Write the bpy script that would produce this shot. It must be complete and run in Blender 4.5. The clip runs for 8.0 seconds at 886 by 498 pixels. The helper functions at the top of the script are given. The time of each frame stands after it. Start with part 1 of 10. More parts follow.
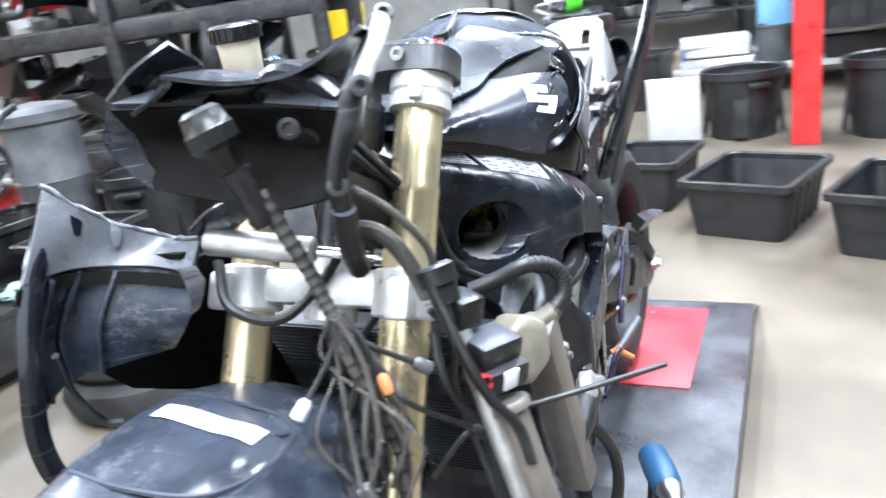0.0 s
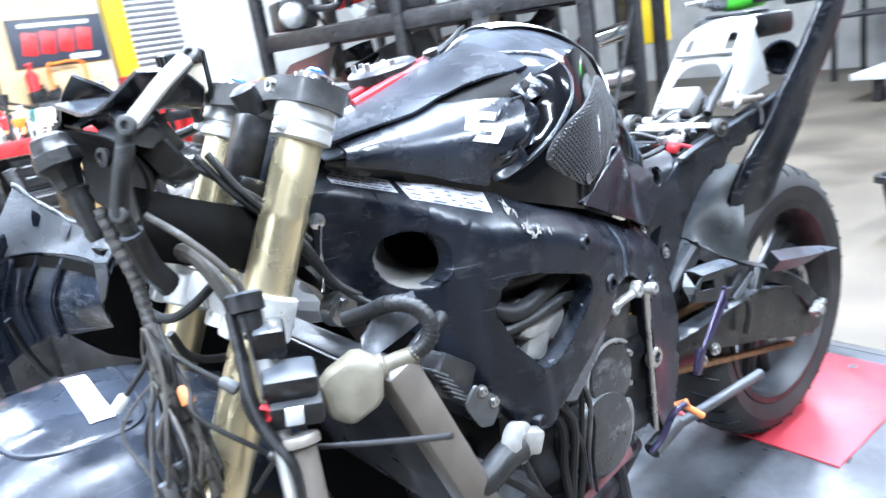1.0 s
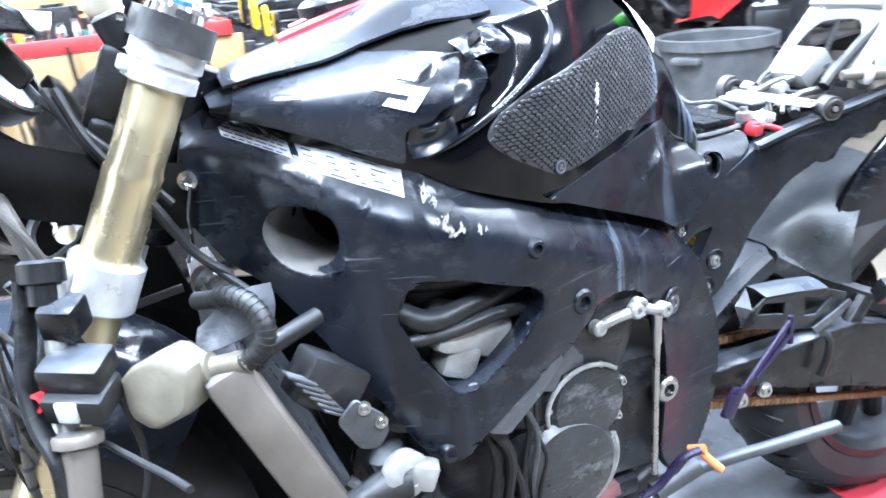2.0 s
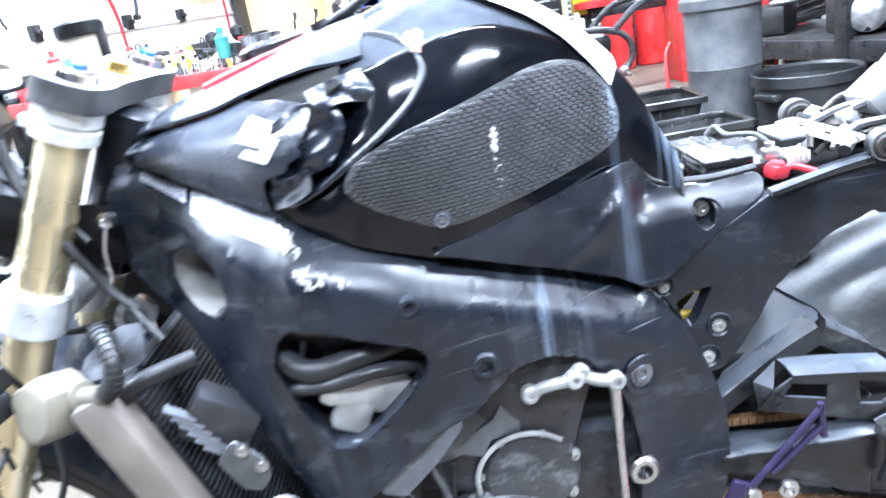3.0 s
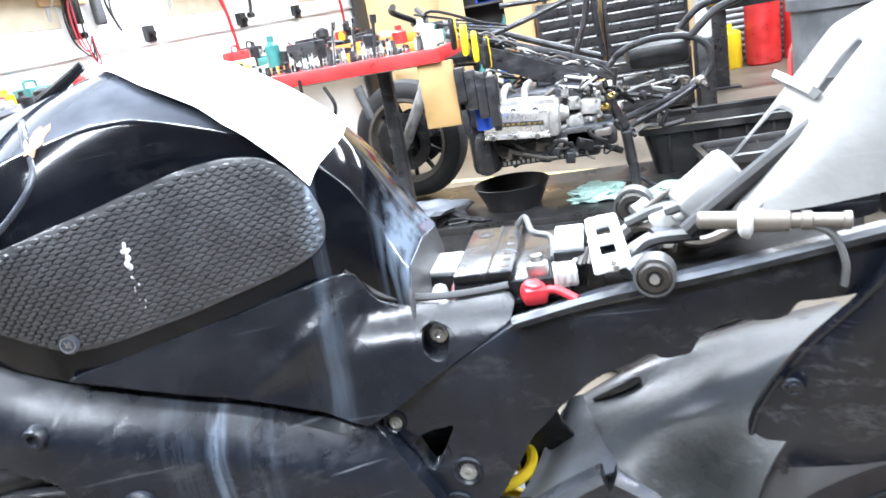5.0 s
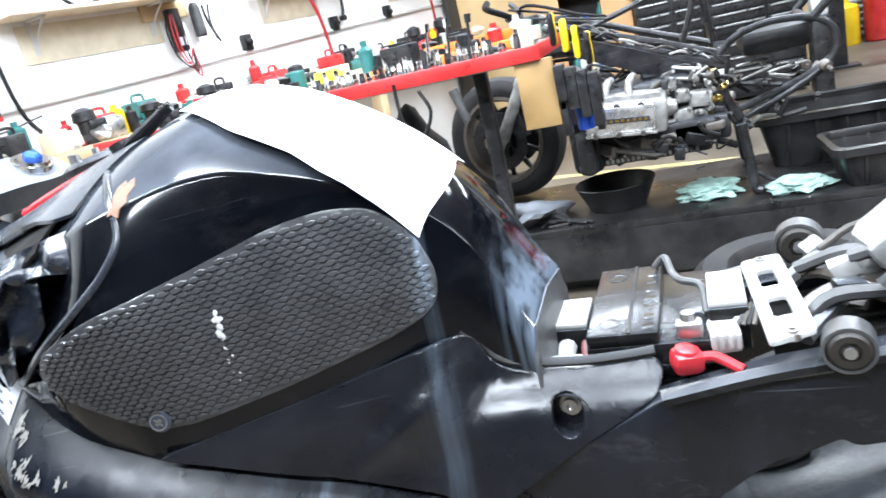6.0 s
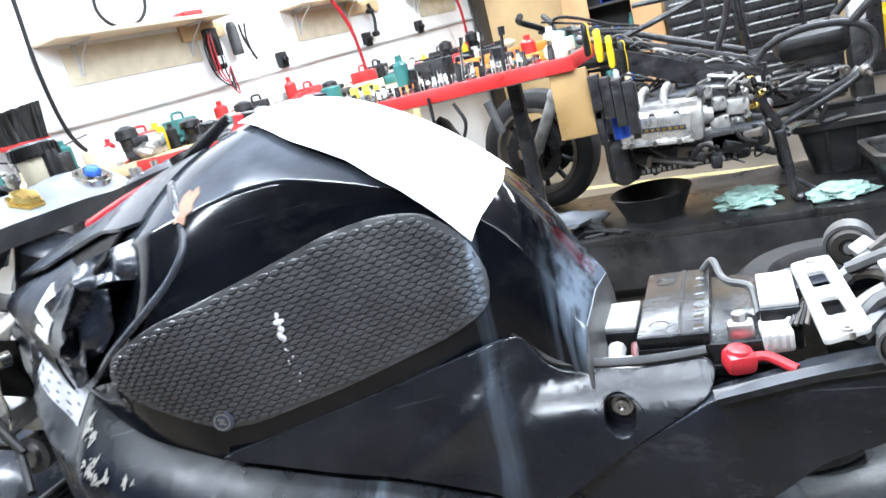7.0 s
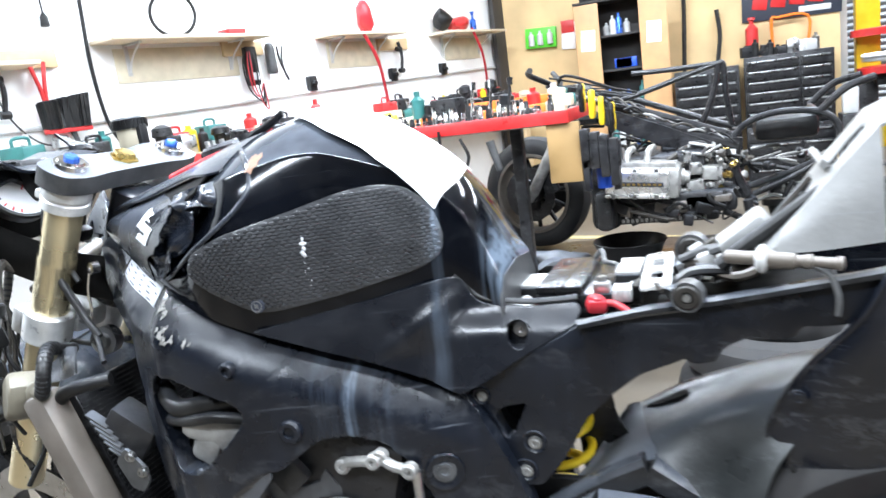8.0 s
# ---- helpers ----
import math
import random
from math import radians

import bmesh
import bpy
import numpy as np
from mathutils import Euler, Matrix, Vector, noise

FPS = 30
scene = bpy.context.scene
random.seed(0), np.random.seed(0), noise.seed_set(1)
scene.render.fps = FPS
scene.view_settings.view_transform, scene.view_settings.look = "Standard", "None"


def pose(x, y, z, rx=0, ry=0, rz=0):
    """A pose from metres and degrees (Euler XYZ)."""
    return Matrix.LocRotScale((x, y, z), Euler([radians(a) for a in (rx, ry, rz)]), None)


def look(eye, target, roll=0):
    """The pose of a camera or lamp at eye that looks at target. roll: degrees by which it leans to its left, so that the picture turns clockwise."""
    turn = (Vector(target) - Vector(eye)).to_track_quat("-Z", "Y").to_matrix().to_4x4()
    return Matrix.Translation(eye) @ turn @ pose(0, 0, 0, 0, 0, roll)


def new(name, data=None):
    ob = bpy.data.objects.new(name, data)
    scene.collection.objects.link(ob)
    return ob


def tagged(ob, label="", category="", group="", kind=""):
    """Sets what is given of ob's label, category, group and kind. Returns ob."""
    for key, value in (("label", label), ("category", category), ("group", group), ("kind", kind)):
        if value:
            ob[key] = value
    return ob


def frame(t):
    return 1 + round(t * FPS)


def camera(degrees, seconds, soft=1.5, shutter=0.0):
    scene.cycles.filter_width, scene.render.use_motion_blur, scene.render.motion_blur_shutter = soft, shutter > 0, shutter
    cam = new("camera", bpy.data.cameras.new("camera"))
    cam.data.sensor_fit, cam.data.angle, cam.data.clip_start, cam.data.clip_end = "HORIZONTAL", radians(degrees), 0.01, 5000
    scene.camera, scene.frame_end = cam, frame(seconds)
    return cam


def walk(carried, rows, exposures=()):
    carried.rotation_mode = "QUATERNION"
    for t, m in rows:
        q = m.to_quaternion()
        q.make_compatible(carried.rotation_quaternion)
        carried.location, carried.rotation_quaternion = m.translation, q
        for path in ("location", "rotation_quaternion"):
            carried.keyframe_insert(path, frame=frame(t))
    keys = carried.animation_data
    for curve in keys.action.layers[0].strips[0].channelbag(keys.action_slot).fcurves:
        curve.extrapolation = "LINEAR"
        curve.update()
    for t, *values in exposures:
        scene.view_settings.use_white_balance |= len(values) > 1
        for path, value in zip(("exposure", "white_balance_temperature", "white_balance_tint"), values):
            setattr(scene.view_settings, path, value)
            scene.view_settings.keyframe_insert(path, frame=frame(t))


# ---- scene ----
cam = camera(62.0, 8.0, shutter=0.5)
PATH = [
    (0, (-0.728, -0.477, 1.209), (0.965, 0.379, 0.575), -8.4),
    (0.5, (-0.569, -0.695, 1.188), (0.893, 0.533, 0.592), -8.1),
    (1, (-0.395, -0.86, 1.187), (0.765, 0.672, 0.631), -9.3),
    (1.5, (-0.154, -0.861, 1.186), (0.761, 0.776, 0.489), -6.3),
    (1.7, (-0.104, -0.847, 1.178), (0.726, 0.83, 0.472), -5.8),
    (2.8, (0.323, -0.92, 1.174), (0.364, 0.958, 0.487), -8.8),
    (3, (0.393, -0.888, 1.164), (0.347, 1.011, 0.537), -10.0),
    (3.5, (0.552, -0.76, 1.16), (0.467, 1.132, 0.519), -11.9),
    (4, (0.71, -0.738, 1.151), (0.504, 1.137, 0.488), -12.2),
    (4.2, (0.78, -0.746, 1.144), (0.499, 1.137, 0.533), -10.7),
    (5.3, (0.843, -0.657, 1.186), (0.335, 1.185, 0.594), -12.1),
    (5.5, (0.822, -0.63, 1.191), (0.261, 1.198, 0.604), -13.2),
    (6, (0.798, -0.595, 1.2), (0.109, 1.196, 0.635), -13.8),
    (6.5, (0.788, -0.591, 1.197), (0.031, 1.182, 0.661), -14.8),
    (7, (0.787, -0.616, 1.201), (0.024, 1.16, 0.69), -14.9),
    (7.5, (0.838, -0.79, 1.189), (0.028, 0.998, 0.809), -9.0),
    (8, (0.934, -0.905, 1.184), (0.174, 0.901, 0.779), -7.7),
]
walk(cam, [(t, look(eye, target, roll)) for t, eye, target, roll in PATH],
     exposures=((0.0, 1.62, 6350, 13), (1.0, 1.90, 5950, 12), (1.6, 2.02, 5850, 12), (2.8, 2.32, 5850, 13), (4.1, 2.32, 6350, 14), (5.4, 1.63, 6500, 13), (6.5, 1.25, 6500, 12), (8.0, 1.34, 6450, 12)))

# ---- world, lamps, exposure ----
world = bpy.data.worlds.new("workshop_air")
scene.world = world
world.use_nodes = True
wbg = world.node_tree.nodes["Background"]
wbg.inputs["Color"].default_value = (0.85, 0.93, 1.0, 1)
wbg.inputs["Strength"].default_value = 0.10


def tube_lamp(x, y, z, length, width, power, turn=0.0):
    lamp = bpy.data.lights.new("ceiling_tube", "AREA")
    lamp.shape, lamp.size, lamp.size_y, lamp.energy = "RECTANGLE", length, width, power
    lamp.color = (0.80, 0.90, 1.0)
    ob = new("ceiling_tube", lamp)
    ob.matrix_world = pose(x, y, z, 0, 0, turn)
    return ob


# The last tube, over the shutter bay, is added only to brighten that corner.
for lx, ly in ((-1.6, -0.6), (0.5, 0.35), (2.6, -0.6), (0.4, -2.6), (-0.6, 3.6), (2.2, 4.2), (5.2, 1.2), (5.4, -2.4), (3.4, 7.4)):
    tube_lamp(lx, ly, 3.55, 2.4, 0.16, 95)


# ---- materials ----
def mat(name, color, rough=0.5, metal=0.0, vary=0.25, scale=18.0, bump=0.15, bump_scale=90.0, dust=0.0, dust_color=(0.35, 0.33, 0.30),
        coat=0.0, rough_vary=0.12, emit=0.0, streak=0.0, spec=0.5, top=0.0, drips=(), scratch=0.0, scuff=0.0):
    m = bpy.data.materials.new(name)
    m.use_nodes = True
    nt = m.node_tree
    n, l = nt.nodes, nt.links
    b = n["Principled BSDF"]
    b.inputs["Metallic"].default_value = metal
    b.inputs["Coat Weight"].default_value = coat
    b.inputs["Coat Roughness"].default_value = 0.08
    b.inputs["Specular IOR Level"].default_value = spec
    tc = n.new("ShaderNodeTexCoord")
    big = n.new("ShaderNodeTexNoise")
    big.inputs["Scale"].default_value, big.inputs["Detail"].default_value = scale, 5
    l.new(tc.outputs["Object"], big.inputs["Vector"])
    ramp = n.new("ShaderNodeMapRange")
    ramp.inputs["From Min"].default_value, ramp.inputs["From Max"].default_value = 0.3, 0.7
    ramp.inputs["To Min"].default_value, ramp.inputs["To Max"].default_value = 1 - vary, 1 + vary
    l.new(big.outputs["Fac"], ramp.inputs["Value"])
    mul = n.new("ShaderNodeMixRGB")
    mul.blend_type, mul.inputs[0].default_value, mul.inputs[1].default_value = "MULTIPLY", 1.0, (*color, 1)
    l.new(ramp.outputs["Result"], mul.inputs[2])
    col = mul.outputs["Color"]
    if dust:
        dn = n.new("ShaderNodeTexNoise")
        dn.inputs["Scale"].default_value, dn.inputs["Detail"].default_value, dn.inputs["Roughness"].default_value = 7.0, 9, 0.7
        mp = n.new("ShaderNodeMapping")
        mp.inputs["Scale"].default_value = (1, 1, 0.35 if streak else 1)
        l.new(tc.outputs["Object"], mp.inputs["Vector"])
        l.new(mp.outputs["Vector"], dn.inputs["Vector"])
        dr = n.new("ShaderNodeMapRange")
        dr.inputs["From Min"].default_value, dr.inputs["From Max"].default_value = 0.42, 0.78
        dr.inputs["To Min"].default_value, dr.inputs["To Max"].default_value = 0.0, dust
        l.new(dn.outputs["Fac"], dr.inputs["Value"])
        mixd = n.new("ShaderNodeMixRGB")
        mixd.inputs[2].default_value = (*dust_color, 1)
        l.new(dr.outputs["Result"], mixd.inputs[0])
        l.new(col, mixd.inputs[1])
        col = mixd.outputs["Color"]
    if streak:
        sn = n.new("ShaderNodeTexNoise")
        sn.inputs["Scale"].default_value, sn.inputs["Detail"].default_value = 26.0, 3
        sp = n.new("ShaderNodeMapping")
        sp.inputs["Scale"].default_value = (1, 1, 0.06)
        l.new(tc.outputs["Object"], sp.inputs["Vector"])
        l.new(sp.outputs["Vector"], sn.inputs["Vector"])
        sr = n.new("ShaderNodeMapRange")
        sr.inputs["From Min"].default_value, sr.inputs["From Max"].default_value = 0.55, 0.8
        sr.inputs["To Max"].default_value = streak
        l.new(sn.outputs["Fac"], sr.inputs["Value"])
        mixs = n.new("ShaderNodeMixRGB")
        mixs.inputs[2].default_value = (0.22, 0.27, 0.36, 1)
        l.new(sr.outputs["Result"], mixs.inputs[0])
        l.new(col, mixs.inputs[1])
        col = mixs.outputs["Color"]
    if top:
        # pale blue on upward faces: settled dust and overhead sheen painted in
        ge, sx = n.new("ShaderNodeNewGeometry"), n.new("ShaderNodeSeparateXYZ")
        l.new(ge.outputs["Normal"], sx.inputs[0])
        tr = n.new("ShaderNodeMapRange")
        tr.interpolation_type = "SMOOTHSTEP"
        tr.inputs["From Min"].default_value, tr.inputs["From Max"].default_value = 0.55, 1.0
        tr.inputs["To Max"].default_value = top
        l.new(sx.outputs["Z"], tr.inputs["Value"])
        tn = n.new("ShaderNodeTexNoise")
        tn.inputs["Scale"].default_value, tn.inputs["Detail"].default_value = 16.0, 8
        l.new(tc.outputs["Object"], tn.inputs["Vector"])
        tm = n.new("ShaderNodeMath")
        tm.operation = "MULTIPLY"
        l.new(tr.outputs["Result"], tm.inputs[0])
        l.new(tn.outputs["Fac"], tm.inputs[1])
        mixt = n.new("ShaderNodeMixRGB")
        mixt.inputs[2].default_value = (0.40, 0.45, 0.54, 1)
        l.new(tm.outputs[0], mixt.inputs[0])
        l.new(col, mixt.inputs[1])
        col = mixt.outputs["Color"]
    if scratch:
        # fine scuffs and scratches in two directions
        for turn, sc in ((0.6, 1.0), (-1.1, 1.7)):
            rm = n.new("ShaderNodeMapping")
            rm.inputs["Rotation"].default_value = (0, turn, 0.3 * turn)
            rm.inputs["Scale"].default_value = (3.0 * sc, 12.0 * sc, 160.0 * sc)
            l.new(tc.outputs["Object"], rm.inputs["Vector"])
            xn = n.new("ShaderNodeTexNoise")
            xn.inputs["Scale"].default_value, xn.inputs["Detail"].default_value = 1.0, 2
            l.new(rm.outputs["Vector"], xn.inputs["Vector"])
            xr = n.new("ShaderNodeMapRange")
            xr.inputs["From Min"].default_value, xr.inputs["From Max"].default_value = 0.70, 0.80
            xr.inputs["To Max"].default_value = scratch
            l.new(xn.outputs["Fac"], xr.inputs["Value"])
            mixx = n.new("ShaderNodeMixRGB")
            mixx.inputs[2].default_value = (0.30, 0.32, 0.36, 1)
            l.new(xr.outputs["Result"], mixx.inputs[0])
            l.new(col, mixx.inputs[1])
            col = mixx.outputs["Color"]
    if scuff:
        # rubbed and grimy patches with broken edges
        un = n.new("ShaderNodeTexNoise")
        un.inputs["Scale"].default_value, un.inputs["Detail"].default_value, un.inputs["Roughness"].default_value = 13.0, 12, 0.82
        um = n.new("ShaderNodeMapping")
        um.inputs["Rotation"].default_value, um.inputs["Scale"].default_value = (0.3, 0.5, 0.2), (0.8, 1.0, 1.6)
        l.new(tc.outputs["Object"], um.inputs["Vector"])
        l.new(um.outputs["Vector"], un.inputs["Vector"])
        ur = n.new("ShaderNodeMapRange")
        ur.inputs["From Min"].default_value, ur.inputs["From Max"].default_value = 0.525, 0.67
        ur.inputs["To Max"].default_value = scuff
        l.new(un.outputs["Fac"], ur.inputs["Value"])
        mixu = n.new("ShaderNodeMixRGB")
        mixu.inputs[2].default_value = (0.27, 0.275, 0.285, 1)
        l.new(ur.outputs["Result"], mixu.inputs[0])
        l.new(col, mixu.inputs[1])
        col = mixu.outputs["Color"]
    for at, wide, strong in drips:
        # a pale blue streak, broken by noise, straight down the surface
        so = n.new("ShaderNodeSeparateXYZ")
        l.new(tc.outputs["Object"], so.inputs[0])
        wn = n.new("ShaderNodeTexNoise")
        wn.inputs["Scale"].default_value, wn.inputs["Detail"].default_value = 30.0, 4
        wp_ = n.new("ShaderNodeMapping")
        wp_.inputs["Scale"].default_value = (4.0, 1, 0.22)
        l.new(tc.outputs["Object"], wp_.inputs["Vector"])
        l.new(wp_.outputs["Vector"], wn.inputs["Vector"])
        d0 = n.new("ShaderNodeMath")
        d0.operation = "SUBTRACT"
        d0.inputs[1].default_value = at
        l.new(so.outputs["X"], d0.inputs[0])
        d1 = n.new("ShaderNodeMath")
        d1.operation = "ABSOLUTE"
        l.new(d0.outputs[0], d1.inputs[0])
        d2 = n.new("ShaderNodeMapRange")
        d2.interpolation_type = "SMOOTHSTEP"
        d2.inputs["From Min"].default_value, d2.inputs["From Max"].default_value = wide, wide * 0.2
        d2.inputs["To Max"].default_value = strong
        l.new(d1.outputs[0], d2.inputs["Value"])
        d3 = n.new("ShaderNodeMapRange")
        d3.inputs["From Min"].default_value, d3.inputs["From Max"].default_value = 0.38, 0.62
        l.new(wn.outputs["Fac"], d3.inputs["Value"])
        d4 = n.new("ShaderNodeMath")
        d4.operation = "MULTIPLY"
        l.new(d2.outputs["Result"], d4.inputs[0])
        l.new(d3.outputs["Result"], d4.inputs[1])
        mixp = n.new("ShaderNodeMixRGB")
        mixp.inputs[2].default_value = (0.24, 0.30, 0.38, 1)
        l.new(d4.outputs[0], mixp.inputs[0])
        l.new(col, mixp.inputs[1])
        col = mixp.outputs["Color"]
    l.new(col, b.inputs["Base Color"])
    fine = n.new("ShaderNodeTexNoise")
    fine.inputs["Scale"].default_value, fine.inputs["Detail"].default_value = bump_scale, 6
    l.new(tc.outputs["Object"], fine.inputs["Vector"])
    rr = n.new("ShaderNodeMapRange")
    rr.inputs["To Min"].default_value, rr.inputs["To Max"].default_value = max(0.02, rough - rough_vary), min(1.0, rough + rough_vary)
    rr.inputs["From Min"].default_value, rr.inputs["From Max"].default_value = 0.3, 0.7
    l.new(big.outputs["Fac"], rr.inputs["Value"])
    l.new(rr.outputs["Result"], b.inputs["Roughness"])
    if bump:
        bp = n.new("ShaderNodeBump")
        bp.inputs["Strength"].default_value, bp.inputs["Distance"].default_value = bump, 0.002
        l.new(fine.outputs["Fac"], bp.inputs["Height"])
        l.new(bp.outputs["Normal"], b.inputs["Normal"])
    if emit:
        b.inputs["Emission Color"].default_value = (*color, 1)
        b.inputs["Emission Strength"].default_value = emit
    return m


# The streak at 0.652 paints dust and a white reflection on the tank's rear.
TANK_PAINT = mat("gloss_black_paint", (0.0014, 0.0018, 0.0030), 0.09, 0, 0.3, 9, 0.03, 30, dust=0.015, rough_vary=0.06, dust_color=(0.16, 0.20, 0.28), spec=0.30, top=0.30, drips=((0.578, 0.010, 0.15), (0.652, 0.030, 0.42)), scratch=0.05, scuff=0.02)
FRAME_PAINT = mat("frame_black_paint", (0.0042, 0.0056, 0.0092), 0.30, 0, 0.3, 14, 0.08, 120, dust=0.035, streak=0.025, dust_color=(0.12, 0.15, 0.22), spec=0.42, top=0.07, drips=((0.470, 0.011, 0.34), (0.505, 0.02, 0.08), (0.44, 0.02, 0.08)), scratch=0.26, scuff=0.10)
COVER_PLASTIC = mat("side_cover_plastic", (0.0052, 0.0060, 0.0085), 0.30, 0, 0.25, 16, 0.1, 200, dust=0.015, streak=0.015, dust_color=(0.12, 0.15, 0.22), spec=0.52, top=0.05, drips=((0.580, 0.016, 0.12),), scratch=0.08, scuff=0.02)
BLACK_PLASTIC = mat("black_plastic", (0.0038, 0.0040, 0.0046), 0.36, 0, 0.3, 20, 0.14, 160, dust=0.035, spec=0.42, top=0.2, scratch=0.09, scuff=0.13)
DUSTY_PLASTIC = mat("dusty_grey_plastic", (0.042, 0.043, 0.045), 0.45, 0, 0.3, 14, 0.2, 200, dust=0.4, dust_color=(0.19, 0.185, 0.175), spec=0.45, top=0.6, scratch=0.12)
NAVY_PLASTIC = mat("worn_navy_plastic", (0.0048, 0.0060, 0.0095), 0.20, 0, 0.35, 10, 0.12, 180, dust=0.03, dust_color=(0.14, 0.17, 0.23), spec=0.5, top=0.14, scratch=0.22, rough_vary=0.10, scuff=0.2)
RUBBER = mat("black_rubber", (0.007, 0.007, 0.0075), 0.45, 0, 0.3, 22, 0.25, 130, dust=0.07, spec=0.35, top=0.10)
PAD_RUBBER = mat("grip_pad_rubber", (0.042, 0.043, 0.046), 0.38, 0, 0.15, 30, 0.1, 300, dust=0.02, spec=0.5, drips=((0.578, 0.011, 0.5),))
TYRE = mat("tyre_rubber", (0.014, 0.014, 0.015), 0.7, 0, 0.25, 14, 0.25, 90, dust=0.15, dust_color=(0.16, 0.14, 0.12))
GOLD = mat("champagne_anodised", (0.68, 0.58, 0.37), 0.30, 0.85, 0.12, 12, 0.05, 200, dust=0.15, dust_color=(0.5, 0.46, 0.36))
CAST_ALU = mat("cast_aluminium", (0.44, 0.44, 0.43), 0.42, 0.85, 0.3, 25, 0.25, 260, dust=0.4, dust_color=(0.10, 0.09, 0.08))
STEEL = mat("worn_steel", (0.46, 0.46, 0.46), 0.32, 1.0, 0.2, 30, 0.12, 220)
BRIGHT_ALLOY = mat("bright_worn_alloy", (0.62, 0.62, 0.61), 0.36, 0.45, 0.25, 30, 0.2, 220, dust=0.3, dust_color=(0.16, 0.15, 0.13))
PALE_SCUFFED = mat("pale_scuffed_plastic", (0.085, 0.090, 0.100), 0.30, 0, 0.35, 12, 0.12, 160, dust=0.3, dust_color=(0.05, 0.05, 0.052), top=0.3, scratch=0.3, scuff=0.4)
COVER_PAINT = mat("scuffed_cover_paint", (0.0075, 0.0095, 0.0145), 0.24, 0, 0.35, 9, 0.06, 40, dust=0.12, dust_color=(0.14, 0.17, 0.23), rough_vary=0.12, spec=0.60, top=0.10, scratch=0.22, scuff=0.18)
LABEL = mat("worn_label_print", (0.40, 0.41, 0.44), 0.4, 0, 0.3, 60, 0.05, 100, dust=0.7, dust_color=(0.06, 0.07, 0.09), scuff=0.2)
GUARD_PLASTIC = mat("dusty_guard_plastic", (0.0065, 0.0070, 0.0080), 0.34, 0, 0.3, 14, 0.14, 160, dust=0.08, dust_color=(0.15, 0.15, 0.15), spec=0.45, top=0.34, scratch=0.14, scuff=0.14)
CHROME = mat("polished_steel", (0.72, 0.72, 0.72), 0.14, 1.0, 0.08, 20, 0.03, 120)
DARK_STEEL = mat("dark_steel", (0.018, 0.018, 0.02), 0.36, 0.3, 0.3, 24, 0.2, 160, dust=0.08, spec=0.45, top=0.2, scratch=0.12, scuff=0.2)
BRASS = mat("brass_nut", (0.62, 0.44, 0.14), 0.3, 1.0, 0.12, 30, 0.1, 220)
PURPLE = mat("purple_anodised", (0.020, 0.015, 0.042), 0.30, 0.3, 0.2, 30, 0.08, 200)
BLUE_ANO = mat("blue_anodised", (0.05, 0.16, 0.62), 0.28, 0.6, 0.1, 30, 0.05, 200)
CREAM = mat("cream_plastic", (0.62, 0.56, 0.42), 0.45, 0, 0.12, 14, 0.06, 120, dust=0.15)
WHITE_PLASTIC = mat("white_plastic", (0.55, 0.55, 0.54), 0.42, 0, 0.08, 16, 0.05, 140, dust=0.18)
PAPER = mat("white_paper", (0.86, 0.86, 0.85), 0.75, 0, 0.03, 12, 0.05, 60)
STICKER = mat("white_sticker", (0.62, 0.63, 0.65), 0.4, 0, 0.05, 30, 0.03, 100, dust=0.3)
INK = mat("dark_print", (0.03, 0.035, 0.05), 0.5, 0, 0.1, 30, 0.0, 100)
RED_RUBBER = mat("red_rubber", (0.42, 0.022, 0.03), 0.4, 0, 0.15, 20, 0.06, 120)
RED_PAINT = mat("red_paint", (0.58, 0.025, 0.025), 0.36, 0, 0.2, 8, 0.1, 60, dust=0.1)
ORANGE = mat("orange_paint", (0.85, 0.20, 0.02), 0.4, 0, 0.15, 10, 0.05, 60)
YELLOW = mat("yellow_paint", (0.85, 0.60, 0.02), 0.4, 0, 0.12, 8, 0.05, 60)
GREEN = mat("lime_plastic", (0.10, 0.62, 0.04), 0.4, 0, 0.1, 20, 0.05, 120)
TEAL = mat("teal_plastic", (0.03, 0.16, 0.15), 0.45, 0, 0.2, 20, 0.05, 120)
BLUE = mat("blue_plastic", (0.02, 0.09, 0.55), 0.4, 0, 0.15, 18, 0.05, 120)
DEEP_BLUE = mat("tool_blue_plastic", (0.015, 0.07, 0.15), 0.45, 0, 0.2, 18, 0.08, 140)
AMBER = mat("amber_plastic", (0.50, 0.16, 0.05), 0.4, 0, 0.2, 30, 0.05, 120)
CONCRETE = mat("concrete_floor", (0.118, 0.097, 0.072), 0.5, 0, 0.42, 1.6, 0.25, 30, dust=0.6, dust_color=(0.10, 0.09, 0.075))
DECK = mat("lift_deck_steel", (0.070, 0.074, 0.083), 0.35, 0.35, 0.4, 5, 0.15, 70, dust=0.4, dust_color=(0.30, 0.31, 0.33))
DECK_BLACK = mat("black_lift_deck", (0.014, 0.014, 0.015), 0.34, 0.15, 0.4, 6, 0.2, 80, dust=0.10)
RED_MAT = mat("red_deck_plate", (0.47, 0.030, 0.05), 0.42, 0, 0.3, 6, 0.12, 60, dust=0.75, dust_color=(0.14, 0.06, 0.06))
WHITE_WALL = mat("white_wall_paint", (0.84, 0.84, 0.82), 0.6, 0, 0.05, 3, 0.1, 30)
PLYWOOD = mat("plywood", (0.66, 0.47, 0.24), 0.6, 0, 0.16, 2.5, 0.1, 60)
BLOCK = mat("grey_block_wall", (0.42, 0.42, 0.40), 0.75, 0, 0.15, 4, 0.3, 40)
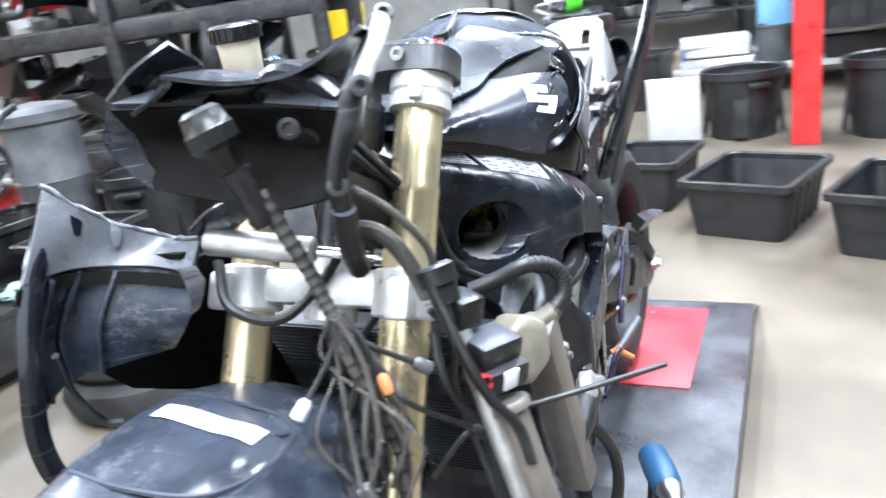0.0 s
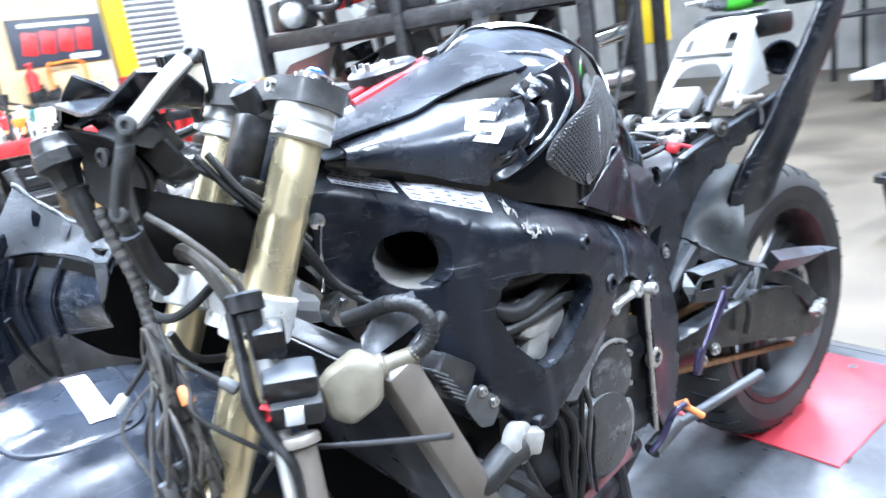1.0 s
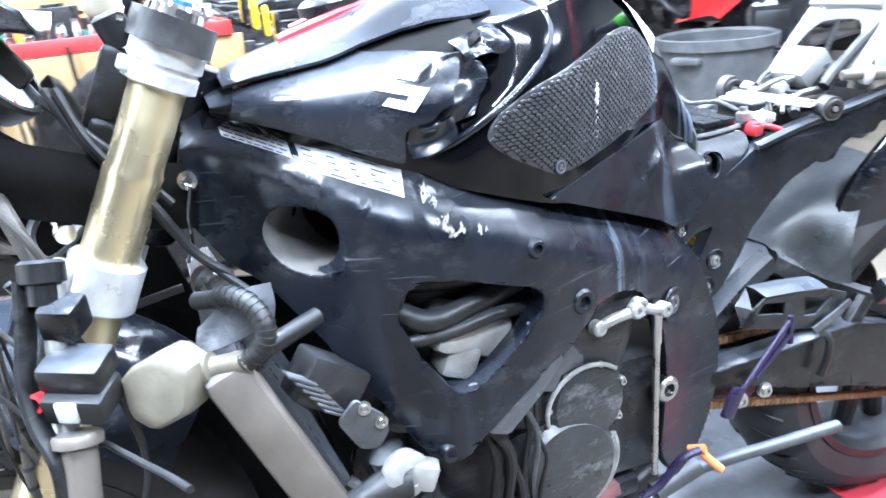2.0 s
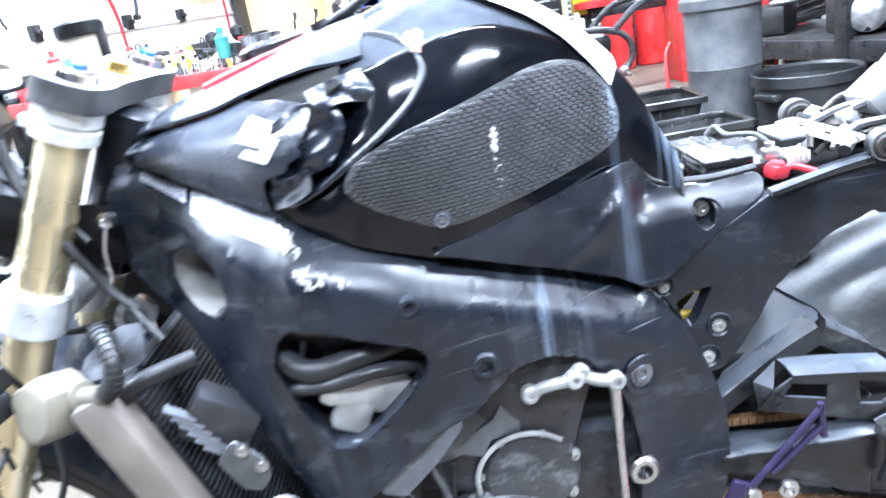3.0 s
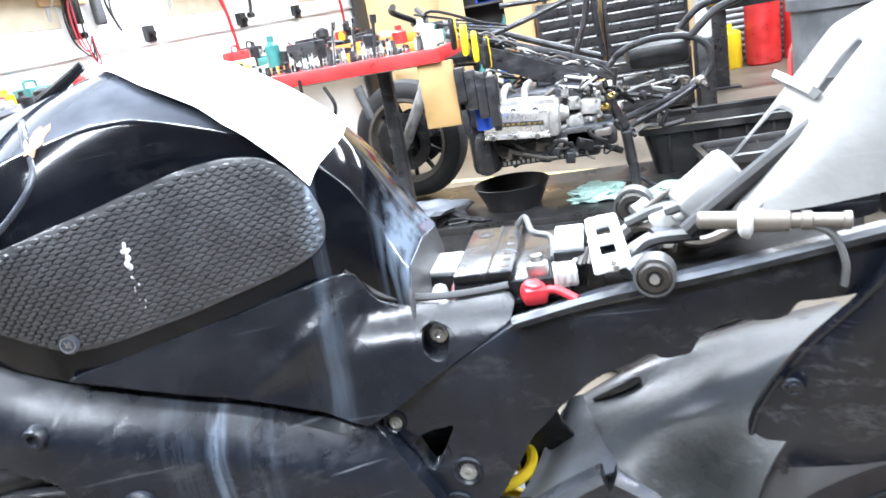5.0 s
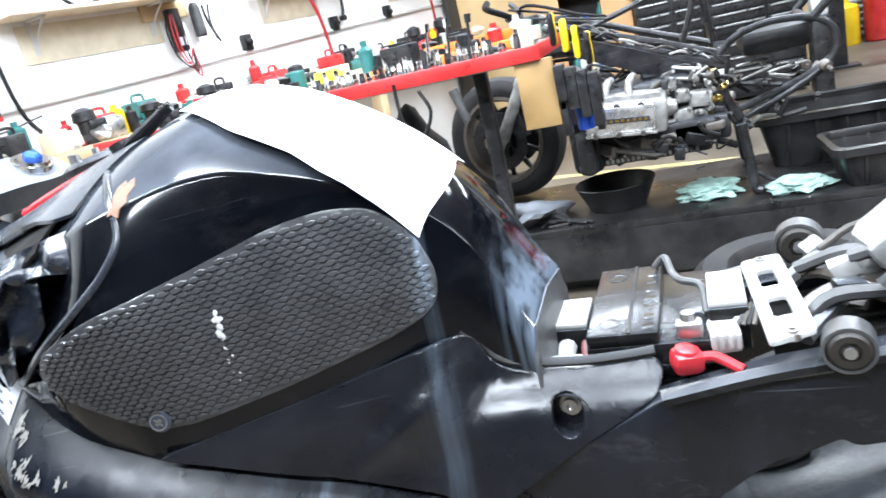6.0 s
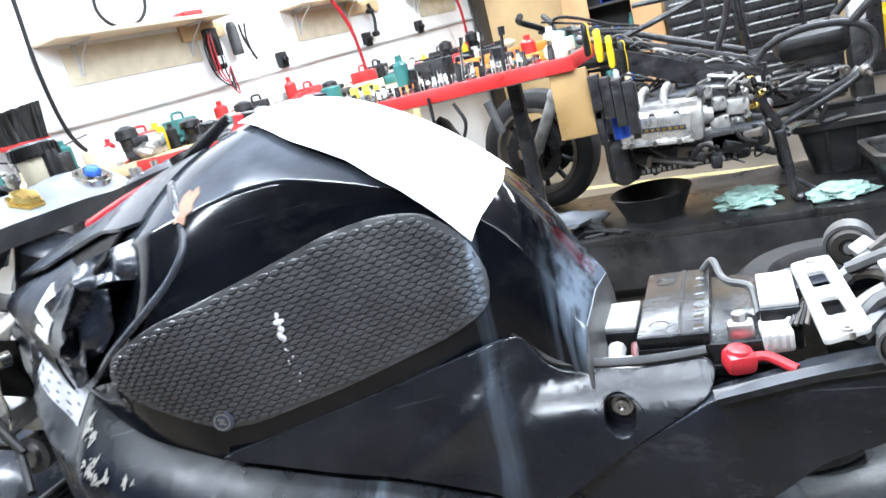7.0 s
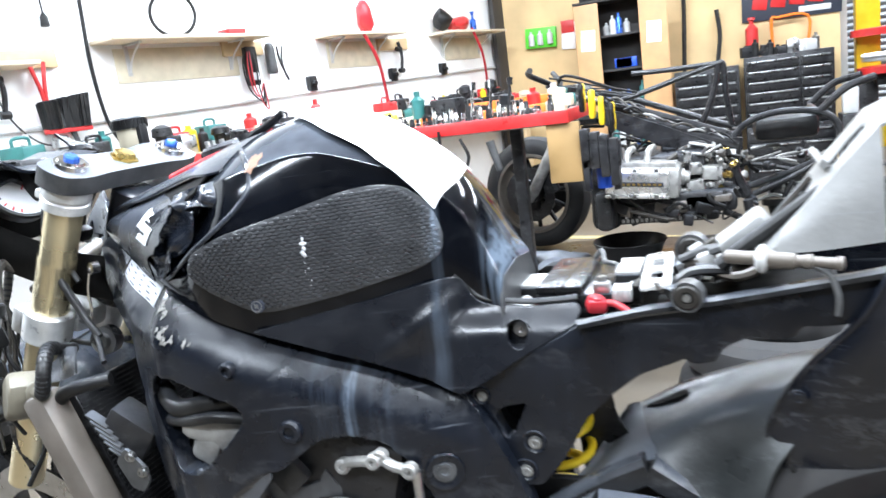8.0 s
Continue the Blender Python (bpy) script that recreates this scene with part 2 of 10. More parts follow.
CEILING = mat("ceiling_panel", (0.72, 0.72, 0.70), 0.8, 0, 0.08, 2, 0.1, 20)
WOOD = mat("bare_timber", (0.58, 0.42, 0.24), 0.6, 0, 0.18, 9, 0.2, 90)
DARK_WOOD = mat("dark_timber", (0.035, 0.032, 0.030), 0.6, 0, 0.3, 9, 0.2, 90)
CABINET_WOOD = mat("cabinet_veneer", (0.55, 0.31, 0.14), 0.5, 0, 0.12, 6, 0.05, 80)
BIN_PLASTIC = mat("bin_grey_plastic", (0.0108, 0.0114, 0.0126), 0.45, 0, 0.2, 8, 0.1, 70, dust=0.15, dust_color=(0.12, 0.12, 0.12))
CAN_PLASTIC = mat("can_grey_plastic", (0.060, 0.064, 0.070), 0.55, 0, 0.15, 7, 0.1, 60, dust=0.2)
TUB_BLACK = mat("black_tub_plastic", (0.0072, 0.0072, 0.0078), 0.4, 0, 0.3, 8, 0.1, 70, dust=0.08)
RAG = mat("green_rag_cloth", (0.30, 0.45, 0.40), 0.9, 0, 0.2, 40, 0.4, 220)
SHUTTER = mat("shutter_steel", (0.20, 0.21, 0.22), 0.45, 0.4, 0.12, 5, 0.05, 50)
DAMAGE = mat("bare_scraped_metal", (0.20, 0.19, 0.175), 0.6, 0.2, 0.35, 90, 0.4, 220)
SCRAPED = mat("scraped_filler", (0.17, 0.08, 0.045), 0.7, 0, 0.5, 120, 0.5, 220, dust=0.4, dust_color=(0.26, 0.20, 0.16))
REAR_WALL = mat("unseen_dark_wall", (0.055, 0.055, 0.056), 0.7, 0, 0.2, 3, 0.3, 40)
HEADER = mat("brown_grey_cast", (0.115, 0.098, 0.082), 0.42, 0.2, 0.25, 12, 0.15, 120, dust=0.2, top=0.2)
BOTTLE = mat("stained_bottle_plastic", (0.15, 0.135, 0.10), 0.5, 0, 0.3, 30, 0.3, 120, dust=0.35, dust_color=(0.16, 0.14, 0.11))
LOOM_TAPE = mat("dusty_loom_tape", (0.045, 0.040, 0.034), 0.6, 0, 0.4, 40, 0.4, 200, dust=0.3, dust_color=(0.15, 0.13, 0.11), scuff=0.4)
# Near-black with low gloss: the shade inside cavities put into the colour.
CAVITY = mat("cavity_black", (0.004, 0.0038, 0.0036), 0.6, 0, 0.4, 20, 0.2, 120, dust=0.06, dust_color=(0.05, 0.042, 0.035), spec=0.10)
FADED_RED = mat("faded_red_paint", (0.20, 0.06, 0.065), 0.5, 0, 0.3, 30, 0.2, 120, dust=0.3)
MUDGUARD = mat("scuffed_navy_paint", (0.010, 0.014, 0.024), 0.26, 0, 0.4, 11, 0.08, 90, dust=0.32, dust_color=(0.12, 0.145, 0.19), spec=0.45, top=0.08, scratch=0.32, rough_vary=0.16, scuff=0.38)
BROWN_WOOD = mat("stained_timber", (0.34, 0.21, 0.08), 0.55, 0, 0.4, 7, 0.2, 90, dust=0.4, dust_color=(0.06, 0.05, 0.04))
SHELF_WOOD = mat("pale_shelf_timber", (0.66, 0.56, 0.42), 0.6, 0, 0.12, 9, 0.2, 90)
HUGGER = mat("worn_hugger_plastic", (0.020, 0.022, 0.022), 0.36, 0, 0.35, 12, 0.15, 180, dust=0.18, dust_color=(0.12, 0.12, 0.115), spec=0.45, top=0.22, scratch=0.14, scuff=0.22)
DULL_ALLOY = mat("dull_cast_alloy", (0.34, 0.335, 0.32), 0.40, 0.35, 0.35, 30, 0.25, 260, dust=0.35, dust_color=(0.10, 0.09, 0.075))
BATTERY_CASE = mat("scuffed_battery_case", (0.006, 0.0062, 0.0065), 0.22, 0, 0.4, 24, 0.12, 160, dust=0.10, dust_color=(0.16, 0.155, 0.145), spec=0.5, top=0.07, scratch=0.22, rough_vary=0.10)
PALE_BLUE = mat("pale_blue_plastic", (0.20, 0.44, 0.66), 0.4, 0, 0.15, 8, 0.05, 60)
DUSTY_WHITE = mat("dusty_white_plastic", (0.42, 0.42, 0.41), 0.45, 0, 0.2, 26, 0.15, 160, dust=0.35, dust_color=(0.20, 0.19, 0.175), scratch=0.1)
TAIL_TRAY = mat("pale_tail_plastic", (0.20, 0.20, 0.197), 0.42, 0, 0.3, 10, 0.15, 160, dust=0.45, dust_color=(0.28, 0.275, 0.26), scratch=0.15, scuff=0.3)
GROMMET = mat("brown_rubber", (0.018, 0.015, 0.012), 0.55, 0, 0.25, 40, 0.2, 200, dust=0.06)
RUST = mat("rusty_chain", (0.24, 0.13, 0.06), 0.6, 0.5, 0.4, 60, 0.4, 240)


# ---- building helpers ----
BASE = {}


def thing(name, label, category, at=(0, 0, 0), group="", kind=""):
    ob = new(name)
    ob.empty_display_size = 0.05
    ob.location = at
    BASE[ob] = Vector(at)
    return tagged(ob, label, category, group, kind)


def part(name, bm, material, parent=None, label="", smooth=35.0, kind=""):
    me = bpy.data.meshes.new(name)
    bmesh.ops.recalc_face_normals(bm, faces=bm.faces)
    if smooth:
        for f in bm.faces:
            f.smooth = True
        lim = radians(smooth)
        for e in bm.edges:
            if len(e.link_faces) == 2 and e.calc_face_angle(0) > lim:
                e.smooth = False
    bm.to_mesh(me)
    bm.free()
    me.materials.append(material)
    ob = new(name, me)
    if parent is not None:
        ob.parent = parent
        ob.matrix_parent_inverse = Matrix.Translation(-BASE.get(parent, Vector((0, 0, 0))))
    if label:
        ob["label"] = label
    if kind:
        ob["kind"] = kind
    return ob


def solid(name, bm, material, label="", category="", kind="", group="", smooth=35.0):
    return tagged(part(name, bm, material, None, "", smooth), label, category, group, kind)


def B():
    return bmesh.new()


def box(bm, c, s, bev=0.0, rot=(0, 0, 0)):
    r = bmesh.ops.create_cube(bm, size=1.0, matrix=pose(*c, *rot) @ Matrix.Diagonal((*s, 1)))
    if bev:
        es = list({e for v in r["verts"] for e in v.link_edges})
        bmesh.ops.bevel(bm, geom=es, offset=bev, segments=2, profile=0.5, affect="EDGES")
    return bm


def cyl(bm, p0, p1, r0, r1=None, n=20, caps=True):
    p0, p1 = Vector(p0), Vector(p1)
    r1 = r0 if r1 is None else r1
    d = p1 - p0
    m = Matrix.Translation((p0 + p1) / 2) @ d.to_track_quat("Z", "Y").to_matrix().to_4x4()
    bmesh.ops.create_cone(bm, cap_ends=caps, segments=n, radius1=r0, radius2=r1, depth=d.length, matrix=m)
    return bm


def lathe(bm, p0, d, prof, n=28, ends=(True, True)):
    """Turned shape: prof is (distance along d, radius); a profile that ends where it began makes a ring."""
    p0, d = Vector(p0), Vector(d).normalized()
    q = d.to_track_quat("Z", "Y").to_matrix()
    rings = []
    for h, r in prof:
        rings.append([bm.verts.new(p0 + d * h + q @ Vector((r * math.cos(2 * math.pi * i / n), r * math.sin(2 * math.pi * i / n), 0))) for i in range(n)])
    for a, b in zip(rings, rings[1:]):
        for i in range(n):
            bm.faces.new((a[i], a[(i + 1) % n], b[(i + 1) % n], b[i]))
    if prof[0] != prof[-1]:
        for ring, wanted in ((rings[0], ends[0]), (rings[-1], ends[1])):
            if wanted:
                bm.faces.new(ring)
    return bm


def smooth_line(pts, k=6):
    pts = [Vector(p) for p in pts]
    if len(pts) < 3:
        return pts
    ext = [2 * pts[0] - pts[1], *pts, 2 * pts[-1] - pts[-2]]
    out = []
    for i in range(1, len(ext) - 2):
        a, b, c, d = ext[i - 1:i + 3]
        for j in range(k):
            t = j / k
            out.append(0.5 * (2 * b + (c - a) * t + (2 * a - 5 * b + 4 * c - d) * t * t + (3 * b - a - 3 * c + d) * t ** 3))
    return out + [pts[-1]]


def tube(bm, pts, r, n=10, k=6, r1=None, flat=1.0):
    """A round hose, wire or bent pipe along a smooth line."""
    line = smooth_line(pts, k)
    rings, side = [], None
    for i, p in enumerate(line):
        d = (line[min(i + 1, len(line) - 1)] - line[max(i - 1, 0)]).normalized()
        if side is None:
            side = d.orthogonal().normalized()
        side = (side - d * side.dot(d)).normalized()
        up = d.cross(side)
        rad = r if r1 is None else r + (r1 - r) * i / (len(line) - 1)
        rings.append([bm.verts.new(p + rad * (side * math.cos(2 * math.pi * j / n) + up * flat * math.sin(2 * math.pi * j / n))) for j in range(n)])
    for a, b in zip(rings, rings[1:]):
        for j in range(n):
            bm.faces.new((a[j], a[(j + 1) % n], b[(j + 1) % n], b[j]))
    bm.faces.new(rings[0])
    bm.faces.new(rings[-1])
    return bm


def rounded(points, r=0.01, seg=4):
    """A closed outline with its corners rounded."""
    out, n = [], len(points)
    for i in range(n):
        a, b, c = (Vector(points[(i + k) % n]) for k in (-1, 0, 1))
        u, v = (a - b), (c - b)
        cut = min(r, u.length * 0.45, v.length * 0.45)
        p, q = b + u.normalized() * cut, b + v.normalized() * cut
        for j in range(seg + 1):
            t = j / seg
            out.append(tuple((1 - t) ** 2 * p + 2 * t * (1 - t) * b + t * t * q))
    return out


def sheet(outline, holes=(), depth=None, thick=0.004, step=0.02, inward=1.0, rim=0.0016):
    """A formed panel: an outline in x and z with holes, laid on the surface y = depth(x, z), with real thickness."""
    bm = B()
    for loop in (outline, *holes):
        vs = [bm.verts.new((p[0], 0, p[1])) for p in loop]
        for i in range(len(vs)):
            bm.edges.new((vs[i], vs[(i + 1) % len(vs)]))
    bmesh.ops.triangle_fill(bm, use_beauty=True, edges=bm.edges[:], normal=(0, -1, 0))
    if step:
        for ax, no in ((0, (1, 0, 0)), (1, (0, 0, 1))):
            lo, hi = min(p[ax] for p in outline), max(p[ax] for p in outline)
            for i in range(1, int((hi - lo) / step) + 1):
                co = (lo + i * step, 0, 0) if ax == 0 else (0, 0, lo + i * step)
                bmesh.ops.bisect_plane(bm, geom=bm.verts[:] + bm.edges[:] + bm.faces[:], dist=1e-5, plane_co=co, plane_no=no)
    for v in bm.verts:
        v.co.y = depth(v.co.x, v.co.z)
    if thick:
        edge = [e for e in bm.edges if len(e.link_faces) == 1]
        r = bmesh.ops.extrude_face_region(bm, geom=bm.faces[:])
        for g in r["geom"]:
            if isinstance(g, bmesh.types.BMVert):
                g.co.y += thick * inward
        if rim and thick > 2 * rim:
            bmesh.ops.bevel(bm, geom=[e for e in edge if e.is_valid], offset=rim, segments=2, profile=0.5, affect="EDGES", clamp_overlap=False)
    return bm


def lerp(x, xs, ys):
    return float(np.interp(x, xs, ys))


def soft_lerp(x, xs, ys, w=0.02):
    """lerp with its kinks rounded off."""
    return sum(k * float(np.interp(x + d * w, xs, ys)) for d, k in ((-1, 0.12), (-0.5, 0.23), (0, 0.3), (0.5, 0.23), (1, 0.12)))


def flat_poly(outline, y0, y1):
    """A flat plate: an outline in x and z between two depths."""
    bm = B()
    a = [bm.verts.new((p[0], y0, p[1])) for p in outline]
    b = [bm.verts.new((p[0], y1, p[1])) for p in outline]
    bm.faces.new(a)
    bm.faces.new(b)
    for i in range(len(a)):
        j = (i + 1) % len(a)
        bm.faces.new((a[i], a[j], b[j], b[i]))
    return bm


def loft(rings, closed=True, caps=True):
    bm = B()
    rs = [[bm.verts.new(p) for p in r] for r in rings]
    n = len(rs[0])
    for a, b in zip(rs, rs[1:]):
        for i in range(n if closed else n - 1):
            bm.faces.new((a[i], a[(i + 1) % n], b[(i + 1) % n], b[i]))
    if caps:
        bm.faces.new(rs[0])
        bm.faces.new(rs[-1])
    return bm


def shell(rows, thick=0.004, k=5):
    """A thin formed panel through a grid of guide lines."""
    lines = [smooth_line(r, k) for r in rows]
    cols = list(zip(*lines))
    cols = [smooth_line(c, k) for c in cols]
    bm = B()
    vs = [[bm.verts.new(p) for p in c] for c in cols]
    for a, b in zip(vs, vs[1:]):
        for i in range(len(a) - 1):
            bm.faces.new((a[i], a[i + 1], b[i + 1], b[i]))
    bmesh.ops.recalc_face_normals(bm, faces=bm.faces)
    bm.normal_update()
    r = bmesh.ops.extrude_face_region(bm, geom=bm.faces[:])
    for v in [g for g in r["geom"] if isinstance(g, bmesh.types.BMVert)]:
        v.co += v.normal * thick if v.normal.length else Vector((0, 0, thick))
    return bm


def bolt(parent, p, d, r=0.007, h=0.006, material=None, label=""):
    """A socket-head screw with a washer face."""
    bm = B()
    lathe(bm, p, d, [(-0.004, r * 1.5), (0.001, r * 1.5), (0.0012, r), (h, r), (h, r * 0.55), (h * 0.35, r * 0.5)], 14)
    return part("bolt", bm, material or STEEL, parent, label)


# ---- the workshop ----
bm = B()
box(bm, (2.5, 0.0, -0.05), (24, 20, 0.1))
solid("floor", bm, CONCRETE, "pale stained concrete workshop floor", "floor", "structure")


def wall(name, a, b, z1, material, label, z0=0.0, thick=0.15):
    a, b = Vector((*a, 0)), Vector((*b, 0))
    d = (b - a)
    bm = B()
    box(bm, ((a.x + b.x) / 2, (a.y + b.y) / 2, (z0 + z1) / 2), (d.length, thick, z1 - z0), 0, (0, 0, math.degrees(math.atan2(d.y, d.x))))
    return solid(name, bm, material, label, "wall", "structure")


wall("wall_white", (-1.45, 6.75), (-3.72, -2.0), 3.8, WHITE_WALL, "bright white painted wall with shelves")
wall("wall_plywood", (-1.6, 6.85), (1.80, 6.85), 3.8, PLYWOOD, "yellow plywood clad end wall")
wall("wall_bay", (1.80, 6.93), (1.80, 9.0), 3.8, BLOCK, "grey block side wall of the shutter bay")
wall("wall_block", (3.40, 9.0), (9.5, 9.0), 3.8, BLOCK, "grey concrete block wall")
wall("wall_lintel", (1.875, 9.0), (3.40, 9.0), 3.8, BLOCK, "grey block wall over the shutter", 3.0)
wall("wall_far", (9.4, 9.1), (9.4, -6.0), 3.8, BLOCK, "far grey block wall")
# Unseen walls behind the view, made dark to cut reflections in the paint.
wall("wall_south", (9.4, -5.9), (-4.8, -5.9), 3.8, REAR_WALL, "unseen wall behind, kept dark to cut reflections")
wall("wall_front", (-4.75, -6.0), (-3.7, -1.9), 3.8, REAR_WALL, "unseen wall beside the front, kept dark to cut reflections")
bm = B()
box(bm, (2.5, 0.5, 3.86), (24, 20, 0.12))
solid("ceiling", bm, CEILING, "pale workshop ceiling", "ceiling", "structure")
# roller shutter of horizontal slats
sh = thing("shutter_1", "grey corrugated roller shutter in the end wall", "shutter", (2.63, 8.95, 0), kind="structure")
slat_mesh = None
for i in range(42):
    z = 0.04 + i * 0.072
    bm = B()
    r = [[(x, 8.95 - 0.018 * math.cos(u), z + 0.036 * (u / math.pi * 2)) for u in np.linspace(-math.pi / 2, math.pi / 2, 6)] + [(x, 8.98, z + 0.036), (x, 8.98, z - 0.036)] for x in (1.86, 3.41)]
    if slat_mesh is None:
        o = part("slat", loft(r), SHUTTER, sh)
        slat_mesh = o.data
        bm.free()
    else:
        bm.free()
        o = new("slat", slat_mesh)
        o.parent = sh
        o.matrix_parent_inverse = Matrix.Translation((-2.63, -8.95, 0))
        o.location.z = i * 0.072

# near lift: a low steel deck with a red plate
lift = thing("motorcycle_lift", "low steel motorcycle lift deck with a red plate", "lift", (0.6, 0, 0))
bm = B()
box(bm, (0.5, 0.0, 0.145), (2.22, 0.74, 0.03), 0.004)
part("deck", bm, DECK, lift, "scuffed grey steel deck plate")
for c, size, nm in (((0.5, -0.362, 0.10), (2.22, 0.02, 0.08), "side_channel"), ((0.5, 0.362, 0.10), (2.22, 0.02, 0.08), "side_channel"), ((0.5, 0.0, 0.05), (1.9, 0.5, 0.10), "base")):
    bm = B()
    box(bm, c, size, 0.003)
    part(nm, bm, DARK_STEEL, lift)
bm = B()
box(bm, (1.295, -0.03, 0.162), (0.505, 0.415, 0.005), 0.001)
red_plate = part("red_plate", bm, RED_MAT, lift, "scuffed red painted deck plate")
bm = B()
lathe(bm, (1.50, -0.075, 0.1645), (0, 0, 1), [(0, 0.012), (0.001, 0.012)], 20)
part("deck_hole", bm, INK, red_plate)
bm = B()
r = [[(1.61, y, 0.16), (1.72, y, 0.10), (1.95, y, 0.004), (1.95, y, 0.0), (1.61, y, 0.13)] for y in (-0.37, 0.37)]
part("ramp", loft(r), DECK, lift, "grey steel ramp")

# far lift
lift2 = thing("motorcycle_lift", "black checker plate motorcycle lift", "lift", (0.6, 2.68, 0))
bm = B()
box(bm, (0.5, 2.68, 0.285), (2.6, 0.78, 0.03), 0.003)
deck2 = part("deck", bm, DECK_BLACK, lift2, "worn black checker plate deck")
bm = B()
for i in range(120):
    x = -0.75 + 0.0212 * i
    box(bm, (x, 2.296, 0.3015), (0.013, 0.006, 0.002), 0, (0, 0, 45 if i % 2 else -45))
part("tread_stud", bm, DECK_BLACK, deck2, kind="stuff")
for c, size, nm in (((0.5, 2.30, 0.17), (2.6, 0.02, 0.20), "side_channel"), ((0.5, 3.06, 0.17), (2.6, 0.02, 0.20), "side_channel"), ((0.5, 2.68, 0.06), (2.3, 0.6, 0.12), "base")):
    bm = B()
    box(bm, c, size, 0.003)
    part(nm, bm, DECK_BLACK, lift2)
FLOOR_PAINT = mat("worn_floor_paint", (0.50, 0.40, 0.18), 0.55, 0, 0.4, 5, 0.1, 60, dust=0.5, dust_color=(0.16, 0.135, 0.10))
bm = B()
box(bm, (0.4, 4.40, 0.0015), (5.0, 0.08, 0.003), 0, (0, 0, -13))
solid("floor_line", bm, FLOOR_PAINT, "worn yellow line painted on the floor", "floor marking", "structure")

# ---- the motorcycle on the near lift ----
bike = thing("motorcycle", "partly stripped black sport motorcycle standing on a low lift", "motorcycle", (0.45, 0.0, 0.16))
TX = [0.045, 0.08, 0.12, 0.16, 0.20, 0.26, 0.30, 0.36, 0.40, 0.44, 0.48, 0.52, 0.56, 0.60, 0.625, 0.655]
TTOP = [1.070, 1.088, 1.100, 1.110, 1.122, 1.142, 1.157, 1.180, 1.187, 1.182, 1.165, 1.143, 1.115, 1.076, 1.035, 0.955]
TW = [0.070, 0.095, 0.120, 0.143, 0.165, 0.193, 0.205, 0.200, 0.187, 0.165, 0.142, 0.119, 0.096, 0.076, 0.072, 0.076]
TBOT = [1.052, 1.036, 1.020, 1.004, 0.985, 0.962, 0.948, 0.926, 0.914, 0.906, 0.900, 0.897, 0.895, 0.895, 0.895, 0.900]


def tank_shape(s, x=0.35):
    """Half width over height: a steep flank, a shoulder crease, then the rounded crown."""
    s = min(max(s, 0.0), 1.0)
    k = lerp(x, [0.25, 0.386, 0.46, 0.60], [0.74, 0.79, 0.86, 0.90])
    if s < 0.45:
        return 0.93 + 0.07 * math.sin(math.pi / 2 * s / 0.45)
    if s < k:
        return 1 - 0.16 * ((s - 0.45) / (k - 0.45)) ** 2
    return 0.84 * (1 - (s - k) / (1 - k)) ** 0.55


def tank_y(x, z, off=0.0):
    """The near flank of the tank."""
    zt, zb = soft_lerp(x, TX, TTOP), lerp(x, TX, TBOT)
    return -soft_lerp(x, TX, TW) * tank_shape((z - zb) / (zt - zb), x) - off


def tank_top(x, y, off=0.0):
    zt, zb, w = soft_lerp(x, TX, TTOP), lerp(x, TX, TBOT), soft_lerp(x, TX, TW)
    lo, hi = 0.0, 1.0
    for _ in range(24):
        mid = (lo + hi) / 2
        if w * tank_shape(mid, x) > abs(y) and mid >= 0.3 or mid < 0.3:
            lo = mid
        else:
            hi = mid
    return zb + (zt - zb) * lo + off


def hollow(x, z):
    """How far the near flank is pushed in between the torn panel and the curved cover edge."""
    u, v = (x - 0.283) * 0.72 + (z - 1.064) * 0.69, (x - 0.283) * 0.69 - (z - 1.064) * 0.72
    return 0.034 * math.exp(-(u / 0.060) ** 4 - (v / 0.030) ** 2) + 0.004 * math.sin(90 * u) * math.exp(-(u / 0.06) ** 2 - (v / 0.03) ** 2)


def build_tank():
    rings = []
    xs = np.linspace(0.045, 0.655, 96)
    for x in xs:
        zt, zb, w = soft_lerp(x, TX, TTOP), lerp(x, TX, TBOT), soft_lerp(x, TX, TW)
        k = lerp(x, [0.25, 0.386, 0.46, 0.60], [0.74, 0.79, 0.86, 0.90])
        ss = [k * q for q in (0, 0.15, 0.3, 0.45, 0.57, 0.68, 0.78, 0.86, 0.92, 0.96, 0.985)] + [k + (1 - k) * q for q in (0.0, 0.03, 0.08, 0.16, 0.26, 0.38, 0.52, 0.66, 0.79, 0.89, 0.95, 0.985, 1.0)]
        left = [(x, -w * tank_shape(s, x) + hollow(x, zb + (zt - zb) * s), zb + (zt - zb) * s) for s in ss]
        right = [(x, w * tank_shape(s, x), zb + (zt - zb) * s) for s in reversed(ss[:-1])]
        rings.append(left + right)
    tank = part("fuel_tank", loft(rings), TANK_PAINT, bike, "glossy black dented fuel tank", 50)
    # worn rear flange and its dusty lip
    rear = []
    for k in (0, 1):
        x = 0.653 + 0.003 * k
        rear.append([(x, -0.082, 0.885), (x, -0.081, 0.93), (x, -0.062, 0.958), (x, 0, 0.966), (x, 0.062, 0.958), (x, 0.081, 0.93), (x, 0.082, 0.885)])
    part("rear_flange", loft(rear), DUSTY_PLASTIC, tank)
    return tank


tank = build_tank()

# grip pad with its raised hexagons
PAD = [(0.290, 1.010), (0.305, 1.035), (0.352, 1.055), (0.425, 1.072), (0.487, 1.088), (0.522, 1.090), (0.552, 1.082), (0.577, 1.057),
       (0.590, 1.020), (0.586, 0.994), (0.560, 0.980), (0.474, 0.963), (0.395, 0.953), (0.370, 0.957), (0.312, 0.990)]
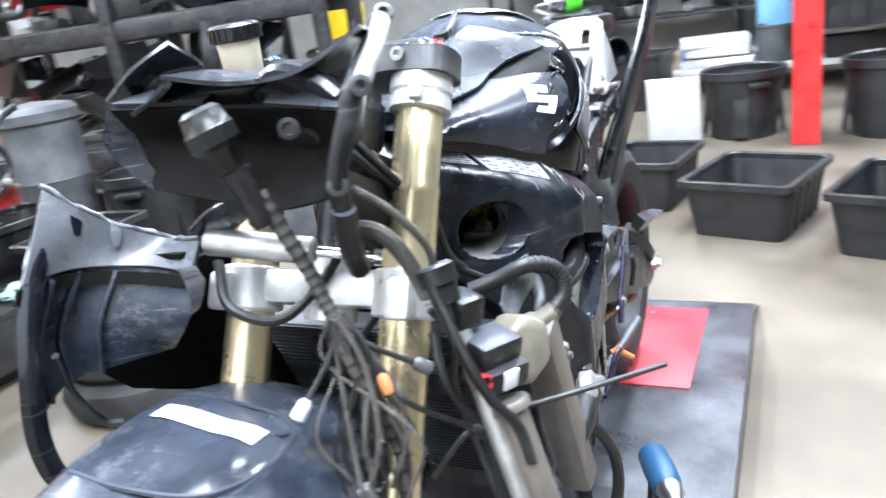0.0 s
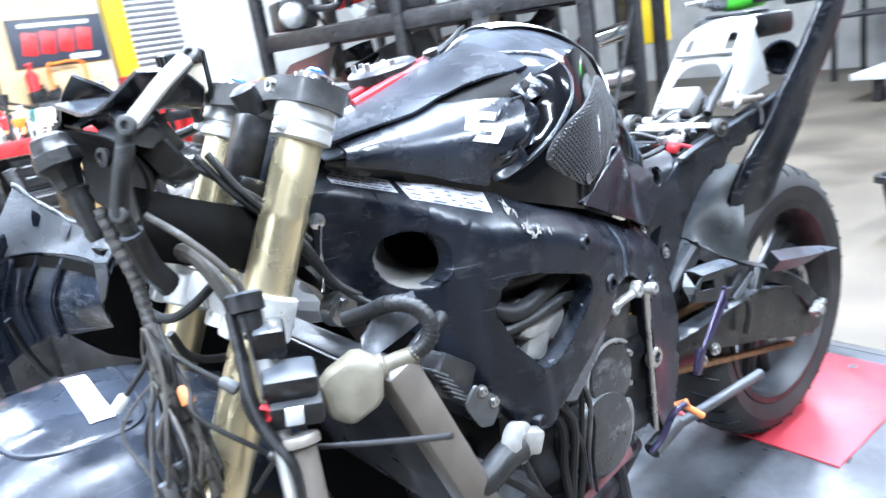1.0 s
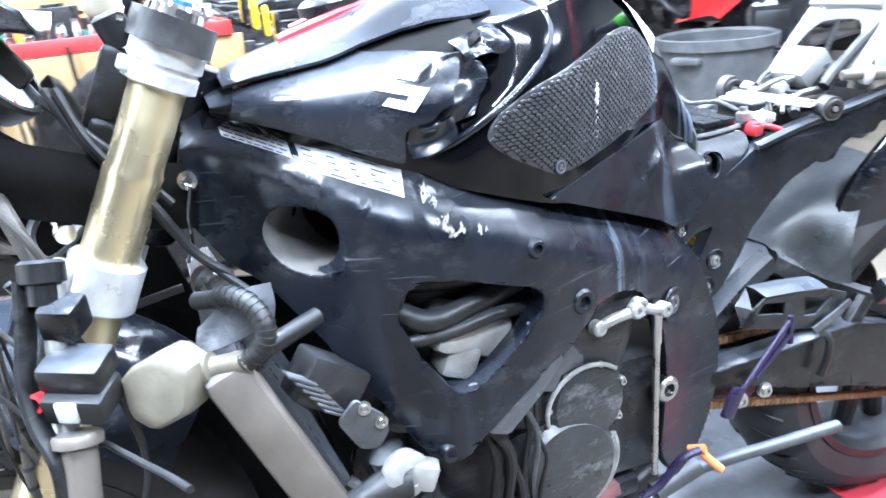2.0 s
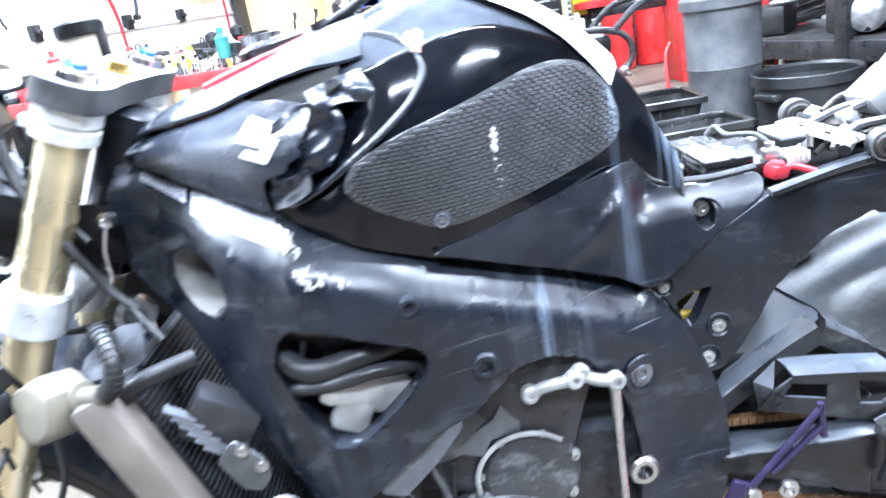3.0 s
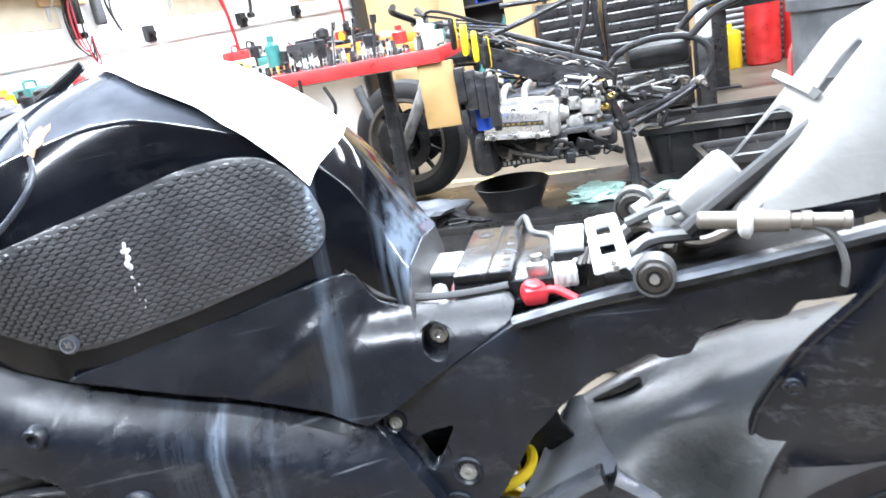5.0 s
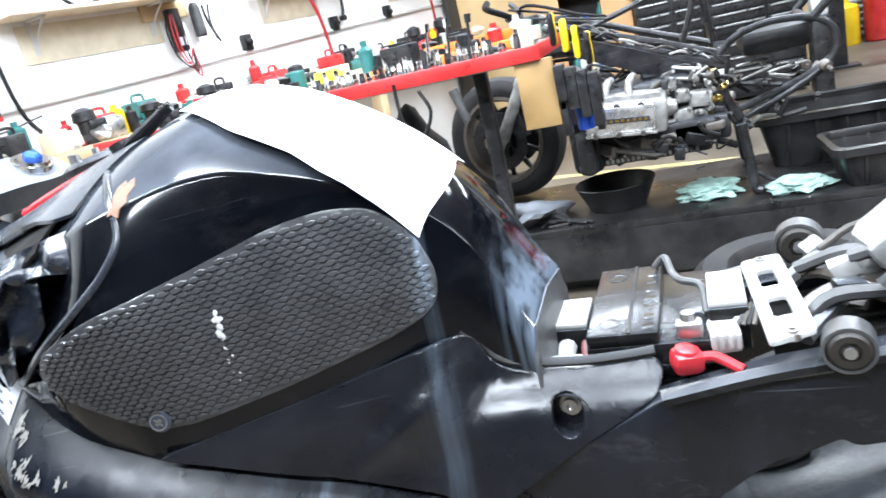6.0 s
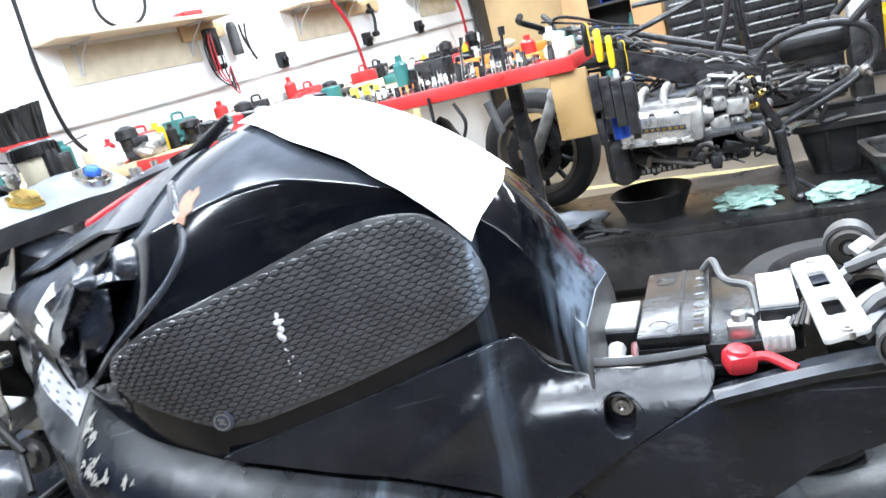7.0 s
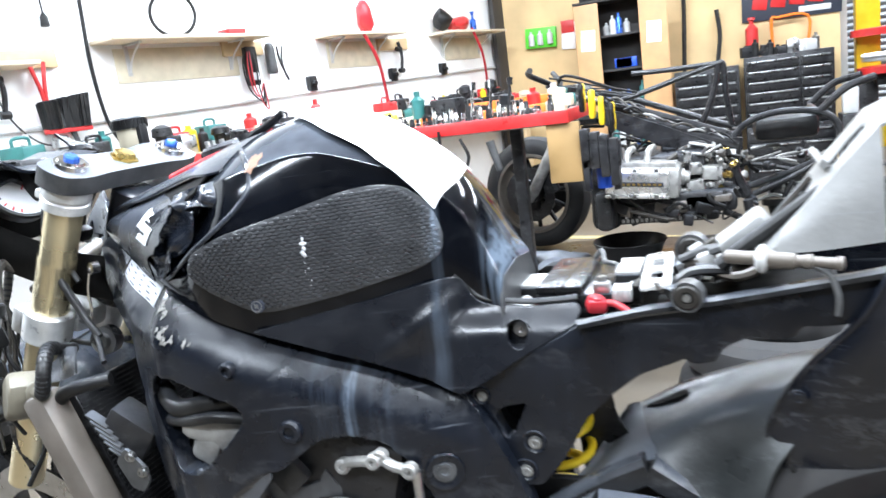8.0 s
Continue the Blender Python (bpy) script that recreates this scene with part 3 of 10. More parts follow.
pad = part("grip_pad", sheet(rounded(PAD, 0.012), (), lambda x, z: tank_y(x, z, 0.0022), 0.004, 0.008), PAD_RUBBER, tank, "black hexagon-textured rubber grip pad")


def inside(p, poly, margin=0.0):
    hit, n = False, len(poly)
    for i in range(n):
        (x1, y1), (x2, y2) = poly[i], poly[(i + 1) % n]
        if (y1 > p[1]) != (y2 > p[1]) and p[0] < (x2 - x1) * (p[1] - y1) / (y2 - y1) + x1:
            hit = not hit
        if margin:
            d = Vector((x2 - x1, y2 - y1))
            t = max(0, min(1, (Vector(p) - Vector((x1, y1))).dot(d) / d.length_squared))
            if (Vector(p) - Vector((x1, y1)) - d * t).length < margin:
                return False
    return hit


def hexagons():
    bm = B()
    pitch_x, pitch_z, rx, rz = 0.0086, 0.0041, 0.0040, 0.0025
    row = 0
    z = 0.952
    while z < 1.092:
        x = 0.29 + (pitch_x / 2 if row % 2 else 0)
        while x < 0.592:
            if inside((x, z), PAD, 0.0036):
                shape = [(0, rz), (rx, rz / 2), (rx, -rz / 2), (0, -rz), (-rx, -rz / 2), (-rx, rz / 2)]
                lo = [bm.verts.new((x + u, tank_y(x + u, z + v, 0.0016), z + v)) for u, v in shape]
                hi = [bm.verts.new((x + 0.72 * u, tank_y(x + 0.72 * u, z + 0.66 * v, 0.0042), z + 0.66 * v)) for u, v in shape]
                bm.faces.new(hi)
                for i in range(6):
                    bm.faces.new((lo[i], lo[(i + 1) % 6], hi[(i + 1) % 6], hi[i]))
            x += pitch_x
        z += pitch_z
        row += 1
    return bm


part("hexagon_texture", hexagons(), PAD_RUBBER, pad, smooth=20, kind="stuff")
bm = B()
lathe(bm, (0.380, tank_y(0.380, 0.964, 0.002), 0.964), (0.3, -1, 0.1), [(0, 0.009), (0.003, 0.009), (0.0035, 0.008)], 20)
badge = part("pad_badge", bm, INK, pad, "small round black badge")
bm = B()
bn = Vector((0.3, -1, 0.1)).normalized()
bc = Vector((0.380, tank_y(0.380, 0.964, 0.0056), 0.964))
lathe(bm, bc, bn, [(0, 0.0058), (0, 0.0070), (0.0006, 0.0070), (0.0006, 0.0058), (0, 0.0058)], 18)
for lean, q in ((50, 0.0042), (-20, 0.0028), (120, 0.0028)):
    box(bm, bc, (q * 2, 0.0012, 0.0014), 0, (0, lean, 17))
part("badge_print", bm, CAST_ALU, badge)
rs = random.Random(4)
bm = B()
for i in range(18):
    x, z = 0.443 + rs.gauss(0, 0.002), 1.04 - 0.062 * (i / 18) ** 1.6 - rs.random() * 0.006
    r = (0.0027 if i < 9 else 0.0010) * (0.6 + rs.random())
    bmesh.ops.create_icosphere(bm, subdivisions=1, radius=r, matrix=pose(x, tank_y(x, z, 0.0042), z) @ Matrix.Diagonal((0.8, 0.35, 1, 1)))
part("paint_drip", bm, STICKER, pad, "white paint drips", kind="stuff")

# cracked cover panels over the front of the tank
PANEL = [(0.060, 1.052), (0.072, 1.088), (0.100, 1.098), (0.134, 1.106), (0.170, 1.109), (0.190, 1.106), (0.206, 1.101), (0.235, 1.101), (0.270, 1.096), (0.276, 1.090),
         (0.268, 1.072), (0.258, 1.060), (0.262, 1.052), (0.246, 1.045), (0.240, 1.036), (0.222, 1.033), (0.214, 1.026), (0.213, 0.994), (0.180, 1.006), (0.142, 1.024), (0.100, 1.040)]


def skin(xs, inner, outer, off, thick=0.003, n=8):
    """A panel lying on the crown: between two shares of the half width, off the tank by off(x), with real thickness."""
    rings = []
    for x in xs:
        w = soft_lerp(x, TX, TW)
        ys = [-w * (inner(x) + (outer(x) - inner(x)) * j / n) for j in range(n + 1)]
        rings.append([(x, y, tank_top(x, y, off(x))) for y in ys] + [(x, y, tank_top(x, y, off(x) - thick)) for y in reversed(ys)])
    return loft(rings)


part("upper_panel", skin(np.linspace(0.062, 0.330, 40), lambda x: 0.12 + 0.5 * max(0, x - 0.2), lambda x: lerp(x, [0.06, 0.10, 0.16, 0.20, 0.24, 0.28, 0.305, 0.33], [0.86, 0.83, 0.78, 0.69, 0.665, 0.70, 0.73, 0.74]), lambda x: lerp(x, [0.06, 0.27, 0.33], [0.013, 0.013, 0.003])), COVER_PAINT, tank, "glossy black upper cover panel", 50)


# Black skin laid in the tear; it paints the opening's shade.
part("torn_gap", skin(np.linspace(0.196, 0.306, 20), lambda x: 0.58, lambda x: lerp(x, [0.196, 0.21, 0.25, 0.28, 0.306], [0.72, 0.84, 0.88, 0.90, 0.86]), lambda x: 0.004, 0.003), CAVITY, tank, "black skin standing for the shaded torn opening", 50)


def seat_on(outline, top=0.80):
    """Keeps an outline on the flank, under the shoulder."""
    return [(x, min(z, lerp(x, TX, TBOT) + (soft_lerp(x, TX, TTOP) - lerp(x, TX, TBOT)) * top)) for x, z in outline]


logo_panel = part("side_panel", sheet(rounded(seat_on(PANEL, 0.90), 0.004, 2), (), lambda x, z: tank_y(x, z, 0.012), 0.003, 0.008), COVER_PAINT, tank, "cracked scuffed black side panel")
ROLL = [(0.385, 1.108), (0.372, 1.085), (0.345, 1.063), (0.305, 1.037), (0.268, 1.014), (0.235, 0.998)]
bm = B()
tube(bm, [(0.322, -0.090, tank_top(0.322, -0.090)), (0.350, -0.125, tank_top(0.350, -0.125)), (0.374, -0.155, tank_top(0.374, -0.155))] + [(x, tank_y(x, z) + 0.002, z) for x, z in ROLL], 0.0040, 12, 8, flat=0.7)
part("trim_edge", bm, COVER_PAINT, tank, "curved glossy black cover edge", 60)
# crumpled inner skin hanging in the hollow
part("torn_flap", shell([[(0.272, -0.172, 1.104), (0.296, -0.168, 1.112), (0.318, -0.160, 1.115), (0.336, -0.152, 1.118)],
                         [(0.278, -0.188, 1.094), (0.300, -0.170, 1.100), (0.320, -0.176, 1.101), (0.342, -0.166, 1.104)],
                         [(0.284, -0.176, 1.084), (0.305, -0.184, 1.090), (0.326, -0.172, 1.088), (0.350, -0.182, 1.090)]], 0.002), COVER_PAINT, tank, "crumpled glossy flap of the cracked cover", 60)
part("torn_flap", shell([[(0.222, -0.176, 1.030), (0.240, -0.190, 1.030), (0.262, -0.188, 1.036)], [(0.218, -0.172, 1.012), (0.238, -0.178, 1.014), (0.264, -0.196, 1.024)], [(0.222, -0.176, 0.998), (0.240, -0.188, 1.002), (0.262, -0.196, 1.014)]], 0.002), COVER_PAINT, tank, "", 60)
part("torn_flap", shell([[(0.236, -0.186, 1.082), (0.256, -0.178, 1.092), (0.276, -0.186, 1.096), (0.300, -0.176, 1.088)],
                         [(0.228, -0.180, 1.062), (0.250, -0.190, 1.066), (0.276, -0.176, 1.072), (0.304, -0.188, 1.070)],
                         [(0.222, -0.186, 1.042), (0.244, -0.178, 1.044), (0.268, -0.192, 1.048), (0.296, -0.184, 1.050)],
                         [(0.224, -0.180, 1.024), (0.242, -0.190, 1.026), (0.262, -0.184, 1.028), (0.284, -0.194, 1.036)]], 0.002), COVER_PAINT, tank, "crumpled inner skin of the cracked cover", 60)
EMBLEM = [(0.211, 1.0905), (0.238, 1.0825), (0.2305, 1.0745), (0.2160, 1.0785), (0.2120, 1.0745), (0.2405, 1.0675), (0.2235, 1.0465), (0.1965, 1.0555), (0.2040, 1.0620), (0.2185, 1.0575), (0.2225, 1.0620), (0.1935, 1.0700)]
bm = sheet(EMBLEM, (), lambda x, z: tank_y(x, z, 0.0136), 0.0012, 0.008)
part("emblem", bm, STICKER, logo_panel, "white folded emblem")
bm = sheet([(0.374, 1.141), (0.378, 1.144), (0.381, 1.142), (0.386, 1.145), (0.392, 1.140), (0.390, 1.135), (0.393, 1.131), (0.388, 1.128), (0.387, 1.122), (0.382, 1.125), (0.378, 1.124), (0.379, 1.130), (0.375, 1.134)], (), lambda x, z: tank_y(x, z, 0.0014), 0.002, 0.006, rim=0)
part("scrape", bm, SCRAPED, tank, "brown scraped patch of bare filler")
# filler cap on the far side of the crown
bm = B()
lathe(bm, (0.225, 0.03, 1.140), (-0.15, 0, 1), [(0, 0.052), (0.012, 0.052), (0.017, 0.046), (0.019, 0.03)], 28)
cap = part("filler_cap", bm, DARK_STEEL, tank)
for i in range(7):
    a = 2 * math.pi * i / 7
    bm = B()
    cyl(bm, (0.225 + 0.04 * math.cos(a), 0.03 + 0.04 * math.sin(a), 1.150), (0.223 + 0.04 * math.cos(a), 0.03 + 0.04 * math.sin(a), 1.163), 0.004, n=8)
    part("cap_screw", bm, STEEL, cap)

# twin-spar frame
FX = [-0.02, 0.0, 0.05, 0.1, 0.141, 0.19, 0.24, 0.335, 0.4, 0.475, 0.575, 0.6, 0.65, 0.70]
FY = [-0.052, -0.056, -0.076, -0.125, -0.170, -0.195, -0.215, -0.217, -0.198, -0.168, -0.138, -0.124, -0.113, -0.110]
FTX = [0.02, 0.046, 0.1, 0.15, 0.204, 0.272, 0.371, 0.492, 0.575, 0.60, 0.625, 0.66, 0.70]
FTZ = [1.066, 1.062, 1.037, 1.015, 0.993, 0.967, 0.927, 0.874, 0.836, 0.815, 0.785, 0.72, 0.60]


def frame_y(x, z):
    d = soft_lerp(x, FTX, FTZ) - z
    deep = lerp(x, [0.05, 0.136, 0.19, 0.25, 0.34], [0.038, 0.046, 0.060, 0.055, 0.060])
    k = min(1.0, max(0.0, (deep - d) / deep))
    lean = 0.050 * k ** lerp(x, [0.20, 0.32], [1.12, 1.7]) * (1.0 if x < 0.56 else max(0.0, 1 - (x - 0.56) / 0.07))
    rib = 0.006 * math.exp(-((x - 0.225) / 0.012) ** 2)
    return soft_lerp(x, FX, FY, 0.03) + lean - rib


FRAME = [(0.02, 1.066), (0.046, 1.062), (0.10, 1.037), (0.15, 1.015), (0.204, 0.993), (0.272, 0.967), (0.32, 0.948), (0.371, 0.927), (0.43, 0.901), (0.492, 0.874), (0.545, 0.852),
         (0.585, 0.834), (0.612, 0.805), (0.636, 0.765), (0.658, 0.718), (0.676, 0.66), (0.683, 0.60), (0.676, 0.54), (0.655, 0.48), (0.625, 0.432), (0.595, 0.43), (0.553, 0.50),
         (0.560, 0.56), (0.566, 0.63), (0.557, 0.690), (0.535, 0.742), (0.505, 0.773), (0.470, 0.786), (0.430, 0.786), (0.403, 0.768), (0.380, 0.750), (0.35, 0.745), (0.30, 0.712), (0.26, 0.680),
         (0.235, 0.655), (0.200, 0.655), (0.151, 0.741), (0.109, 0.808), (0.068, 0.866), (0.03, 0.897), (-0.004, 0.955), (0.004, 1.01)]
OVAL = [(0.070, 0.927), (0.076, 0.948), (0.090, 0.960), (0.113, 0.961), (0.133, 0.951), (0.143, 0.930), (0.142, 0.905), (0.130, 0.888), (0.110, 0.883), (0.088, 0.890), (0.075, 0.907)]
TRIA = [(0.180, 0.835), (0.193, 0.868), (0.215, 0.877), (0.240, 0.874), (0.325, 0.846), (0.343, 0.832), (0.340, 0.815), (0.310, 0.785), (0.277, 0.757), (0.250, 0.739), (0.230, 0.742), (0.201, 0.783)]
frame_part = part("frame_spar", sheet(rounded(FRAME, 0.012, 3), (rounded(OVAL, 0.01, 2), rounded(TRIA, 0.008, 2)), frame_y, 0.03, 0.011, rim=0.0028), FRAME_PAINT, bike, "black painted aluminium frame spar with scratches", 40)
part("frame_spar", sheet(rounded(FRAME, 0.012, 2), (rounded(OVAL, 0.01, 2), rounded(TRIA, 0.008, 2)), lambda x, z: -frame_y(x, z), 0.03, 0.03, -1.0), FRAME_PAINT, bike, "far black aluminium frame spar", 40)
bm = B()
lathe(bm, (0.045, 0, 1.105), (-0.46, 0, -0.89), [(0, 0.03), (0.004, 0.036), (0.20, 0.036), (0.205, 0.03)], 24)
box(bm, (0.075, 0, 0.985), (0.13, 0.12, 0.11), 0.02, (0, 25, 0))
part("steering_head", bm, FRAME_PAINT, bike)
for x, z, r in ((0.333, 0.888, 0.009), (0.398, 0.802, 0.013), (0.215, 0.667, 0.010), (0.565, 0.600, 0.016)):
    bm = B()
    y = frame_y(x, z)
    lathe(bm, (x, y + 0.008, z), (0.1, -1, 0), [(0, r * 1.25), (0.010, r * 1.2), (0.013, r), (0.013, r * 0.62), (0.004, r * 0.55)], 20)
    part("mount_boss", bm, FRAME_PAINT if r != 0.016 else STEEL, frame_part)
bm = B()
lathe(bm, (0.574, frame_y(0.574, 0.727) - 0.001, 0.727), (0.40, -1, 0), [(0.001, 0.003), (0.0012, 0.016), (0.003, 0.019), (0.003, 0.024), (0, 0.025)], 26, (True, False))
part("pivot_recess", bm, FRAME_PAINT, frame_part)
bolt(frame_part, (0.574, frame_y(0.574, 0.727) - 0.002, 0.729), (0.40, -1, 0.1), 0.010, 0.003, DUSTY_PLASTIC, "dull pivot plug")
TUNNEL = mat("dusty_tunnel_casting", (0.13, 0.125, 0.115), 0.6, 0.1, 0.35, 30, 0.3, 200, dust=0.5, dust_color=(0.26, 0.25, 0.235))
# dusty tunnel behind the oval opening
ov = rounded(OVAL, 0.01, 2)
cxo, czo = 0.107, 0.922
part("duct_tunnel", loft([[(cxo + (x - cxo) * k + dx, frame_y(x, z) + dy, czo + (z - czo) * k) for x, z in ov] for k, dx, dy in ((1.0, 0, 0.003), (0.985, 0.002, 0.004), (0.97, 0.026, 0.03), (0.96, 0.056, 0.060))], caps=False), TUNNEL, frame_part, "dusty intake tunnel wall")
# Black box added so the oval opening is dark inside.
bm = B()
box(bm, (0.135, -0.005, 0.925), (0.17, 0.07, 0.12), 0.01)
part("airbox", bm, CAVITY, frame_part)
# warning stickers on the spar's sloping top
for pts, rows in (([(0.049, 1.057), (0.112, 1.029), (0.112, 1.008), (0.052, 1.033)], 6), ([(0.118, 1.026), (0.212, 0.986), (0.206, 0.962), (0.120, 0.999)], 5)):
    lab = part("warning_sticker", sheet(pts, (), lambda x, z: frame_y(x, z) - 0.0012, 0.001, 0.01), LABEL, frame_part, "worn white warning sticker with fine print")
    bm = B()
    a, b, c, d = (Vector(p) for p in pts)
    for j in range(rows):
        v = (j + 0.5) / rows
        u = 0.04
        while u < 0.9:
            w = rs.uniform(0.05, 0.16)
            u1 = min(0.95, u + w)
            p, q = (a.lerp(d, v)).lerp(b.lerp(c, v), u), (a.lerp(d, v)).lerp(b.lerp(c, v), u1)
            hgt = 0.0007
            vs = [bm.verts.new((s.x, frame_y(s.x, s.y + k) - 0.0019, s.y + k)) for s, k in ((p, -hgt), (q, -hgt), (q, hgt), (p, hgt))]
            bm.faces.new(vs)
            u = u1 + (0.03 if lab.name == "warning_sticker" else 0.14)
    part("fine_print", bm, INK, lab, smooth=0, kind="stuff")
# chipped paint on the spar's knee
bm = B()
for cx0, cz0, count, spread in ((0.225, 0.964, 30, 0.0026), (0.232, 0.957, 10, 0.0022), (0.236, 0.934, 34, 0.0030), (0.242, 0.927, 14, 0.0024), (0.253, 0.927, 8, 0.0016), (0.272, 0.922, 10, 0.0014), (0.281, 0.920, 4, 0.0012)):
    for i in range(count):
        cx, cz = cx0 + rs.gauss(0, spread), cz0 + rs.gauss(0, spread * 1.3)
        k, size = rs.randint(5, 8), rs.choice((0.0005, 0.0008, 0.0012, 0.0017, 0.0024))
        turn = rs.uniform(0.6, 1.6)
        vs = []
        for j in range(k):
            a = 2 * math.pi * j / k
            u, v = size * rs.uniform(0.4, 1.5) * math.cos(a) * 1.7, size * rs.uniform(0.4, 1.3) * math.sin(a) * 0.6
            x, z = cx + u * math.cos(turn) - v * math.sin(turn), cz + u * math.sin(turn) + v * math.cos(turn)
            vs.append(bm.verts.new((x, frame_y(x, z) - 0.0008, z)))
        bm.faces.new(vs)
part("paint_chip", bm, DAMAGE, frame_part, "bare metal chips in the paint", smooth=0, kind="stuff")

# seat side cover
CX = [0.36, 0.45, 0.5, 0.6, 0.68, 0.76]
CY = [-0.203, -0.165, -0.140, -0.104, -0.090, -0.088]


def cover_y(x, z):
    k = min(1.0, max(0.0, (z - 0.890) / 0.036))
    m = min(1.0, max(0.0, (x - 0.565) / 0.05))
    side = (x - 0.500) * 0.57 - (z - 0.880) * 0.82
    r = min(1.0, max(0.0, (side + 0.008) / 0.014))
    lobe = 0.0085 * r * r * (3 - 2 * r) * min(1.0, max(0.0, (z - 0.872) / 0.05)) - 0.004 * min(1.0, max(0.0, (0.93 - z) / 0.05))
    return soft_lerp(x, CX, CY) + (z - 0.9) * 0.22 - lobe * (1 - m * m * (3 - 2 * m)) + 0.017 * k * k * (3 - 2 * k) * m * m * (3 - 2 * m)


COVER = [(0.363, 0.930), (0.426, 0.940), (0.512, 0.951), (0.575, 0.963), (0.604, 0.963), (0.611, 0.945), (0.622, 0.930), (0.640, 0.924), (0.683, 0.919), (0.742, 0.923),
         (0.750, 0.915), (0.743, 0.900), (0.715, 0.885), (0.674, 0.862), (0.630, 0.836), (0.600, 0.822), (0.560, 0.846), (0.500, 0.872), (0.440, 0.898), (0.390, 0.920)]
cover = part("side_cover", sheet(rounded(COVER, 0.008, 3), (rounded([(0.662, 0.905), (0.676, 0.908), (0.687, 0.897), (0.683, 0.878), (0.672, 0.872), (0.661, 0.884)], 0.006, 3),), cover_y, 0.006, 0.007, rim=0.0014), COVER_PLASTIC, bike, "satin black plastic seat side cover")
bm = B()
lathe(bm, (0.674, cover_y(0.674, 0.89) + 0.02, 0.888), (0.0, -1, 0.12), [(-0.002, 0.002), (0, 0.015), (0.018, 0.018), (0.0185, 0.0185)], 20, (True, False))
well = part("screw_well", bm, COVER_PLASTIC, cover)
bolt(well, (0.674, cover_y(0.674, 0.89) + 0.016, 0.893), (0, -1, 0.12), 0.006, 0.005)

bm = B()
tube(bm, [(x, cover_y(x, z) + 0.004, z + 0.004) for x, z in ((0.596, 0.962), (0.609, 0.950), (0.620, 0.934), (0.640, 0.926), (0.683, 0.921), (0.720, 0.922), (0.744, 0.924))], 0.0042, 8, 5, flat=0.5)
part("cover_lip", bm, RUBBER, cover, "raised black lip")

# subframe rails and what sits between them
PALE_TRAY = mat("pale_tray_plastic", (0.060, 0.061, 0.063), 0.42, 0, 0.3, 14, 0.15, 140, dust=0.3, dust_color=(0.20, 0.195, 0.185))
RAIL = [(0.606, 0.818), (0.675, 0.861), (0.745, 0.900), (0.827, 0.919), (0.911, 0.930), (1.045, 0.952), (1.10, 0.962), (1.10, 0.915), (1.015, 0.899), (0.985, 0.899), (0.978, 0.886), (0.950, 0.884),
        (0.936, 0.889), (0.905, 0.874), (0.898, 0.858), (0.872, 0.856), (0.866, 0.862), (0.814, 0.842), (0.780, 0.816), (0.748, 0.784), (0.730, 0.752), (0.708, 0.718), (0.684, 0.692), (0.662, 0.69), (0.648, 0.73), (0.632, 0.775)]
RAIL_HOLE = [(0.632, 0.788), (0.650, 0.798), (0.676, 0.803), (0.668, 0.786), (0.657, 0.764), (0.648, 0.752), (0.640, 0.764)]
RAIL_HOLE2 = [(0.676, 0.766), (0.686, 0.766), (0.690, 0.757), (0.686, 0.748), (0.676, 0.748), (0.672, 0.757)]


def rail_y(x, z):
    return -0.094 + 0.010 * (x - 0.7) + 0.18 * max(0, z - (0.745 + 0.19 * x)) * (x > 0.7)


rail = part("subframe_rail", sheet(rounded(RAIL, 0.006, 2), (rounded(RAIL_HOLE, 0.006), rounded(RAIL_HOLE2, 0.004)), rail_y, 0.022, 0.03), FRAME_PAINT, bike, "dusty black subframe rail", 40)
part("subframe_rail", sheet(rounded(RAIL, 0.006, 2), (), lambda x, z: -rail_y(x, z), 0.022, 0.04, -1.0), FRAME_PAINT, bike, "far black subframe rail", 40)
line = [(0.748, 0.904), (0.827, 0.921), (0.911, 0.932), (1.045, 0.954), (1.10, 0.964)]
part("rail_flange", loft([[(x, -0.101, z - 0.004), (x, -0.100, z + 0.001), (x, -0.091, z + 0.003), (x, -0.091, z + 0.0005)] for x, z in [(p.x, p.z) for p in smooth_line([(x, 0, z) for x, z in line], 5)]]), BLACK_PLASTIC, rail, "scuffed rail top edge", 30)
for x, z, r in ((0.681, 0.752, 0.009), (0.666, 0.713, 0.009), (0.619, 0.812, 0.007)):
    bm = B()
    lathe(bm, (x, -0.090, z), (0, -1, 0), [(0.002, 0.001), (0.002, r * 1.1), (0.006, r * 1.35), (0.0075, r * 1.6), (0.004, r * 1.7)], 20, (True, False))
    seat = part("bolt_seat", bm, FRAME_PAINT, rail)
    bolt(seat, (x, -0.0945, z - 0.002), (0, -1, 0), r * 0.62, 0.004, DULL_ALLOY, "grimy socket bolt")

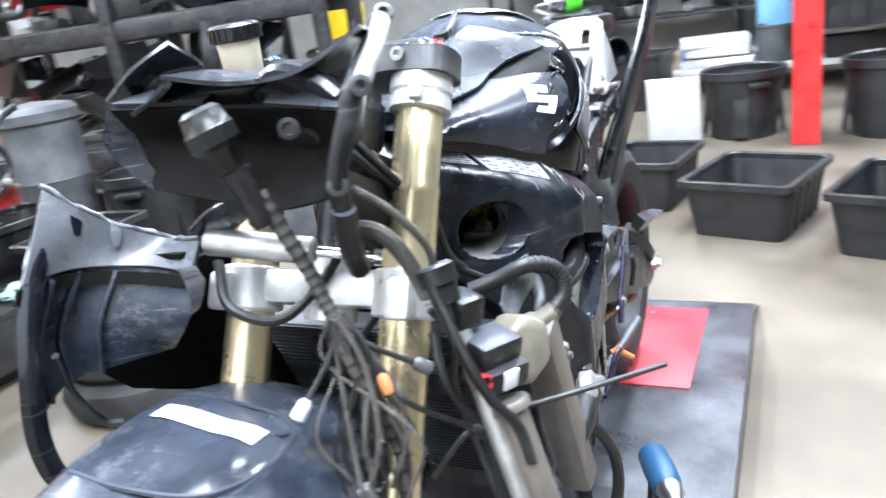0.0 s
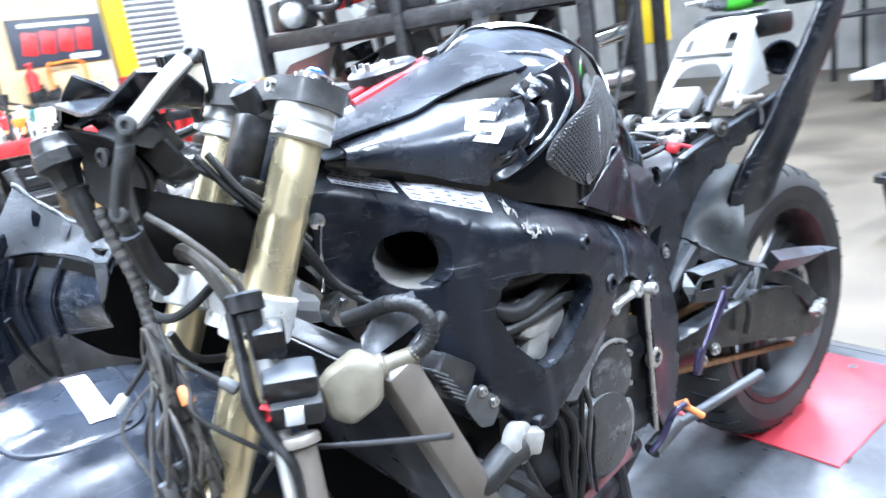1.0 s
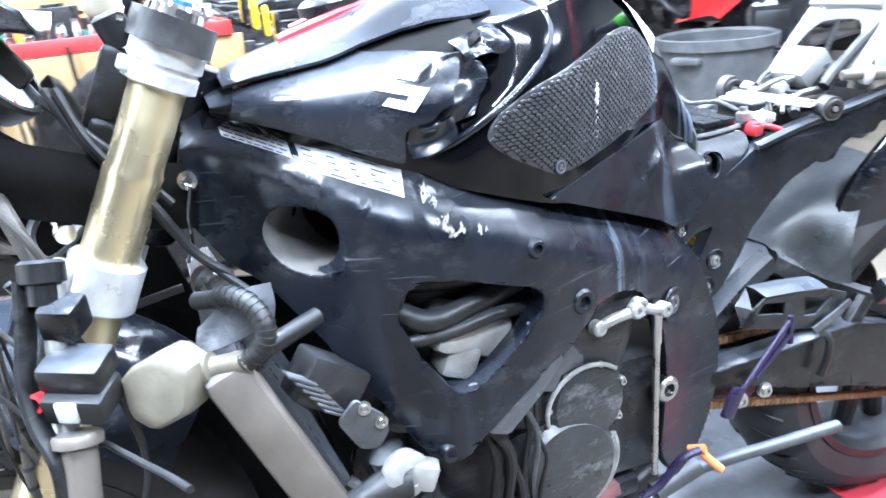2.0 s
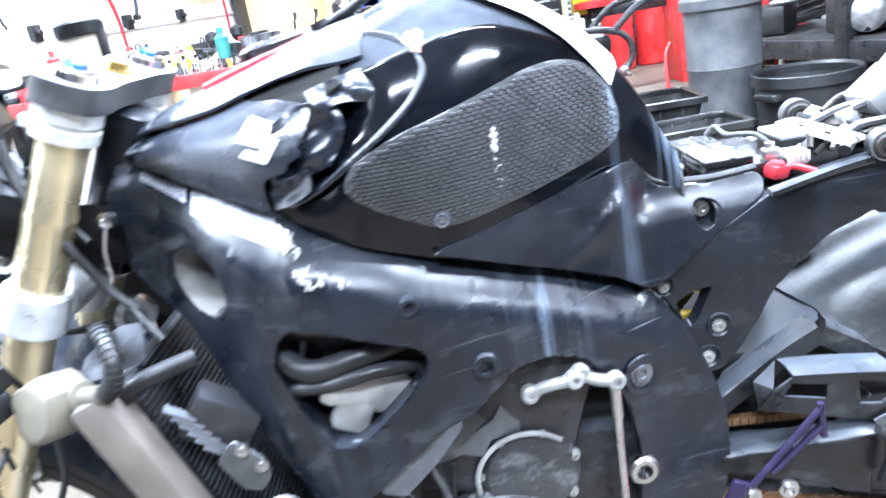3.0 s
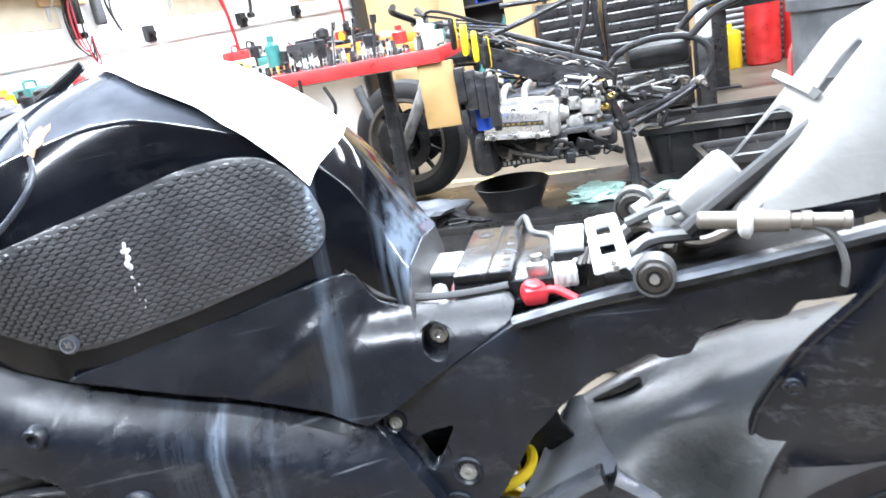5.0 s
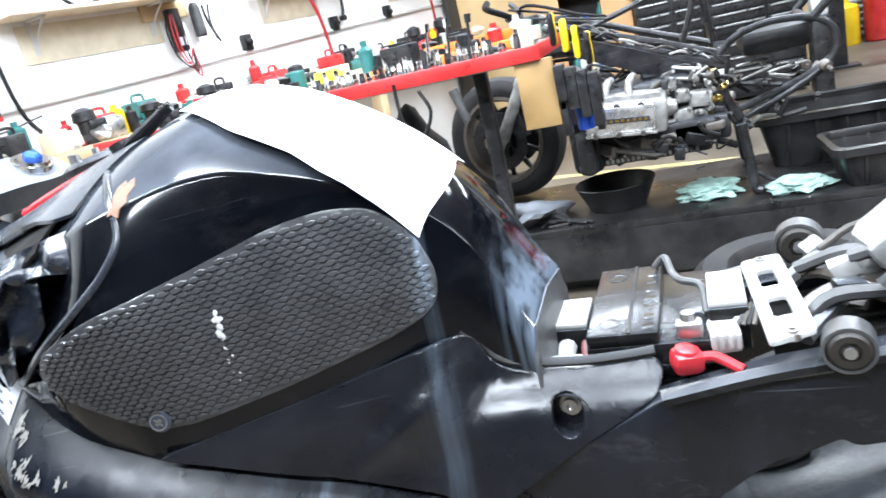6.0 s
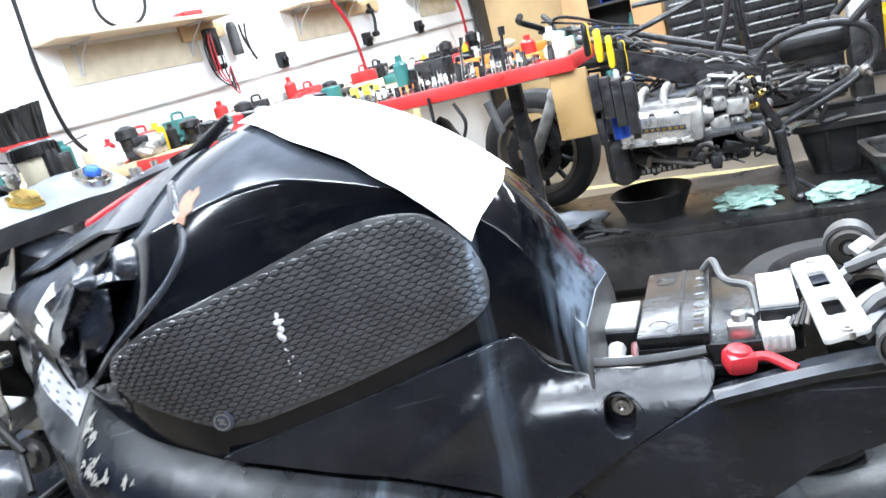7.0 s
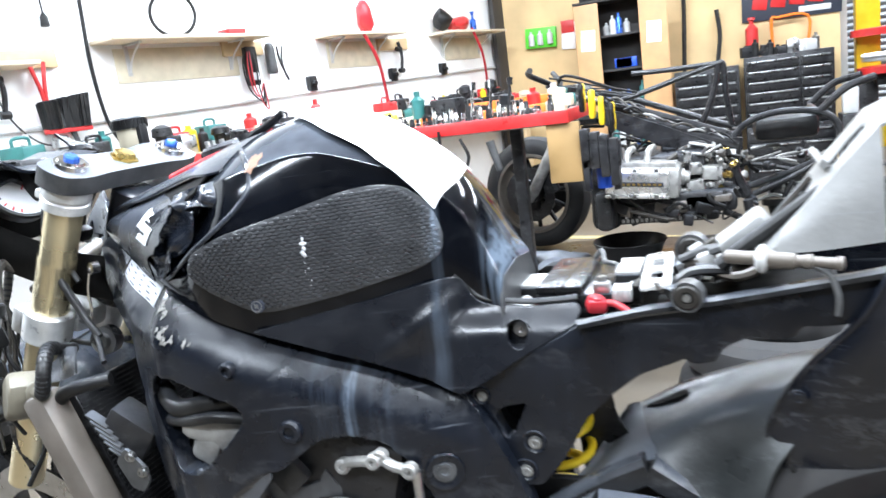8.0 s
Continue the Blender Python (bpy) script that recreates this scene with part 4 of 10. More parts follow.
for sy, px, pz, q in ((-1, 0.872, 0.937, 0.66), (1, 0.867, 0.944, 0.82)):
    y = sy * 0.094
    bm = B()
    lathe(bm, (px, y - 0.010, pz), (0.15, 1, 0), [(h, r * q) for h, r in ((0, 0.0225), (0, 0.026), (0.020, 0.026), (0.020, 0.0225), (0, 0.0225))], 26)
    lug = part("mount_lug", bm, PALE_TRAY, bike, "dusty grey seat mount lug")
    bm = B()
    lathe(bm, (px, y - 0.013, pz), (0.15, 1, 0), [(h, r * q) for h, r in ((0.004, 0.006), (0.004, 0.009), (0.001, 0.011), (0.001, 0.018), (0.004, 0.0222), (0.022, 0.0222), (0.026, 0.010))], 24)
    part("grommet", bm, GROMMET, lug)
    bm = B()
    lathe(bm, (px, y - 0.014, pz), (0.15, 1, 0), [(h, r * q) for h, r in ((0, 0.003), (0.0, 0.0062), (0.026, 0.0062))], 16)
    part("sleeve", bm, CAST_ALU, lug)
    bm = B()
    tube(bm, [(px - 0.010, y, pz - 0.014), (px - 0.060, y - 0.004 * sy, pz - 0.022), (px - 0.125, y - 0.002 * sy, pz - 0.034)], 0.006, 8, 4, flat=0.7)
    part("mount_arm", bm, PALE_TRAY, lug)
# cross plate with two slots
def slotted_plate():
    bm = sheet(rounded([(0.816, 0.048), (0.848, 0.060), (0.856, -0.092), (0.824, -0.108)], 0.006),
               (rounded([(0.826, 0.022), (0.840, 0.026), (0.842, -0.008), (0.828, -0.012)], 0.004), rounded([(0.829, -0.034), (0.843, -0.030), (0.845, -0.064), (0.831, -0.068)], 0.004)), lambda a, b: 0.0, 0.004, 0.02, rim=0.001)
    for v in bm.verts:
        v.co = (v.co.x, v.co.z, 0.950 - v.co.y)
    return bm


bm = slotted_plate()
plate = part("cross_plate", bm, DUSTY_WHITE, bike, "pale plate with two square slots")
for p in ((0.832, 0.046, 0.949), (0.840, -0.094, 0.949)):
    bolt(plate, p, (0, 0, 1), 0.004, 0.003)

# battery in its tray
bm = B()
box(bm, (0.742, 0.022, 0.880), (0.106, 0.150, 0.096), 0.004)
battery = part("battery", bm, BATTERY_CASE, bike, "black battery with red terminal boot")
bm = B()
box(bm, (0.719, 0.022, 0.932), (0.058, 0.148, 0.012), 0.003)
for y in (-0.030, 0.070):
    lathe(bm, (0.708, y, 0.9375), (0, 0, 1), [(0, 0.009), (0.0008, 0.009), (0.0009, 0.0075), (0.0004, 0.007)], 16)
box(bm, (0.7245, 0.022, 0.9375), (0.003, 0.146, 0.0025))
part("battery_lid", bm, BATTERY_CASE, battery)
for k in range(7):
    bm = B()
    box(bm, (0.7395, -0.040 + 0.0185 * k, 0.9378), (0.008, 0.011 if k != 5 else 0.006, 0.0009), 0.0002)
    part("embossed_bar", bm, BATTERY_CASE, battery)
for y in (-0.054, 0.098):
    bm = B()
    box(bm, (0.742, y, 0.905), (0.108, 0.003, 0.010), 0.001)
    part("case_rib", bm, BATTERY_CASE, battery)
for x in (0.70, 0.72, 0.762, 0.784):
    bm = B()
    box(bm, (x, -0.0535, 0.870), (0.006, 0.003, 0.058), 0.001)
    part("case_rib", bm, BATTERY_CASE, battery)
bm = B()
box(bm, (0.771, -0.042, 0.934), (0.020, 0.016, 0.014), 0.003)
cyl(bm, (0.771, -0.040, 0.938), (0.771, -0.040, 0.947), 0.006, n=8)
part("terminal", bm, STEEL, battery)
bm = B()
box(bm, (0.767, -0.066, 0.919), (0.024, 0.022, 0.018), 0.006, (8, 6, 20))
lathe(bm, (0.767, -0.066, 0.925), (0.2, 0, 1), [(0, 0.010), (0.004, 0.009), (0.006, 0.006)], 12)
tube(bm, [(0.776, -0.066, 0.920), (0.788, -0.068, 0.921), (0.806, -0.078, 0.914)], 0.0042, 10)
part("terminal_boot", bm, RED_RUBBER, battery, "bright red rubber terminal boot")
for c, size, m in (((0.668, 0.030, 0.905), (0.032, 0.062, 0.034), BLACK_PLASTIC), ((0.666, -0.050, 0.895), (0.034, 0.038, 0.030), BLACK_PLASTIC), ((0.801, -0.004, 0.928), (0.030, 0.070, 0.038), BLACK_PLASTIC), ((0.704, 0.012, 0.855), (0.15, 0.15, 0.05), BLACK_PLASTIC)):
    bm = B()
    box(bm, c, size, 0.003)
    box_part = part("relay_body", bm, m, bike)
    if size[0] < 0.1:
        bm = B()
        box(bm, (c[0], c[1], c[2] + size[2] / 2 + 0.002), (size[0] * 0.94, size[1] * 0.94, 0.005), 0.0015)
        part("relay_cap", bm, DUSTY_WHITE, box_part, "dusty white relay cap")
bm = B()
tube(bm, [(0.664, -0.030, 0.890), (0.662, -0.005, 0.902), (0.668, 0.012, 0.910)], 0.009, 10)
part("wire_sleeve", bm, DUSTY_WHITE, bike)
bm = B()
tube(bm, [(0.690, 0.040, 0.900), (0.684, 0.020, 0.915), (0.680, -0.005, 0.905), (0.684, -0.030, 0.885)], 0.004, 8)
part("loom_wire", bm, FADED_RED, bike)
for k in range(5):
    bm = B()
    tube(bm, [(0.802 + 0.004 * k, -0.045, 0.934), (0.812 + 0.003 * k, -0.030, 0.940 + 0.002 * k), (0.820, -0.012 + 0.004 * k, 0.932), (0.826, 0.030, 0.925)], 0.0022, 6)
    part("loom_wire", bm, (DUSTY_WHITE, RUBBER, LOOM_TAPE, RUBBER, HEADER)[k], bike)
bm = B()
box(bm, (0.796, -0.046, 0.928), (0.022, 0.030, 0.018), 0.003, (0, 0, 6))
for k in range(4):
    box(bm, (0.788 + 0.006 * k, -0.062, 0.930), (0.003, 0.004, 0.012), 0.0006)
part("connector_block", bm, DUSTY_WHITE, bike, "dusty white wiring connector")
bm = B()
tube(bm, [(0.742, 0.085, 0.940), (0.752, 0.080, 0.950), (0.758, 0.060, 0.942), (0.766, 0.03, 0.946), (0.782, 0.018, 0.944), (0.786, -0.02, 0.935)], 0.0034, 8)
part("battery_cable", bm, PALE_TRAY, bike, "grey battery cable")
for k in range(6):
    bm = B()
    y0, y1 = rs.uniform(-0.06, 0.06), rs.uniform(-0.06, 0.06)
    z = 0.925 + 0.01 * rs.random()
    tube(bm, [(0.85, y0, z), (0.88, (y0 + y1) / 2 + rs.uniform(-0.02, 0.02), z + 0.012), (0.92, y1, z + 0.006), (0.965, y1 * 0.6, z + 0.02)], rs.uniform(0.004, 0.008), 8)
    part("loom_wire", bm, (LOOM_TAPE, DUSTY_PLASTIC, HEADER)[k % 3], bike)
bm = B()
box(bm, (0.936, 0.018, 0.976), (0.062, 0.066, 0.034), 0.008, (0, -38, 0))
box(bm, (0.918, 0.012, 0.966), (0.026, 0.050, 0.030), 0.008, (0, -30, 10))
part("control_box", bm, TAIL_TRAY, bike, "dusty white control box")
bm = B()
lathe(bm, (0.912, -0.078, 0.975), (1, -0.20, -0.06), [(0, 0.006), (0.002, 0.0075), (0.036, 0.0075), (0.037, 0.010), (0.053, 0.010), (0.070, 0.009), (0.071, 0.0065), (0.078, 0.0065), (0.079, 0.008), (0.086, 0.008), (0.087, 0.006), (0.108, 0.006), (0.109, 0.0075), (0.114, 0.0075), (0.115, 0.004)], 18)
barrel = part("lock_barrel", bm, HEADER, bike, "dusty latch barrel with a pale collar")
bm = B()
lathe(bm, (0.946, -0.0848, 0.973), (1, -0.20, -0.06), [(-0.003, 0.010), (0, 0.0145), (0.006, 0.0155), (0.009, 0.011)], 20)
part("collar", bm, DUSTY_WHITE, barrel, "pale dusty collar")
bm = B()
tube(bm, [(0.992, -0.095, 0.968), (1.010, -0.100, 0.958), (1.018, -0.104, 0.935), (1.017, -0.103, 0.915)], 0.0030, 8, 5)
part("drain_hose", bm, PALE_TRAY, bike, "dusty clear drain hose")

# pale tail tray
TRAY = [(-0.074, 0.940), (-0.086, 0.990), (-0.076, 1.03), (-0.066, 1.085), (-0.050, 1.098), (0.078, 1.098), (0.090, 1.085), (0.098, 1.03), (0.104, 0.990), (0.100, 0.940), (0.078, 0.940), (0.066, 0.990), (0.050, 1.004), (-0.024, 1.004), (-0.040, 0.990), (-0.052, 0.940)]


def tray():
    bm = sheet(rounded([(y, x) for y, x in TRAY], 0.012), (rounded([(-0.044, 1.018), (-0.026, 1.018), (-0.026, 1.052), (-0.044, 1.052)], 0.006), rounded([(0.053, 1.016), (0.071, 1.016), (0.071, 1.050), (0.053, 1.050)], 0.006)),
               lambda a, b: 0.0, 0.004, 0.02)
    for v in bm.verts:
        y, x, off = v.co.x, v.co.z, v.co.y
        z = lerp(x, [0.915, 0.95, 1.0, 1.06, 1.092, 1.275], [0.955, 0.985, 1.040, 1.112, 1.126, 1.130]) - 0.02 * (abs(y) / 0.09) ** 2
        v.co = (x, y, z - off)
    return bm


tray_part = part("tail_tray", tray(), TAIL_TRAY, bike, "dusty pale plastic tail tray with two slots")
# moulded ribs of the tray, and the dark floor below it
part("tray_flank", shell([[(0.972, -0.079, 1.002), (0.998, -0.078, 1.030), (1.030, -0.074, 1.066), (1.062, -0.068, 1.100)],
                           [(0.966, -0.086, 0.992), (0.998, -0.087, 1.008), (1.030, -0.086, 1.028), (1.062, -0.084, 1.045)],
                           [(0.960, -0.089, 0.978), (0.996, -0.092, 0.980), (1.030, -0.094, 0.984), (1.062, -0.095, 0.988)]], 0.003), TAIL_TRAY, tray_part, "", 50)
part("tray_lip", loft([[(1.012, y, 1.056), (1.008, y, 1.062), (1.012, y, 1.068), (1.018, y, 1.062)] for y in (-0.050, 0.0, 0.078)]), TAIL_TRAY, tray_part)
# This plate is added to make the gaps between the wiring dark.
bm = B()
box(bm, (0.930, 0.005, 0.915), (0.200, 0.165, 0.006), 0.002, (0, -8, 0))
part("under_tray", bm, CAVITY, bike, "black plate added to darken the gaps below the wiring")
for k in range(16):
    x, y = rs.uniform(0.862, 0.965), rs.uniform(-0.055, 0.085)
    z = 0.925 + 0.35 * (x - 0.86) + rs.uniform(-0.004, 0.018)
    bm = B()
    if k % 2:
        box(bm, (x, y, z), (rs.uniform(0.014, 0.034), rs.uniform(0.012, 0.030), rs.uniform(0.010, 0.020)), 0.002, (rs.uniform(-15, 15), rs.uniform(-30, 10), rs.uniform(-30, 30)))
        part("connector_block", bm, rs.choice((BLACK_PLASTIC, BLACK_PLASTIC, DUSTY_WHITE, TAIL_TRAY)), bike)
    else:
        tube(bm, [(x - rs.uniform(0.02, 0.05), y + rs.uniform(-0.02, 0.02), z - 0.006), (x, y, z + 0.010), (x + rs.uniform(0.02, 0.05), y + rs.uniform(-0.03, 0.03), z + 0.012)], rs.uniform(0.003, 0.006), 7, 4)
        part("loom_wire", bm, rs.choice((RUBBER, LOOM_TAPE, DUSTY_WHITE, PALE_TRAY)), bike)
# dark tail unit behind the tray
bm = B()
box(bm, (1.175, 0.015, 1.098), (0.165, 0.150, 0.050), 0.014, (0, 2, 0))
box(bm, (1.150, 0.015, 1.126), (0.090, 0.100, 0.010), 0.004, (0, 2, 0))
part("tail_unit", bm, BLACK_PLASTIC, bike, "black tail unit behind the tray")
bm = B()
tube(bm, [(0.905, -0.055, 0.958), (0.928, -0.052, 0.976), (0.962, -0.050, 1.000), (1.002, -0.050, 1.029), (1.040, -0.052, 1.052)], 0.0085, 10, 4)
part("seat_latch_rod", bm, RUBBER, bike, "dark seat latch rod on the tray")

# dark panel hanging from the tail, beside the wheel
PL = [(0.966, -0.055, 0.672), (0.944, -0.060, 0.725), (0.950, -0.070, 0.785), (0.986, -0.084, 0.850), (1.036, -0.102, 0.912), (1.066, -0.120, 0.975), (1.120, -0.145, 1.070), (1.190, -0.165, 1.190), (1.235, -0.175, 1.290)]
PR = [(0.990, -0.058, 0.660), (1.035, -0.066, 0.676), (1.085, -0.078, 0.735), (1.125, -0.092, 0.810), (1.165, -0.110, 0.885), (1.192, -0.128, 0.965), (1.245, -0.150, 1.070), (1.285, -0.168, 1.190), (1.305, -0.175, 1.290)]


def hanging_panel():
    rings = []
    for a, b in zip(smooth_line(PL, 4), smooth_line(PR, 4)):
        d = (b - a)
        ring = []
        for inner in (0, 1):
            row = []
            for j in range(11):
                u = j / 10
                p = a + d * u
                bulge = 0.11 * d.length * (1 - (2 * u - 1) ** 4) - 0.006 * inner
                row.append((p.x, p.y - bulge, p.z))
            ring += row if not inner else row[::-1]
        rings.append(ring)
    return loft(rings)


tail_panel = part("tail_panel", hanging_panel(), NAVY_PLASTIC, bike, "worn dark blue-grey plastic panel", 50)
bm = B()
tube(bm, [(p.x + 0.003, p.y - 0.002, p.z) for p in smooth_line(PL, 4)], 0.003, 6, 1)
part("rolled_edge", bm, NAVY_PLASTIC, tail_panel)
bolt(tail_panel, (0.978, -0.096, 0.820), (0, -1, 0), 0.006, 0.003, NAVY_PLASTIC)
# round duct end with its rim at the top of the panel
bm = B()
lathe(bm, (1.145, -0.080, 1.030), (-0.75, -0.62, 0.10), [(-0.050, 0.030), (0.0, 0.034), (0.004, 0.036), (0.008, 0.034), (0.008, 0.030), (-0.030, 0.027), (-0.032, 0.002)], 28)
part("round_duct", bm, NAVY_PLASTIC, tail_panel, "round duct end with a dark rim")


# rear hugger: a flat-topped moulding that folds down to the swingarm brace
HUG = [[(0.830, 0.108, 0.690), (0.880, 0.108, 0.730), (0.930, 0.108, 0.760), (0.985, 0.108, 0.785), (1.060, 0.106, 0.800)],
       [(0.794, 0.066, 0.733), (0.852, 0.067, 0.764), (0.908, 0.067, 0.784), (0.968, 0.066, 0.801), (1.060, 0.064, 0.820)],
       [(0.801, 0.022, 0.731), (0.858, 0.024, 0.758), (0.914, 0.024, 0.780), (0.972, 0.023, 0.800), (1.060, 0.020, 0.822)],
       [(0.812, -0.026, 0.729), (0.866, -0.026, 0.756), (0.915, -0.027, 0.777), (0.970, -0.030, 0.796), (1.050, -0.036, 0.812)],
       [(0.820, -0.044, 0.725), (0.868, -0.048, 0.735), (0.912, -0.055, 0.748), (0.948, -0.066, 0.758), (0.985, -0.074, 0.768)],
       [(0.822, -0.055, 0.719), (0.860, -0.066, 0.701), (0.896, -0.078, 0.690), (0.926, -0.090, 0.698), (0.946, -0.096, 0.712)],
       [(0.822, -0.060, 0.715), (0.852, -0.071, 0.692), (0.886, -0.084, 0.672), (0.918, -0.098, 0.656), (0.942, -0.104, 0.652)]]
hug = part("hugger", shell(HUG, 0.004, 4), HUGGER, bike, "worn dark rear hugger over the tyre", 28)
# black inlay near the front of its crown, painting a slot's shade
bm = B()
vs = []
for k in range(28):
    a = 2 * math.pi * k / 28
    u, v = 0.027 * math.cos(a), 0.0085 * math.sin(a) * (1.0 + 0.35 * math.cos(a))
    x, y = 0.828 + u, 0.038 + v - 0.10 * u
    vs.append(bm.verts.new((x, y, lerp(x, [0.79, 0.855, 0.91], [0.7345, 0.7655, 0.786]) + 0.0040 - 0.06 * (0.066 - y))))
bm.faces.new(vs)
bmesh.ops.solidify(bm, geom=bm.faces[:], thickness=0.002)
part("slot", bm, CAVITY, hug)
# dusty shell between its front edge and the brace
part("hugger_mount", shell([[(0.764, 0.052, 0.724), (0.772, 0.060, 0.730), (0.783, 0.064, 0.733), (0.799, 0.064, 0.732)],
                                    [(0.744, 0.022, 0.700), (0.758, 0.032, 0.702), (0.780, 0.022, 0.712), (0.809, 0.014, 0.728)],
                                    [(0.722, -0.024, 0.676), (0.744, -0.012, 0.682), (0.775, -0.022, 0.702), (0.819, -0.030, 0.725)],
                                    [(0.690, -0.064, 0.655), (0.728, -0.062, 0.676), (0.770, -0.060, 0.698), (0.826, -0.056, 0.716)]], 0.004), DUSTY_PLASTIC, hug, "dusty moulded hugger front", 50)


# black plate added to darken the gap over the shock, ahead of the tyre
part("inner_fender", sheet(rounded([(0.716, 0.600), (0.712, 0.700), (0.706, 0.770), (0.732, 0.800), (0.757, 0.786), (0.764, 0.735), (0.790, 0.695), (0.850, 0.690), (0.850, 0.640), (0.800, 0.600)], 0.012), (), lambda x, z: 0.015 + 0.25 * (0.76 - z) ** 2, 0.006, 0.03), BLACK_PLASTIC, bike, "black plate added to darken the gap over the shock")


# rear wheel
def rear_wheel():
    c = Vector((1.135, 0.0, 0.482))
    prof = [(-0.075, 0.225), (-0.085, 0.245), (-0.09, 0.268), (-0.078, 0.293), (-0.05, 0.312), (0, 0.320), (0.05, 0.312), (0.078, 0.293), (0.09, 0.268), (0.085, 0.245), (0.075, 0.225)]
    bm = B()
    n = 72
    rings = []
    for i in range(n):
        a = 2 * math.pi * i / n
        rings.append([bm.verts.new(c + Vector((r * math.cos(a), y, r * math.sin(a)))) for y, r in prof])
    for i in range(n):
        p, q = rings[i], rings[(i + 1) % n]
        for j in range(len(prof)):
            bm.faces.new((p[j], p[(j + 1) % len(prof)], q[(j + 1) % len(prof)], q[j]))
    wheel = part("rear_wheel", B_rim(c), RUBBER, bike, "black cast rear wheel")
    part("tyre", bm, TYRE, wheel, "worn black road tyre")
    bm = B()
    for i in range(36):
        a = 2 * math.pi * i / 36
        for s in (-1, 1):
            pts = [c + Vector((rr * math.cos(a + da), s * yy, rr * math.sin(a + da))) for rr, da, yy in ((0.318, 0.0, 0.025), (0.306, 0.04, 0.062), (0.292, 0.07, 0.080))]
            tube(bm, pts, 0.003, 5, 3)
    part("tread_groove", bm, RUBBER, wheel, kind="stuff")
    bm = B()
    lathe(bm, c + Vector((0, -0.085, 0)), (0, 1, 0), [(0, 0.085), (0, 0.105), (0.006, 0.105), (0.006, 0.085), (0, 0.085)], 40)
    part("sprocket", bm, STEEL, wheel)
    bm = B()
    lathe(bm, c + Vector((0, -0.07, 0)), (0, 1, 0), [(0, 0.055), (0.14, 0.055)], 30)
    lathe(bm, c + Vector((0, 0.075, 0)), (0, 1, 0), [(0, 0.04), (0, 0.115), (0.005, 0.115), (0.005, 0.04)], 36)
    part("hub", bm, DARK_STEEL, wheel)
    for k in range(3):
        for lean in (-0.14, 0.14):
            a = 2 * math.pi * k / 3 + 0.5
            bm = B()
            cyl(bm, c + Vector((0.05 * math.cos(a + lean), 0, 0.05 * math.sin(a + lean))), c + Vector((0.21 * math.cos(a + lean * 1.4), 0, 0.21 * math.sin(a + lean * 1.4))), 0.026, 0.019, 10)
            part("spoke", bm, DARK_STEEL, wheel)
    return wheel


def B_rim(c):
    return lathe(B(), c + Vector((0, -0.082, 0)), (0, 1, 0), [(0, 0.218), (0, 0.232), (0.164, 0.232), (0.164, 0.218), (0.14, 0.205), (0.024, 0.205), (0, 0.218)], 60)


rear_wheel()

# swingarm with its arched brace
SWING = [(0.60, 0.585), (0.68, 0.580), (0.76, 0.588), (0.93, 0.598), (1.06, 0.560), (1.150, 0.515), (1.205, 0.470), (1.200, 0.430), (1.140, 0.415), (1.04, 0.448), (0.935, 0.483), (0.80, 0.520), (0.713, 0.549), (0.62, 0.57)]


def swing_y(x, z):
    return lerp(x, [0.6, 0.7, 0.8, 1.18], [-0.10, -0.118, -0.130, -0.138]) - 0.06 * max(0, z - 0.60)


swing = part("swingarm", sheet(rounded(SWING, 0.02, 4), (), swing_y, 0.04, 0.03, rim=0.006), BLACK_PLASTIC, bike, "dusty black alloy swingarm with arched brace", 50)
part("swingarm", sheet(rounded(SWING, 0.02, 3), (), lambda x, z: 0.12, 0.035, 0, -1.0), BLACK_PLASTIC, bike, "far side of the black alloy swingarm")
def beam(line, tall, wide):
    """A box-section arm along a line, with softened edges."""
    pts = smooth_line(line, 5)
    rings = []
    for i, p in enumerate(pts):
        d = (pts[min(i + 1, len(pts) - 1)] - pts[max(i - 1, 0)]).normalized()
        up = Vector((-d.z, 0, d.x)) if d.x > 0 else Vector((d.z, 0, -d.x))
        up.normalize()
        out = Vector((0, -1, 0))
        t = tall[0] + (tall[1] - tall[0]) * i / (len(pts) - 1)
        rings.append([p + up * t * a + out * wide * b for a, b in ((0.5, -0.38), (0.5, 0.24), (0.30, 0.5), (-0.40, 0.5), (-0.5, 0.38), (-0.5, -0.38), (-0.40, -0.5), (0.40, -0.5))])
    return loft(rings)


part("brace", beam([(0.640, -0.085, 0.612), (0.690, -0.078, 0.645), (0.760, -0.068, 0.685), (0.812, -0.062, 0.708)], (0.030, 0.034), 0.030), GUARD_PLASTIC, swing, "dusty black arched swingarm brace", 40)
part("brace", beam([(0.812, -0.062, 0.708), (0.850, -0.064, 0.684), (0.905, -0.070, 0.652), (0.970, -0.085, 0.618), (1.040, -0.108, 0.585), (1.095, -0.126, 0.545), (1.130, -0.134, 0.505)], (0.034, 0.040), 0.032), GUARD_PLASTIC, swing, "", 40)
bm = B()
tube(bm, [(0.930, -0.118, 0.585), (0.965, -0.114, 0.625)], 0.014, 8, 2)
part("web", bm, BLACK_PLASTIC, swing)
bm = loft([[(x, y, z) for x, y, z in ((p, -0.145, q + w), (p, -0.165, q + w * 0.2), (p, -0.145, q - w), (p, -0.13, q - w * 0.2))] for p, q, w in ((0.955, 0.650, 0.022), (1.03, 0.632, 0.024), (1.10, 0.618, 0.020), (1.17, 0.607, 0.011), (1.21, 0.602, 0.002))])
part("guard_fin", bm, GUARD_PLASTIC, swing, "pointed grey plastic guard fin")
# Dark block and plate added to stop bright floor showing through.
bm = B()
